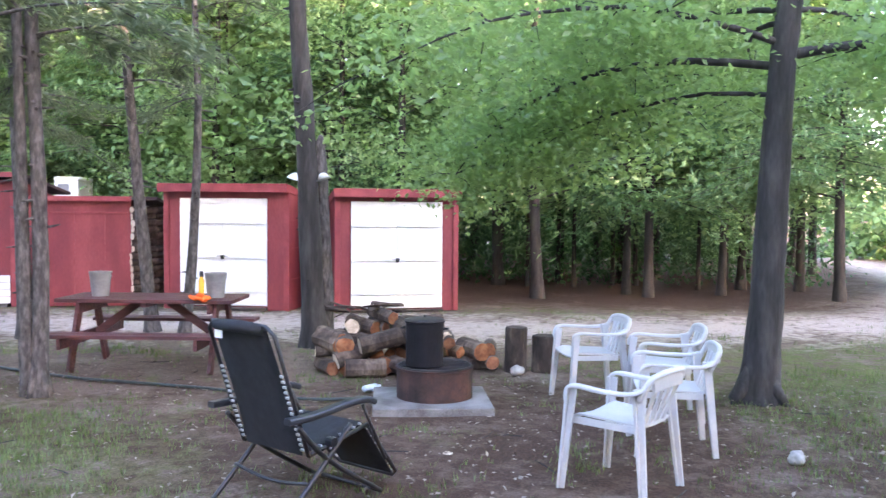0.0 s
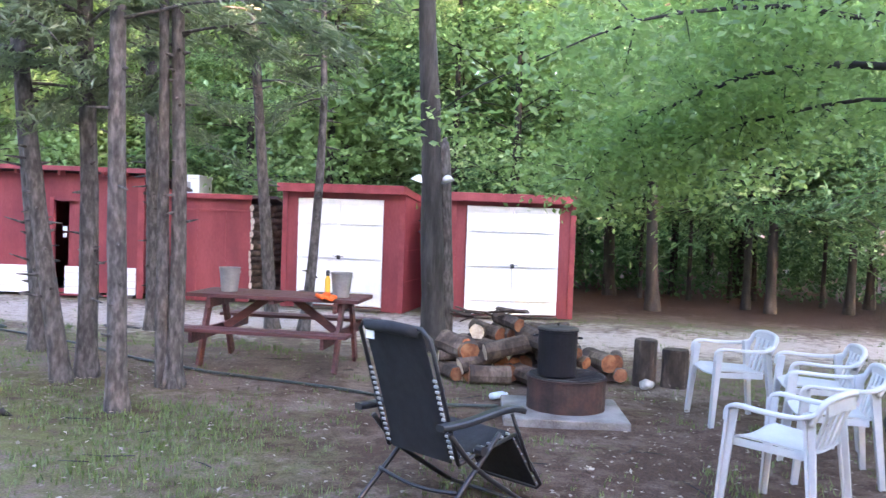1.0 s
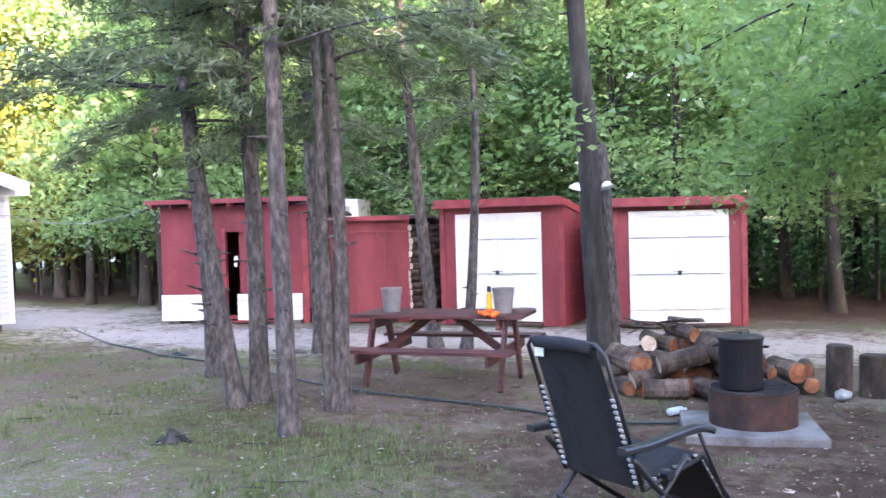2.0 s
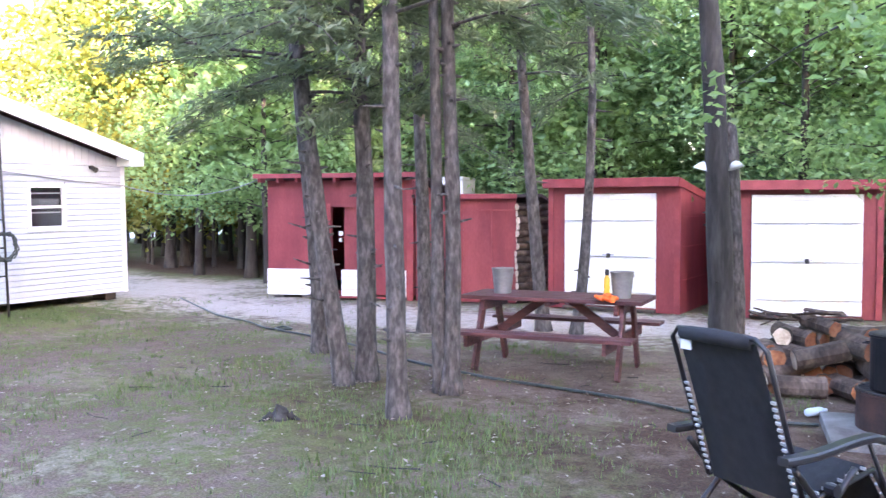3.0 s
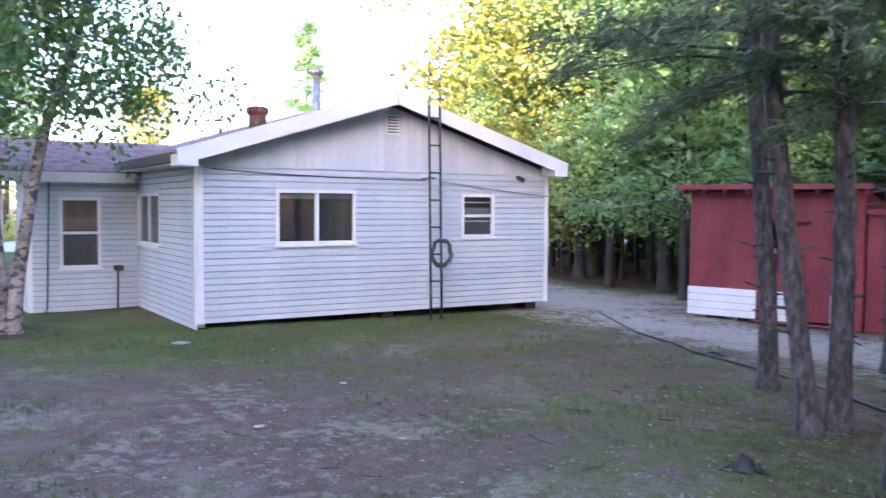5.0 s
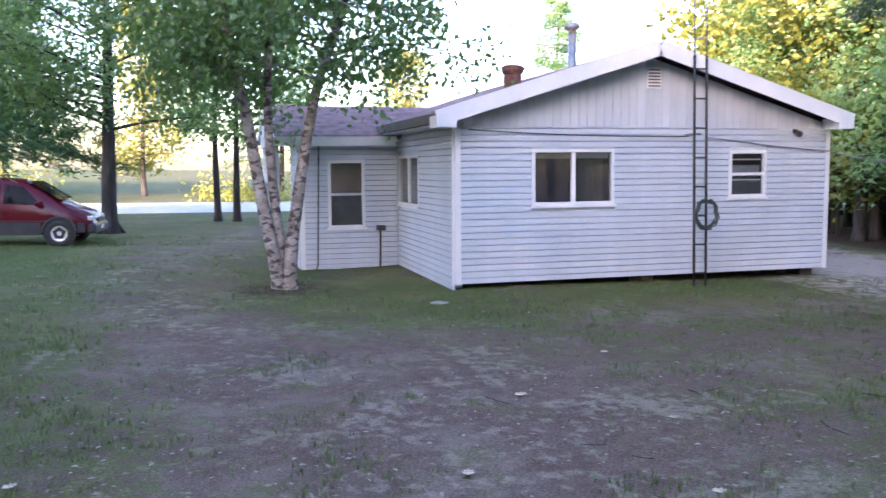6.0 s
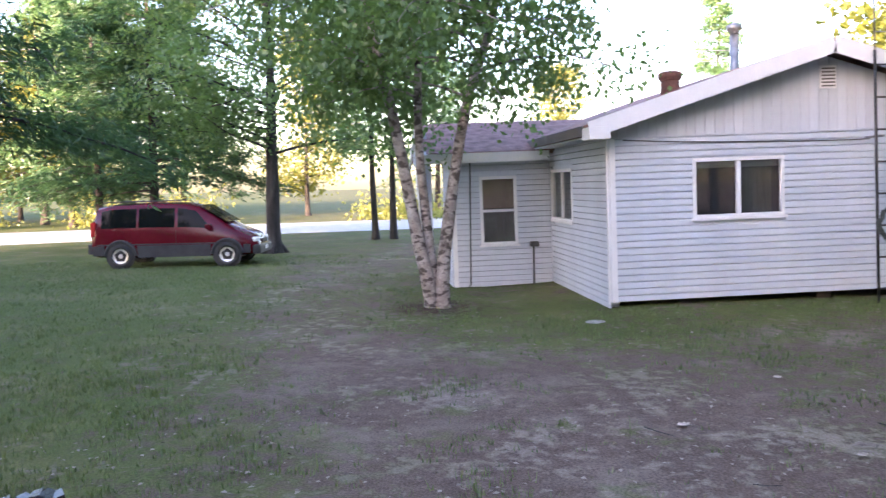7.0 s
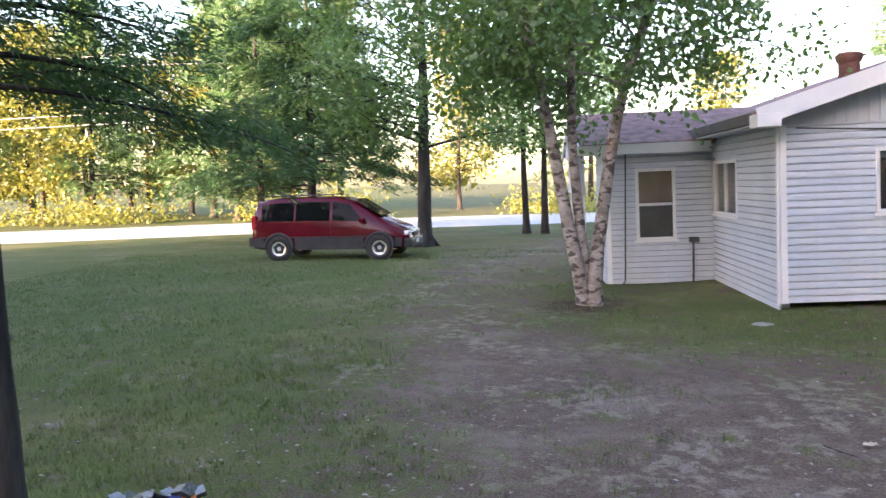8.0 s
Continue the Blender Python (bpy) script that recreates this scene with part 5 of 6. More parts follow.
def wires():
    def sag(a, b, drop, n=14):
        a, b = Vector(a), Vector(b)
        return [a.lerp(b, k / n) - Vector((0, 0, drop * 4 * (k / n) * (1 - k / n))) for k in range(n + 1)]
    w = thing("service_wire", "grey wire slung from the house to the cabin", "wire", Matrix())
    part("wire", tube(sag((FX + 0.05, 7.9, 2.2), (FX + 0.05, 10.05, 2.02), 0.02) + sag((FX + 0.06, 10.06, 2.02), (-12.38, 12.2, 2.16), 0.22)[1:], 0.009, 6), STEEL, w, smooth=True)
    w = thing("wall_cable", "thin dark cable along the gable wall", "wire", Matrix())
    part("wire", tube(sag((FX + 0.035, 4.3, 2.235), (FX + 0.035, 7.65, 2.20), 0.03), 0.007, 6), IRON, w, smooth=True)
    w = thing("downpipe_hose", "dark hose running down the wing's siding", "hose", Matrix())
    part("hose", tube([(WX + 0.04, 2.74, 2.1), (WX + 0.04, 2.73, 1.0), (WX + 0.05, 2.72, 0.05), (WX + 0.25, 2.66, 0.02)], 0.012, 6), HOSE, w, smooth=True)
    w = thing("hose_bib", "dark garden tap on a post by the wing", "tap", Matrix())
    part("post", tube([(WX + 0.12, 3.78, -0.05), (WX + 0.12, 3.78, 0.66)], 0.016, 8), IRON, w)
    part("tap", box(WX + 0.06, WX + 0.2, 3.72, 3.86, 0.66, 0.74, 0.01), IRON, w)


wires()


# ---- picnic table and what stands on it ----
def picnic_table():
    m = pose(-4.66, 8.63, 0, 0, 0, 8.5)
    t = thing("picnic_table", "dark red stained wooden picnic table with attached benches", "table", m)
    L = 0.93
    for k in range(5):
        y = -0.36 + 0.147 * k
        part("tabletop_plank", box(-L, L, y, y + 0.135, 0.71, 0.75, 0.006), TABLE_RED, t)
    for s in (-1, 1):
        for k in range(2):
            y = s * (0.70 + 0.135 * k)
            part("bench_plank", box(-L, L, min(y, y - s * 0.125), max(y, y - s * 0.125), 0.405, 0.44, 0.006), TABLE_RED, t)
    for x in (-0.68, 0.68):
        e = math.copysign(0.045, x)
        part("leg", beam((x + e, -0.20, 0.69), (x + e, -0.46, 0.0), 0.038, 0.11, 0.005, up=(0, 1, 0)), TABLE_RED, t)
        part("leg", beam((x + e, 0.20, 0.69), (x + e, 0.46, 0.0), 0.038, 0.11, 0.005, up=(0, 1, 0)), TABLE_RED, t)
        part("bench_bearer", box(x - 0.02, x + 0.02, -0.80, 0.80, 0.29, 0.40, 0.006), TABLE_RED, t)
        part("top_bearer", box(x - 0.02, x + 0.02, -0.35, 0.35, 0.60, 0.705, 0.006), TABLE_RED, t)
        part("brace", beam((x * 0.92, 0, 0.36), (x * 0.22, 0, 0.70), 0.038, 0.085, 0.005), TABLE_RED, t)
    part("centre_batten", box(-0.03, 0.03, -0.34, 0.34, 0.665, 0.706, 0.004), TABLE_RED, t)


picnic_table()


def pail(x, y, z, label):
    t = thing("pail", label, "bucket", Matrix.Translation((x, y, z)), group="grey pails on the picnic table")
    part("body", lathe([(0.0, 0.004), (0.082, 0.004), (0.084, 0.0), (0.088, 0.01), (0.112, 0.245), (0.119, 0.25), (0.119, 0.262), (0.108, 0.262), (0.106, 0.245), (0.082, 0.012), (0.0, 0.012)], 28), GREY_PAIL, t, smooth=False)
    pts = [(0.118 * math.cos(a), 0.118 * math.sin(a) * 0.9, 0.235 - 0.05 * math.sin(a)) for a in [k * math.pi / 14 for k in range(15)]]
    part("handle", tube(pts, 0.004, 6), STEEL, t)


pail(-5.23, 8.52, 0.75, "grey ribbed pail standing on the picnic table")
pail(-3.98, 8.66, 0.75, "grey pail on the table beside a yellow bottle")


def yellow_bottle():
    t = thing("lighter_bottle", "slim yellow bottle with a dark cap on the table", "bottle", Matrix.Translation((-4.10, 8.57, 0.75)))
    part("body", lathe([(0.0, 0.0), (0.028, 0.0), (0.030, 0.01), (0.030, 0.19), (0.018, 0.215), (0.018, 0.225)], 16), YELLOW, t, smooth=True)
    part("cap", lathe([(0.021, 0.226), (0.021, 0.27), (0.016, 0.285), (0.0, 0.285)], 16), ARM_PLASTIC, t)


yellow_bottle()


def orange_cloth():
    t = thing("orange_cord", "crumpled bright orange gloves heaped on the table's edge", "gloves", Matrix.Translation((-3.99, 8.33, 0.75)))
    rng = np.random.default_rng(3)
    for k in range(7):
        p = Vector((rng.normal() * 0.035, rng.normal() * 0.02, 0.02))
        pts = [p]
        for j in range(4):
            p = p + Vector((rng.normal() * 0.03, rng.normal() * 0.025, rng.normal() * 0.015))
            p.z = min(max(p.z, 0.012), 0.07)
            pts.append(p.copy())
        part("finger", tube(smooth_path(pts, 3), 0.017, 8), ORANGE, t, smooth=True)
    for s in (-1, 1):
        bm = bmesh.new()
        bmesh.ops.create_icosphere(bm, subdivisions=2, radius=0.05)
        for v in bm.verts:
            v.co = Vector((v.co.x * 1.5, v.co.y * 0.9, v.co.z * 0.5)) * (1 + 0.25 * noise.noise(v.co * 30)) + Vector((s * 0.04, 0.01, 0.03))
        part("palm", bm, ORANGE, t, smooth=True)


orange_cloth()


# ---- chairs ----
def ribbon(pts, w, h, up=(0, 0, 1)):
    """One bent flat bar through the points, of width w and height h."""
    bm, rings = bmesh.new(), []
    pts = [Vector(p) for p in pts]
    for i, p in enumerate(pts):
        d = (pts[min(i + 1, len(pts) - 1)] - pts[max(i - 1, 0)]).normalized()
        s = d.cross(Vector(up)).normalized()
        u = s.cross(d)
        rings.append([bm.verts.new(p + s * (a * w / 2) + u * (b * h / 2)) for a, b in ((-1, -0.5), (-0.8, -1), (0.8, -1), (1, -0.5), (1, 0.5), (0.8, 1), (-0.8, 1), (-1, 0.5))])
    for a, b in zip(rings, rings[1:]):
        for k in range(8):
            bm.faces.new((a[k], a[(k + 1) % 8], b[(k + 1) % 8], b[k]))
    bm.faces.new(rings[0][::-1]); bm.faces.new(rings[-1])
    return bm


def recliner():
    t = thing("reclining_chair", "black mesh zero-gravity reclining garden chair", "chair", pose(-1.70, 4.86, 0, 0, 0, 62))
    W = 0.275
    bb, bt, sf, le = Vector((-0.20, 0, 0.34)), Vector((-0.46, 0, 1.08)), Vector((0.27, 0, 0.43)), Vector((0.56, 0, 0.05))

    def panel(name, a, b, w0, w1, bow):
        bm = bmesh.new()
        d = (b - a); nrm = Vector((-d.z, 0, d.x)).normalized()
        rows = []
        for i in range(9):
            f = i / 8
            rows.append([[bm.verts.new(a.lerp(b, f) + Vector((0, y * (w0 + (w1 - w0) * f), 0)) + nrm * (o - bow * math.sin(math.pi * f) * (1 - 0.6 * y * y))) for y in (-1, -0.5, 0, 0.5, 1)] for o in (0.0, 0.008)])
        for i in range(8):
            for j in range(4):
                bm.faces.new((rows[i][0][j], rows[i][0][j + 1], rows[i + 1][0][j + 1], rows[i + 1][0][j]))
                bm.faces.new((rows[i][1][j], rows[i + 1][1][j], rows[i + 1][1][j + 1], rows[i][1][j + 1]))
            for j in (0, 4):
                bm.faces.new((rows[i][0][j], rows[i + 1][0][j], rows[i + 1][1][j], rows[i][1][j]))
        return part(name, bm, FABRIC, t, smooth=True)

    back = panel("backrest", bb, bt.lerp(bb, 0.03), 0.232, 0.225, 0.02)
    seat = panel("seat", bb + Vector((0.02, 0, 0.01)), sf, 0.232, 0.232, 0.03)
    rest = panel("leg_rest", sf + Vector((0.015, 0, -0.015)), le, 0.228, 0.22, 0.0)
    # tube frames round the panels
    def frame_u(name, a, b, w, closed):
        c = 0.05
        d = (b - a).normalized()
        pts = [a + Vector((0, -w, 0)), b - d * c + Vector((0, -w, 0)), b + Vector((0, -w + c, 0)), b + Vector((0, w - c, 0)), b - d * c + Vector((0, w, 0)), a + Vector((0, w, 0))]
        return part(name, tube(pts, 0.0125, 8), STEEL_BLACK, t, smooth=True)
    frame_u("back_frame", bb, bt, W, True)
    frame_u("leg_rest_frame", sf, le, W, True)
    for s in (-1, 1):
        y = s * W
        part("seat_rail", tube([bb + Vector((0, y, 0)), sf + Vector((0, y, 0))], 0.0125, 8), STEEL_BLACK, t, smooth=True)
        o = s * (W + 0.03)
        part("leg", tube(smooth_path([(0.10, o, 0.47), (-0.12, o, 0.27), (-0.42, o, 0.015)], 4), 0.0155, 8), STEEL_BLACK, t, smooth=True)
        part("leg", tube(smooth_path([(-0.30, o, 0.52), (-0.08, o, 0.30), (0.36, o, 0.015)], 4), 0.0155, 8), STEEL_BLACK, t, smooth=True)
        part("arm_strut", tube([(0.20, o, 0.565), (0.29, o, 0.40), (0.40, o, 0.20)], 0.011, 8), STEEL_BLACK, t, smooth=True)
        top = smooth_path([(-0.40, o + s * 0.02, 0.575), (-0.2, o + s * 0.02, 0.575), (0.05, o + s * 0.02, 0.60), (0.20, o + s * 0.02, 0.60), (0.27, o + s * 0.02, 0.575)], 3)
        part("armrest", ribbon(top, 0.058, 0.036), ARM_PLASTIC, t, smooth=False)
        part("lock_knob", tube([(-0.06, o - 0.02 * s, 0.40), (-0.06, o + 0.03 * s, 0.40)], 0.028, 10), ARM_PLASTIC, t)
        knot = box(-0.005, 0.005, -0.013, 0.013, -0.007, 0.007, 0.002)
        me = link_mesh("lace", knot, LACE)
        for k in range(15):
            p = bb.lerp(bt, 0.05 + 0.58 * k / 14) + Vector((-0.012, s * 0.252, 0))
            part("lace", me, None, back, m=Matrix.Translation(p) @ pose(0, 0, 0, 0, -20, 0))
        for k in range(8):
            p = bb.lerp(sf, 0.12 + 0.8 * k / 7) + Vector((0, s * 0.252, 0.012))
            part("lace", me, None, seat, m=Matrix.Translation(p))
        for k in range(7):
            p = sf.lerp(le, 0.1 + 0.8 * k / 6) + Vector((0.012, s * 0.248, 0))
            part("lace", me, None, rest, m=Matrix.Translation(p) @ pose(0, 0, 0, 0, 50, 0))
    for x, z in ((-0.42, 0.015), (0.36, 0.015)):
        part("foot_bar", tube([(x, -W - 0.03, z), (x, W + 0.03, z)], 0.0125, 8), STEEL_BLACK, t, smooth=True)
    part("cross_bar", tube(smooth_path([(-0.24, -W - 0.03, 0.20), (-0.24, -0.1, 0.17), (-0.24, 0.1, 0.17), (-0.24, W + 0.03, 0.20)], 4), 0.011, 8), STEEL_BLACK, t, smooth=True)
    pil = bmesh.new()
    tube([(-0.455, -0.20, 1.06), (-0.458, 0, 1.065), (-0.455, 0.20, 1.06)], [0.032, 0.036, 0.032], 10, bm=pil)
    part("head_roll", pil, FABRIC, t, smooth=True)
    part("label_tag", box(-0.463, -0.458, 0.14, 0.205, 0.985, 1.045), WHITE_TRIM, t, "small white sewn tag", m=None)


recliner()


def plastic_chair():
    t = thing("garden_chair", "white moulded plastic garden armchair on the grass", "chair", Matrix(), group="white chairs round the fire")
    bm = bmesh.new()  # dished seat with a rolled front edge
    n = 8
    for o in (0, -0.012):
        for i in range(n + 1):
            for j in range(n + 1):
                u, v = i / n, j / n
                x, y = 0.23 - 0.46 * v, (u - 0.5) * (0.47 - 0.07 * v)
                z = 0.455 - 0.025 * v + 0.018 * (2 * u - 1) ** 2 + o - (0.03 * max(0, 0.12 - v) / 0.12 if v < 0.12 else 0)
                bm.verts.new((x, y, z))
    bm.verts.ensure_lookup_table()
    N = (n + 1) ** 2
    for i in range(n):
        for j in range(n):
            a, b, c, d = i * (n + 1) + j, (i + 1) * (n + 1) + j, (i + 1) * (n + 1) + j + 1, i * (n + 1) + j + 1
            bm.faces.new([bm.verts[q] for q in (a, b, c, d)]); bm.faces.new([bm.verts[q + N] for q in (d, c, b, a)])
    rim = [i * (n + 1) for i in range(n + 1)] + [n * (n + 1) + j for j in range(1, n + 1)] + [i * (n + 1) + n for i in range(n - 1, -1, -1)] + [j for j in range(n - 1, 0, -1)]
    for a, b in zip(rim, rim[1:] + rim[:1]):
        bm.faces.new([bm.verts[q] for q in (a, b, b + N, a + N)])
    part("seat", bm, PLASTIC, t, smooth=False)
    back = part("backrest", tube(smooth_path([(-0.235, -0.225, 0.60), (-0.28, -0.222, 0.685), (-0.305, -0.195, 0.735), (-0.32, -0.1, 0.752), (-0.322, 0, 0.756), (-0.32, 0.1, 0.752), (-0.305, 0.195, 0.735), (-0.28, 0.222, 0.685), (-0.235, 0.225, 0.60)], 4), 0.020, 8), PLASTIC, t, smooth=True)
    rail = [(-0.315 + 0.25 * y * y, y, 0.712 - 0.3 * y * y) for y in [-0.19 + 0.38 * k / 10 for k in range(11)]]
    part("top_rail", ribbon(rail, 0.016, 0.10), PLASTIC, back)
    for k in range(4):
        y = -0.135 + 0.09 * k
        part("slat", beam((-0.215, y * 0.88, 0.435), (-0.305, y, 0.70), 0.048, 0.012, 0.003, up=(1, 0, 0.2)), PLASTIC, back)
    for s in (-1, 1):
        pts = smooth_path([(-0.262, s * 0.22, 0.665), (-0.18, s * 0.262, 0.635), (0.0, s * 0.275, 0.635), (0.17, s * 0.272, 0.645), (0.225, s * 0.265, 0.615), (0.235, s * 0.255, 0.55)], 4)
        part("armrest", ribbon(pts, 0.05, 0.024, up=(0.25, 0, 1)), PLASTIC, t)
        for x0, y0, z0, x1, y1 in ((0.222, 0.255, 0.62, 0.265, 0.285), (-0.20, 0.205, 0.66, -0.275, 0.245)):
            bm = bmesh.new()  # angled, tapering leg
            for w, l, dx in ((0.066, 0.018, 0.0), (0.018, 0.058, -0.022)):
                v = [bm.verts.new(q) for q in
                     [(x0 + dx + a * l / 2 * 1.0, s * y0 + b * w / 2, z0) for a, b in ((-1, -1), (1, -1), (1, 1), (-1, 1))] +
                     [(x1 + dx * 0.6 + a * l / 2 * 0.7, s * y1 + b * w / 2 * 0.75, 0.0) for a, b in ((-1, -1), (1, -1), (1, 1), (-1, 1))]]
                for f in ((3, 2, 1, 0), (4, 5, 6, 7), (0, 1, 5, 4), (1, 2, 6, 5), (2, 3, 7, 6), (3, 0, 4, 7)):
                    bm.faces.new([v[i] for i in f])
            part("leg", bm, PLASTIC, t)
        part("side_rail", beam((0.22, s * 0.225, 0.425), (-0.2, s * 0.2, 0.415), 0.014, 0.045, 0.004), PLASTIC, t)
    return t


ch = plastic_chair()
ch.matrix_basis = pose(0.165, 5.47, 0, 0, 0, 150)
for x, y, r in ((-0.06, 7.87, 200), (0.55, 7.42, 186), (0.53, 6.43, 184)):
    copy_thing(ch, pose(x, y, 0, 0, 0, r))


# ---- fire place ----
def fire_place():
    t = thing("hearth_slab", "grey concrete slab under the fire ring", "slab", pose(-1.42, 7.47, 0, 0, 0, 14))
    part("slab", box(-0.51, 0.51, -0.46, 0.46, -0.03, 0.055, 0.012), CONCRETE, t)
    f = thing("fire_ring", "rusty steel fire ring on the concrete slab", "fire pit", Matrix.Translation((-1.40, 7.53, 0.055)))
    part("ring", lathe([(0.325, 0.0), (0.335, 0.0), (0.335, 0.25), (0.345, 0.255), (0.345, 0.27), (0.318, 0.27), (0.318, 0.25), (0.325, 0.24), (0.325, 0.0)], 36), RUST, f, smooth=False)
    part("ash_bed", lathe([(0.32, 0.05), (0.2, 0.09), (0.0, 0.10)], 24), ROOM_SHADE_ASH, f)
    g = part("grate", tube([(0.325 * math.cos(k * math.tau / 28), 0.325 * math.sin(k * math.tau / 28), 0.278) for k in range(29)], 0.007, 6), IRON, f)
    for k in range(9):
        y = -0.28 + 0.07 * k
        x = math.sqrt(0.325 ** 2 - y * y)
        part("grate_bar", tube([(-x, y, 0.278), (x, y, 0.278)], 0.006, 6), IRON, g)
    p = thing("stock_pot", "tall soot-blackened stock pot on the fire ring", "pot", Matrix.Translation((-1.47, 7.42, 0.341)))
    part("body", lathe([(0.0, 0.0), (0.155, 0.0), (0.163, 0.012), (0.166, 0.38), (0.176, 0.385), (0.176, 0.398), (0.160, 0.398), (0.158, 0.02), (0.0, 0.02)], 32), POT, p, smooth=False)
    lid = part("lid", lathe([(0.172, 0.40), (0.174, 0.408), (0.12, 0.418), (0.0, 0.424)], 32), IRON, p, "dark pot lid", smooth=True)
    part("lid_knob", tube([(0, 0, 0.424), (0, 0, 0.437), (0, 0, 0.445)], [0.010, 0.012, 0.016], 10), IRON, lid)
    for s in (-1, 1):
        part("handle", tube([(s * 0.166, -0.04, 0.33), (s * 0.205, -0.03, 0.33), (s * 0.205, 0.03, 0.33), (s * 0.166, 0.04, 0.33)], 0.006, 6), POT, p)


fire_place()


def wood_pile():
    """Loose rounds and split logs, each its own piece, heaped behind the fire."""
    t = thing("wood_pile", "heap of cut logs with orange ends behind the fire ring", "firewood", pose(0, 0, 0))
    r = random.Random(31)
    data = [log_data(r.uniform(0.40, 0.50), 0.062 + 0.008 * k, 500 + k, LOG_END if k % 3 else LOG_OLD) for k in range(6)]
    a, b = Vector((-2.78, 8.75, 0)), Vector((-0.98, 9.35, 0))
    d = (b - a).normalized()
    heads = [(0.02 + 0.145 * k, h) for k, h in enumerate((3, 4, 4, 4, 5, 4, 4, 3, 3, 3, 2, 2, 1))]
    for s, high in heads:
        for k in range(high):
            rad = 0.07
            x = s + (0.09 if k % 2 else 0) + r.uniform(-0.02, 0.02)
            p = a + d * x + Vector((0, 0, rad + k * 0.132))
            j = r.randrange(6)
            yaw = -70 + r.uniform(-34, 34) if r.random() < 0.75 else r.uniform(-40, 30)
            part("log", data[j], None, t, m=pose(p.x + r.uniform(-0.05, 0.05), p.y + 0.10 * (k % 2) - 0.05 + r.uniform(-0.08, 0.08), p.z, r.uniform(0, 360), r.uniform(-7, 7), yaw) @ Matrix.Diagonal((1, r.uniform(0.85, 1.1), r.uniform(0.85, 1.1), 1)))
    for x, y, z, yaw, tilt in ((-2.30, 8.52, 0.085, 20, 0), (-2.42, 8.62, 0.22, 35, -18), (-1.95, 8.66, 0.085, -50, 0), (-1.75, 8.72, 0.26, -65, 6), (-2.15, 8.60, 0.36, 28, -12), (-1.9, 8.72, 0.46, -40, 9)):
        part("log", data[r.randrange(6)], None, t, m=pose(x, y, z, r.uniform(0, 360), tilt, yaw))
    for k in range(16):  # bark strips and splinters on top
        p = a + d * r.uniform(0.1, 0.8) + Vector((0, r.uniform(-0.15, 0.15), 0))
        part("bark_strip", box(-0.14, 0.14, -0.03, 0.03, -0.006, 0.006, 0.003), LOG_BARK, t, m=pose(p.x, p.y, r.uniform(0.60, 0.70), r.uniform(-25, 25), r.uniform(-14, 14), r.uniform(0, 180)))


wood_pile()


def chopping_block(x, y, r, h, lean, label, seed):
    t = thing("chopping_block", label, "log", pose(x, y, 0, lean, 0, seed * 40), group="upright log rounds")
    rng = np.random.default_rng(seed)
    prof = [rng.uniform(0.9, 1.12) for k in range(14)]
    bm = bmesh.new()
    rings = [[bm.verts.new((math.cos(k * math.tau / 14) * r * prof[k] * s, math.sin(k * math.tau / 14) * r * prof[k] * s, z)) for k in range(14)] for s, z in ((1.05, -0.02), (1.0, h * 0.4), (1.0, h * 0.97), (0.95, h))]
    for a, b in zip(rings, rings[1:]):
        for k in range(14):
            bm.faces.new((a[k], a[(k + 1) % 14], b[(k + 1) % 14], b[k]))
    part("bark", bm, LOG_BARK, t)
    bm = bmesh.new()
    bm.faces.new([bm.verts.new((math.cos(k * math.tau / 14) * r * prof[k] * 0.955, math.sin(k * math.tau / 14) * r * prof[k] * 0.955, h + 0.003)) for k in range(14)])
    part("cut_top", bm, LOG_BARK, t)


chopping_block(-0.84, 9.22, 0.11, 0.46, 2, "upright split log round with dark bark", 1)
chopping_block(-0.53, 9.28, 0.135, 0.37, 0, "squat upright log round with dark bark", 2)


def stone(name, label, x, y, r, material, seed, flat=0.7, cat="stone"):
    t = thing(name, label, cat, Matrix.Translation((x, y, r * flat * 0.75)))
    bm = bmesh.new()
    bmesh.ops.create_icosphere(bm, subdivisions=3, radius=r)
    for v in bm.verts:
        v.co *= 1 + 0.3 * noise.noise(v.co * (1.2 / r) + Vector((seed, 0, 0)))
        v.co.z *= flat
    part("body", bm, material, t, smooth=True)


stone("stone", "pale grey stone by the log rounds", -0.80, 8.98, 0.075, STONE, 1)
stone("stone", "small round pale stone on the grass", 1.36, 6.19, 0.056, STONE, 5, 0.9)

def rotten_stump():
    t = thing("tree_stump", "small dark rotten stump with a ragged top", "stump", pose(-5.57, 5.55, 0))
    bm = bmesh.new()
    tube([(0, 0, -0.05), (0, 0, 0.0), (0.0, 0.01, 0.045), (0.01, 0.01, 0.07)], [0.10, 0.085, 0.06, 0.05], 11, wobble=0.16, rng=np.random.default_rng(4), bm=bm)
    for v in bm.verts:
        if v.co.z > 0.06:
            v.co.z += 0.07 * noise.noise(v.co * 31)
    part("trunk", bm, BARK_DARK, t)
    for a, n in ((0.4, 0.16), (2.3, 0.14), (4.2, 0.18)):
        c, s = math.cos(a), math.sin(a)
        part("root", tube([(c * 0.07, s * 0.07, 0.03), (c * n * 0.6, s * n * 0.6, 0.012), (c * n, s * n, -0.015)], [0.035, 0.025, 0.01], 7), BARK_DARK, t, smooth=True)


rotten_stump()
stone("stone", "flat pale slab of stone in the grass by the house", -12.7, 3.75, 0.15, STONE, 8, 0.07)


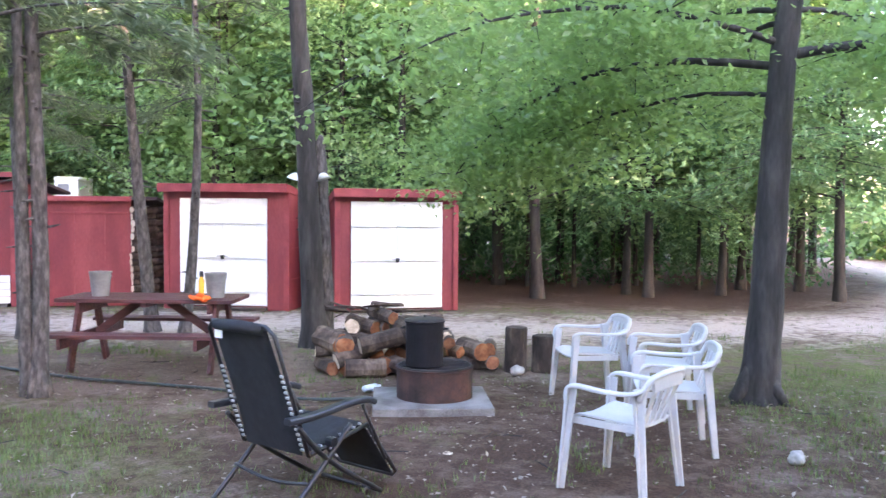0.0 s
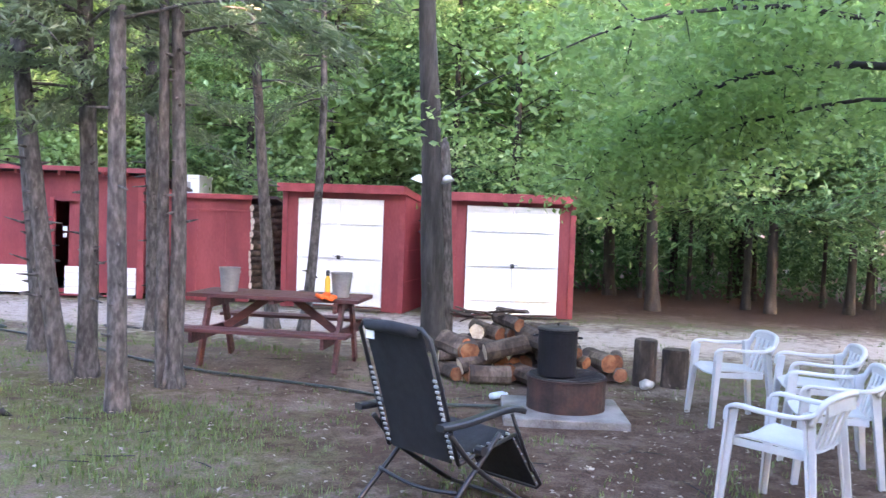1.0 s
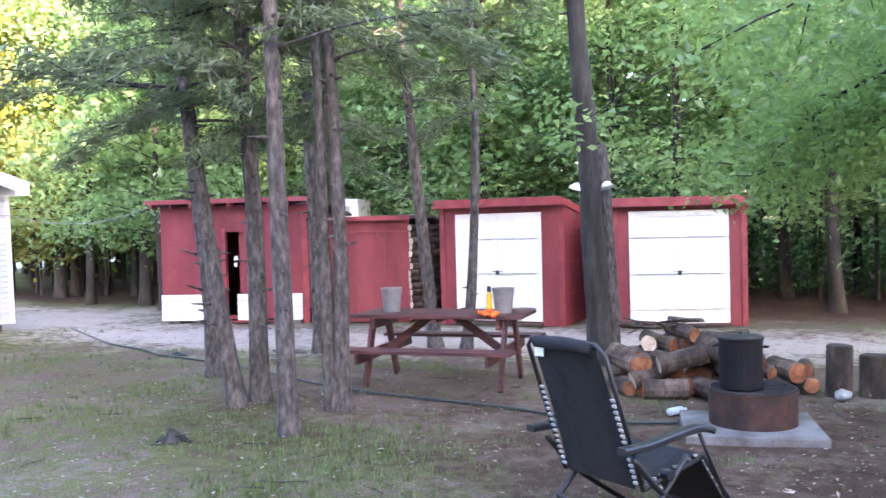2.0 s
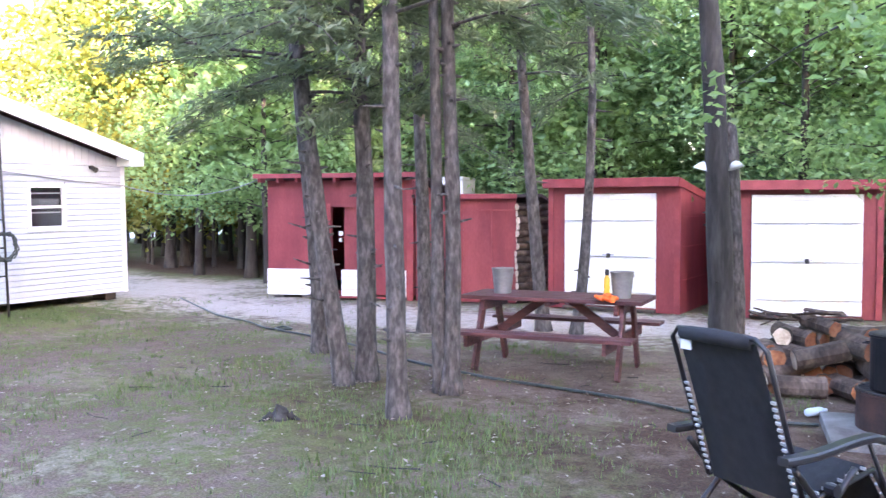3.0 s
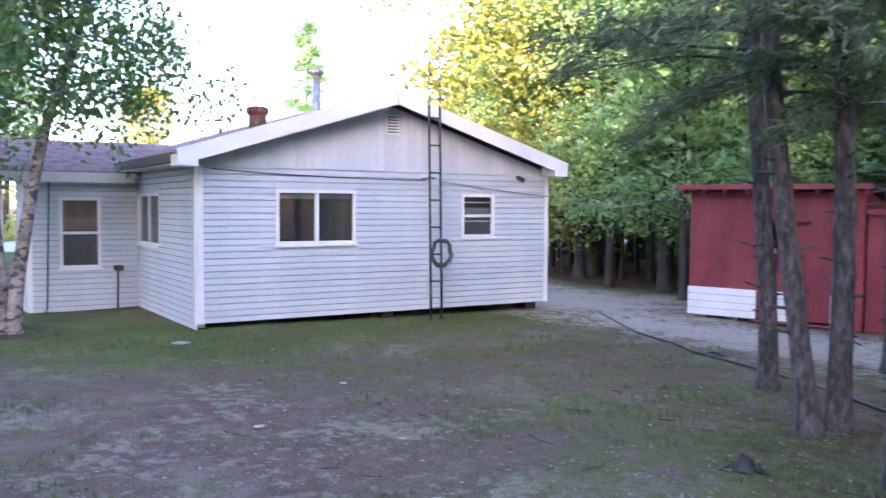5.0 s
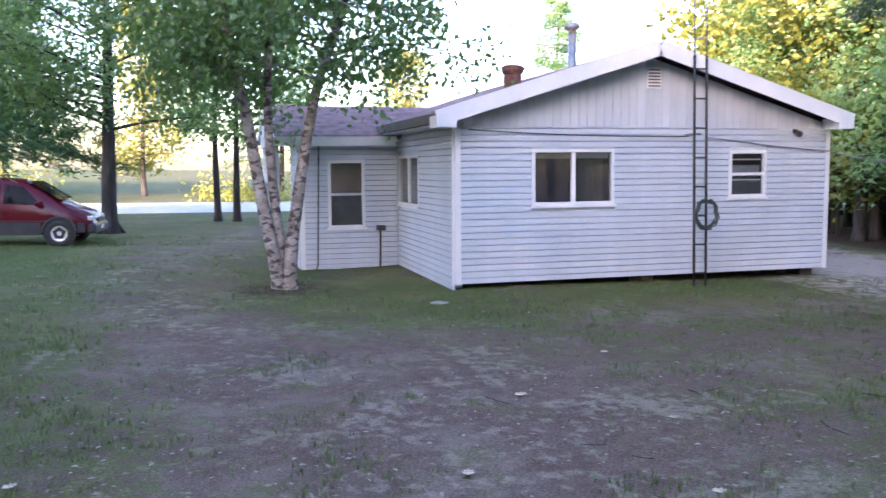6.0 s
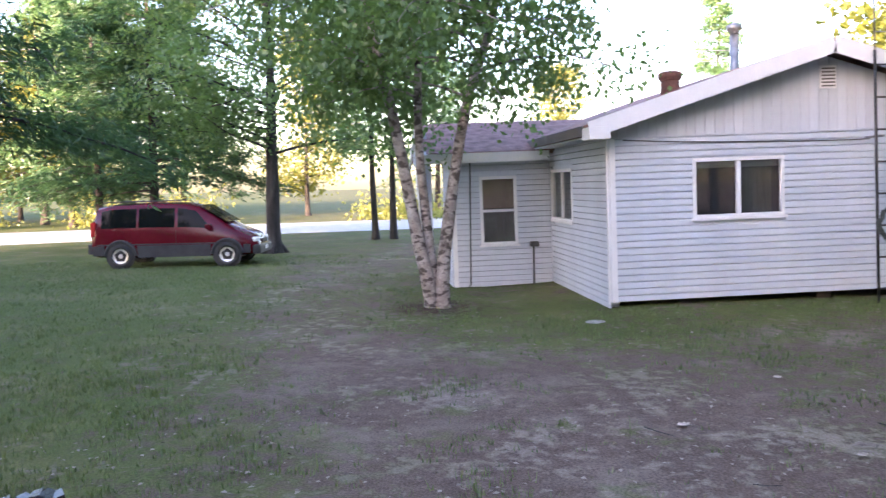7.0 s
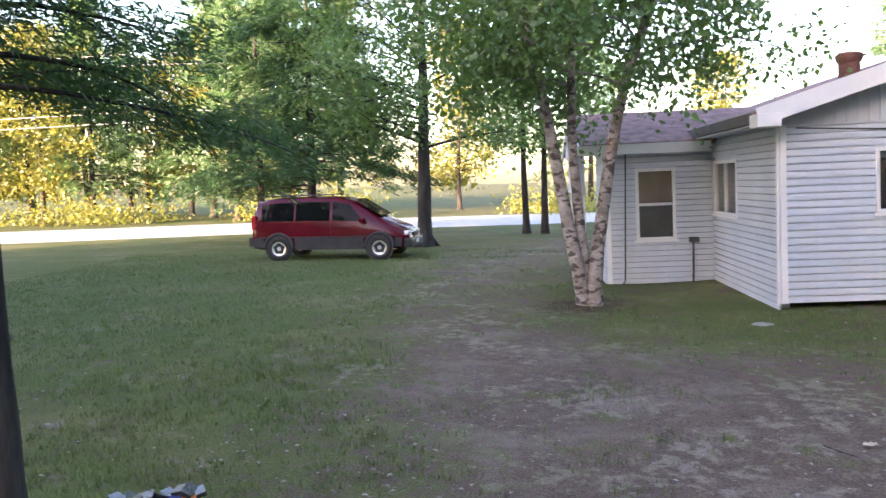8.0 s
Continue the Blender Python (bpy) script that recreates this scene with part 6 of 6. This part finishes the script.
def bottle():
    t = thing("water_bottle", "pale blue plastic bottle lying by the slab", "bottle", pose(-2.06, 7.86, 0.032, 0, 90, 60) @ Matrix.Scale(0.72, 4))
    part("body", lathe([(0.0, -0.14), (0.040, -0.14), (0.045, -0.12), (0.045, 0.06), (0.038, 0.09), (0.016, 0.125), (0.016, 0.14), (0.0, 0.14)], 18), BLUE_PLASTIC, t, smooth=True)
    part("cap", lathe([(0.018, 0.141), (0.018, 0.16), (0.0, 0.16)], 14), WHITE_TRIM, t)


bottle()


def garden_hose():
    t = thing("garden_hose", "dark garden hose trailing across the dirt", "hose", Matrix())
    pts = [(-13.0, 10.9), (-11.8, 10.3), (-10.87, 9.82), (-9.9, 9.5), (-9.2, 9.15), (-8.9, 9.28), (-9.15, 9.40), (-9.05, 9.15), (-8.3, 8.95), (-7.2, 8.6), (-6.13, 8.12), (-5.1, 7.80), (-4.9, 7.76), (-3.6, 7.60), (-2.9, 7.40), (-2.45, 7.36), (-1.98, 7.5)]
    part("hose", tube(smooth_path([(x, y, 0.012 + float(swell(np.array(x), np.array(y)))) for x, y in pts], 6), 0.0145, 7), HOSE, t, smooth=True)


garden_hose()


def tree_lamp():
    t = thing("yard_lamp", "white metal yard lamp fixed to the dark trunk", "lamp", pose(-3.52, 10.33, 2.08))
    part("bracket", tube([(0.06, 0.05, 0.05), (-0.05, 0, 0.06)], 0.012, 8), STEEL, t)
    part("shade", lathe([(0.02, 0.06), (0.05, 0.045), (0.105, -0.02), (0.11, -0.025), (0.10, -0.02), (0.04, 0.03)], 20), WHITE_TRIM, t, m=pose(-0.16, -0.02, 0, 0, 18, 0), smooth=True)
    part("shade", lathe([(0.02, 0.06), (0.045, 0.045), (0.085, -0.02), (0.08, -0.015), (0.04, 0.03)], 20), WHITE_TRIM, t, m=pose(0.20, -0.03, 0.0, 0, -18, 0), smooth=True)


tree_lamp()


def snack_carton():
    """A film-wrapped carton of bright printed packets."""
    t = thing("snack_carton", "film-wrapped carton of bright printed packets on the ground", "carton", pose(-6.50, -0.74, 0, 0, 0, 113))
    part("tray", box(-0.20, 0.20, -0.06, 0.06, 0, 0.03, 0.004), PACK_BLACK, t)
    x = -0.198
    for k, (w, mat) in enumerate(((0.055, PACK_LIME), (0.115, PACK_GREEN), (0.125, PACK_BLUE), (0.075, PACK_ORANGE), (0.024, PACK_LIME))):
        p = part("packet", box(x, x + w - 0.003, -0.056, 0.056, 0.032, 0.285 - 0.01 * (k % 2), 0.010), mat, t)
        if w > 0.06:
            for s in (-1, 1):
                part("print_bar", box(x + w * 0.25, x + w * 0.72, s * 0.058 - 0.001, s * 0.058 + 0.001, 0.16, 0.185), WHITE_TRIM, p)
        x += w
    bm = bmesh.new()
    pts = [(-0.205 + 0.41 * k / 9, 0.02 * math.sin(k * 1.3), 0.286 + 0.012 * math.sin(k * 2.1)) for k in range(10)]
    for a, b in zip(pts, pts[1:]):
        beam(a, b, 0.11, 0.02, bm=bm)
    part("film_edge", bm, PACK_BLACK, t)


snack_carton()


# ---- the parked van ----
def van():
    t = thing("minivan", "parked dark red minivan with grey lower cladding", "car", pose(-23.35, -3.24, 0, 0, 0, 85) @ Matrix.Diagonal((0.868, 0.87, 0.84, 1)))
    ST = [  # x, bottom, shoulder, top, half width, half width of the roof
        (-2.34, 0.42, 0.93, 1.02, 0.80, 0.74), (-2.28, 0.32, 0.98, 1.30, 0.88, 0.74), (-2.12, 0.29, 1.01, 1.64, 0.90, 0.70), (-1.6, 0.27, 1.02, 1.71, 0.91, 0.70),
        (-0.6, 0.27, 1.02, 1.73, 0.915, 0.71), (0.2, 0.27, 1.01, 1.71, 0.915, 0.71), (0.62, 0.27, 1.00, 1.62, 0.91, 0.71), (1.05, 0.27, 0.99, 1.36, 0.905, 0.74),
        (1.42, 0.27, 0.97, 1.10, 0.90, 0.78), (1.75, 0.27, 0.91, 0.99, 0.88, 0.76), (2.1, 0.29, 0.80, 0.87, 0.83, 0.70), (2.30, 0.32, 0.68, 0.74, 0.74, 0.60), (2.38, 0.38, 0.58, 0.62, 0.62, 0.5)]
    fx = lambda x: 1.38 + (x - 1.38) * 0.80 if x > 1.38 else -1.40 + (x + 1.40) * 0.84 if x < -1.40 else x
    ST = [(fx(q[0]), *q[1:]) for q in ST]
    xs = np.array([s[0] for s in ST])
    col = lambda k, x: float(np.interp(x, xs, [s[k] for s in ST]))
    bm, rings = bmesh.new(), []
    for x, zb, zs, zt, w, wt in ST:
        half = [(w * 0.80, zb), (w * 0.97, zb + 0.08), (w, (zb + zs) / 2), (w * 0.985, zs), (wt + 0.02, zt - 0.07), (wt - 0.08, zt - 0.01), (wt * 0.45, zt + 0.015)]
        rings.append([bm.verts.new((x, y, z)) for y, z in half + [(-y, z) for y, z in half[::-1]]])
    for a, b in zip(rings, rings[1:]):
        for k in range(len(a)):
            bm.faces.new((a[k], a[(k + 1) % len(a)], b[(k + 1) % len(a)], b[k]))
    bm.faces.new(rings[0][::-1]); bm.faces.new(rings[-1])
    part("body", bm, VAN_RED, t, smooth=True)

    def on_side(s, x, v, o=0.008):
        """A place on the window band: v from 0 at the shoulder to 1 at the roof's edge."""
        w, zs, wt, zt = col(4, x) * 0.985, col(2, x), col(5, x) + 0.02, col(3, x) - 0.07
        return (x, s * (w + (wt - w) * v + o), zs + (zt - zs) * v + o * 0.3)

    for s in (-1, 1):
        for x0, x1, v0, v1, sl in ((-1.90, -0.98, 0.10, 0.90, 0.0), (-0.92, 0.02, 0.10, 0.90, 0.0), (0.10, 0.98, 0.10, 0.90, 0.42)):
            bm = bmesh.new()
            n = 8
            lo = [bm.verts.new(on_side(s, x0 + (x1 - x0) * k / n, v0)) for k in range(n + 1)]
            hi = [bm.verts.new(on_side(s, x0 + (x1 - sl - x0) * k / n, v1)) for k in range(n + 1)]
            li = [bm.verts.new(on_side(s, x0 + (x1 - x0) * k / n, v0, -0.01)) for k in range(n + 1)]
            hh = [bm.verts.new(on_side(s, x0 + (x1 - sl - x0) * k / n, v1, -0.01)) for k in range(n + 1)]
            for k in range(n):
                bm.faces.new((lo[k], lo[k + 1], hi[k + 1], hi[k]))
                bm.faces.new((li[k], hh[k], hh[k + 1], li[k + 1]))
                bm.faces.new((lo[k], li[k], li[k + 1], lo[k + 1])); bm.faces.new((hi[k], hi[k + 1], hh[k + 1], hh[k]))
            part("side_window", bm, VAN_GLASS, t)
        part("cladding", box(-0.95, 0.95, s * 0.925 - 0.012, s * 0.925 + 0.012, 0.28, 0.60, 0.008), VAN_GREY, t)
        part("cladding", box(fx(-2.25), -1.82, s * 0.905 - 0.02, s * 0.905 + 0.02, 0.34, 0.60, 0.008), VAN_GREY, t)
        part("cladding", box(1.80, fx(2.12), s * 0.865 - 0.02, s * 0.865 + 0.02, 0.34, 0.58, 0.008), VAN_GREY, t)
        part("side_moulding", box(-2.0, 1.7, s * 0.922 - 0.008, s * 0.922 + 0.008, 0.615, 0.645, 0.004), VAN_GREY, t)
        for x in (-1.40, 1.38):
            arch = [(x + 0.40 * math.cos(a), s * 0.915, 0.33 + 0.40 * math.sin(a)) for a in [math.pi * k / 14 for k in range(15)]]
            part("wheel_arch", tube(arch, 0.035, 8), VAN_GREY, t, smooth=True)
            bm = bmesh.new()
            bm.faces.new([bm.verts.new((x + 0.385 * math.cos(a), s * 0.922, 0.33 + 0.385 * math.sin(a))) for a in [math.tau * k / 24 for k in range(24)]])
            part("wheel_well", bm, TYRE, t)
            wm = pose(x, s * 0.84, 0.32, 90, 0, 0)
            tyre = part("wheel", lathe([(0.20, -0.10), (0.30, -0.105), (0.325, -0.07), (0.325, 0.07), (0.30, 0.105), (0.20, 0.10), (0.20, -0.10)], 28), TYRE, t, m=wm, smooth=True)
            part("rim", lathe([(0.0, -s * 0.085), (0.05, -s * 0.088), (0.07, -s * 0.075), (0.075, -s * 0.075), (0.165, -s * 0.085), (0.205, -s * 0.098), (0.205, s * 0.02), (0.0, s * 0.02)], 28), ALLOY, tyre)
            for k in range(5):
                a = math.tau * k / 5 + 0.3
                part("spoke_gap", tube([(0.12 * math.cos(a), 0.12 * math.sin(a), -s * 0.078), (0.12 * math.cos(a), 0.12 * math.sin(a), -s * 0.0895)], 0.043, 10), TYRE, tyre)
        part("mirror", box(0.86, 1.02, s * 0.93 if s > 0 else -1.08, 1.08 if s > 0 else -0.93, 1.02, 1.15, 0.03), VAN_RED, t)
        part("headlight", box(fx(2.10), fx(2.33), min(s * 0.50, s * 0.78), max(s * 0.50, s * 0.78), 0.64, 0.76, 0.03), CLEAR_PLASTIC, t)
        part("tail_light", box(fx(-2.32), fx(-2.18), min(s * 0.76, s * 0.885), max(s * 0.76, s * 0.885), 0.85, 1.25, 0.02), RED_LENS, t)
        part("roof_rail", tube([(-1.9, s * 0.60, 1.735), (-1.8, s * 0.60, 1.775), (0.0, s * 0.60, 1.785), (0.1, s * 0.60, 1.745)], 0.014, 8), VAN_GREY, t)
        part("door_seam", box(0.055, 0.063, s * 0.924 - 0.003, s * 0.924 + 0.003, 0.66, 1.0), TYRE, t)
        part("door_handle", box(-0.16, 0.0, s * 0.922 - 0.02, s * 0.922 + 0.02, 0.88, 0.915, 0.01), VAN_RED, t)
    # windscreen, rear window, bumpers
    bm = bmesh.new()
    g = [(0.66, 0.70, 1.60), (1.05, 0.72, 1.345), (1.38, 0.75, 1.135)]
    rows = [[bm.verts.new((x + 0.012, y * w, z + 0.045 + 0.02 * (1 - abs(y)))) for y in (-1, -0.5, 0, 0.5, 1)] for x, w, z in g]
    for a, b in zip(rows, rows[1:]):
        for k in range(4):
            bm.faces.new((a[k], a[k + 1], b[k + 1], b[k]))
    bmesh.ops.solidify(bm, geom=bm.faces[:], thickness=0.012)
    part("windscreen", bm, VAN_GLASS, t)
    part("rear_window", beam((fx(-2.315), 0, 1.12), (fx(-2.18), 0, 1.56), 1.25, 0.02), VAN_GLASS, t)
    part("bumper", box(fx(2.16), fx(2.44), -0.80, 0.80, 0.30, 0.56, 0.06), VAN_GREY, t)
    part("bumper", box(fx(-2.44), fx(-2.22), -0.86, 0.86, 0.38, 0.66, 0.05), VAN_GREY, t)
    part("grille", box(fx(2.32), fx(2.415), -0.32, 0.32, 0.585, 0.70, 0.01), IRON, t)
    part("number_plate", box(fx(2.44) + 0.001, fx(2.44) + 0.01, -0.15, 0.15, 0.40, 0.50), WHITE_TRIM, t)
    part("number_plate", box(fx(-2.44) - 0.01, fx(-2.44) - 0.001, -0.15, 0.15, 0.48, 0.58), WHITE_TRIM, t)


van()


# ---- grass, litter and twigs on the ground ----
def grass():
    rng = np.random.default_rng(51)
    n = 150000
    x, y = rng.uniform(-25, 5, n), rng.uniform(-9, 15, n)
    # thicker where the camera passes near
    k = 42000
    x[:k], y[:k] = rng.uniform(-11, 4, k), rng.uniform(-3, 10, k)
    _, grass_share, litter = cover_of(x, y)
    gravel = cover_of(x, y)[0]
    patch = np.array([noise.noise((a * 0.9, b * 0.9, 7)) + 0.6 * noise.noise((a * 2.7, b * 2.7, 2)) for a, b in zip(x, y)])
    keep = (rng.uniform(0, 1, n) < np.clip(grass_share * 1.35 - 0.12 + patch * 1.1 - gravel * 0.6, 0.02, 1)) & ~((x < FX + 0.05) & (y > WY0) & (x > BACK)) & (np.hypot(x + 1.4, y - 7.5) > 0.75)
    x, y = x[keep], y[keep]
    n = len(x)
    b = 4
    bx = np.repeat(x, b) + rng.normal(size=n * b) * 0.022
    by = np.repeat(y, b) + rng.normal(size=n * b) * 0.022
    h = rng.uniform(0.014, 0.045, n * b) * np.repeat(rng.uniform(0.6, 1.5, n), b)
    a = rng.uniform(0, math.tau, n * b)
    lean = rng.uniform(0.2, 1.1, n * b) * h
    w = 0.0042
    gz = swell(bx, by)
    v = np.empty((n * b, 3, 3))
    v[:, 0] = np.stack([bx - np.sin(a) * w, by + np.cos(a) * w, gz - 0.02], 1)
    v[:, 1] = np.stack([bx + np.sin(a) * w, by - np.cos(a) * w, gz - 0.02], 1)
    v[:, 2] = np.stack([bx + np.cos(a) * lean, by + np.sin(a) * lean, gz + h], 1)

    me = bpy.data.meshes.new("grass")
    me.from_pydata(v.reshape(-1, 3).tolist(), [], np.arange(n * b * 3).reshape(-1, 3).tolist())
    me.materials.append(GRASS_MAT)
    tagged(new("grass", me), "thin short grass in patches over the dirt", "grass", kind="stuff")


grass()


def litter():
    """Dry leaves, chips and twig bits, thickest under the spruces and round the fire."""
    rng = np.random.default_rng(52)
    n = 15000
    x, y = rng.uniform(-16, 5, n), rng.uniform(-4, 15.5, n)
    k = 9500
    x[:k], y[:k] = rng.uniform(-9, 3.5, k), rng.uniform(-1, 9.5, k)
    clump = np.array([noise.noise((a * 0.8, b * 0.8, 11)) for a, b in zip(x, y)])
    keep = ~((x < FX + 0.1) & (y > WY0)) & (np.hypot(x + 1.4, y - 7.5) > 0.7) & (rng.uniform(-0.6, 0.5, n) < clump)
    x, y = x[keep], y[keep]
    n = len(x)
    c = np.stack([x, y, np.full(n, 0.010) + rng.uniform(0, 0.014, n) + swell(x, y)], 1)
    w = rng.normal(size=(n, 3)) * [1, 1, 0.15]
    ob = new("leaf_litter", leaves_mesh("leaf_litter", c, w, 0.042, 0.55, LITTER_MAT, rng, 0.85))
    tagged(ob, "scattered pale dry leaves and chips on the ground", "fallen leaves", kind="stuff")
    # thin dead twigs
    rng = np.random.default_rng(53)
    bm = bmesh.new()
    for q in range(90):
        p = Vector((rng.uniform(-8, 3), rng.uniform(2.5, 9), 0.012))
        a, d = rng.uniform(0, math.tau), rng.uniform(0.05, 0.17)
        v = Vector((math.cos(a), math.sin(a), 0)) * d
        if (p - Vector((-1.4, 7.5, 0.012))).length > 0.95:
            tube([p - v, p + Vector((-v.y, v.x, 0)) * rng.uniform(-0.25, 0.25), p + v], [0.004, 0.004, 0.002], 4, bm=bm)
    ob = new("fallen_twigs", link_mesh("fallen_twigs", bm, BARK_DARK))
    tagged(ob, "thin dead spruce twigs lying on the dirt", "twigs", kind="stuff")


litter()


def pale_leaf(x, y, turn, s):
    t = thing("dry_leaf", "large pale curled dry leaf on the dirt", "leaf", pose(x, y, 0.012, 0, 0, turn), group="large dry leaves")
    bm = bmesh.new()
    out = [(0.0, -0.5), (0.22, -0.3), (0.38, -0.05), (0.2, 0.05), (0.3, 0.3), (0.08, 0.28), (0, 0.5), (-0.08, 0.28), (-0.3, 0.3), (-0.2, 0.05), (-0.38, -0.05), (-0.22, -0.3)]
    c = [bm.verts.new((0, 0, z)) for z in (0.004, 0.0)]
    rim = [[bm.verts.new((a * s, b * s, z + 0.10 * s * (a * a + b * b) * 2)) for a, b in out] for z in (0.004, 0.0)]
    for i in range(12):
        j = (i + 1) % 12
        bm.faces.new((c[0], rim[0][i], rim[0][j])); bm.faces.new((c[1], rim[1][j], rim[1][i]))
        bm.faces.new((rim[0][i], rim[1][i], rim[1][j], rim[0][j]))
    part("blade", bm, LOG_OLD, t)


for x, y, turn, s in ((-8.13, 3.09, 20, 0.11), (-6.6, 2.2, 70, 0.1), (-6.2, 0.9, 140, 0.1), (-7.3, 3.9, 10, 0.09), (-5.9, 1.9, 100, 0.09), (-1.0, 5.9, 30, 0.1), (-7.0, -0.2, 50, 0.09), (-9.4, 4.4, 60, 0.1), (-6.0, 3.4, 0, 0.09)):
    pale_leaf(x, y, turn, s)
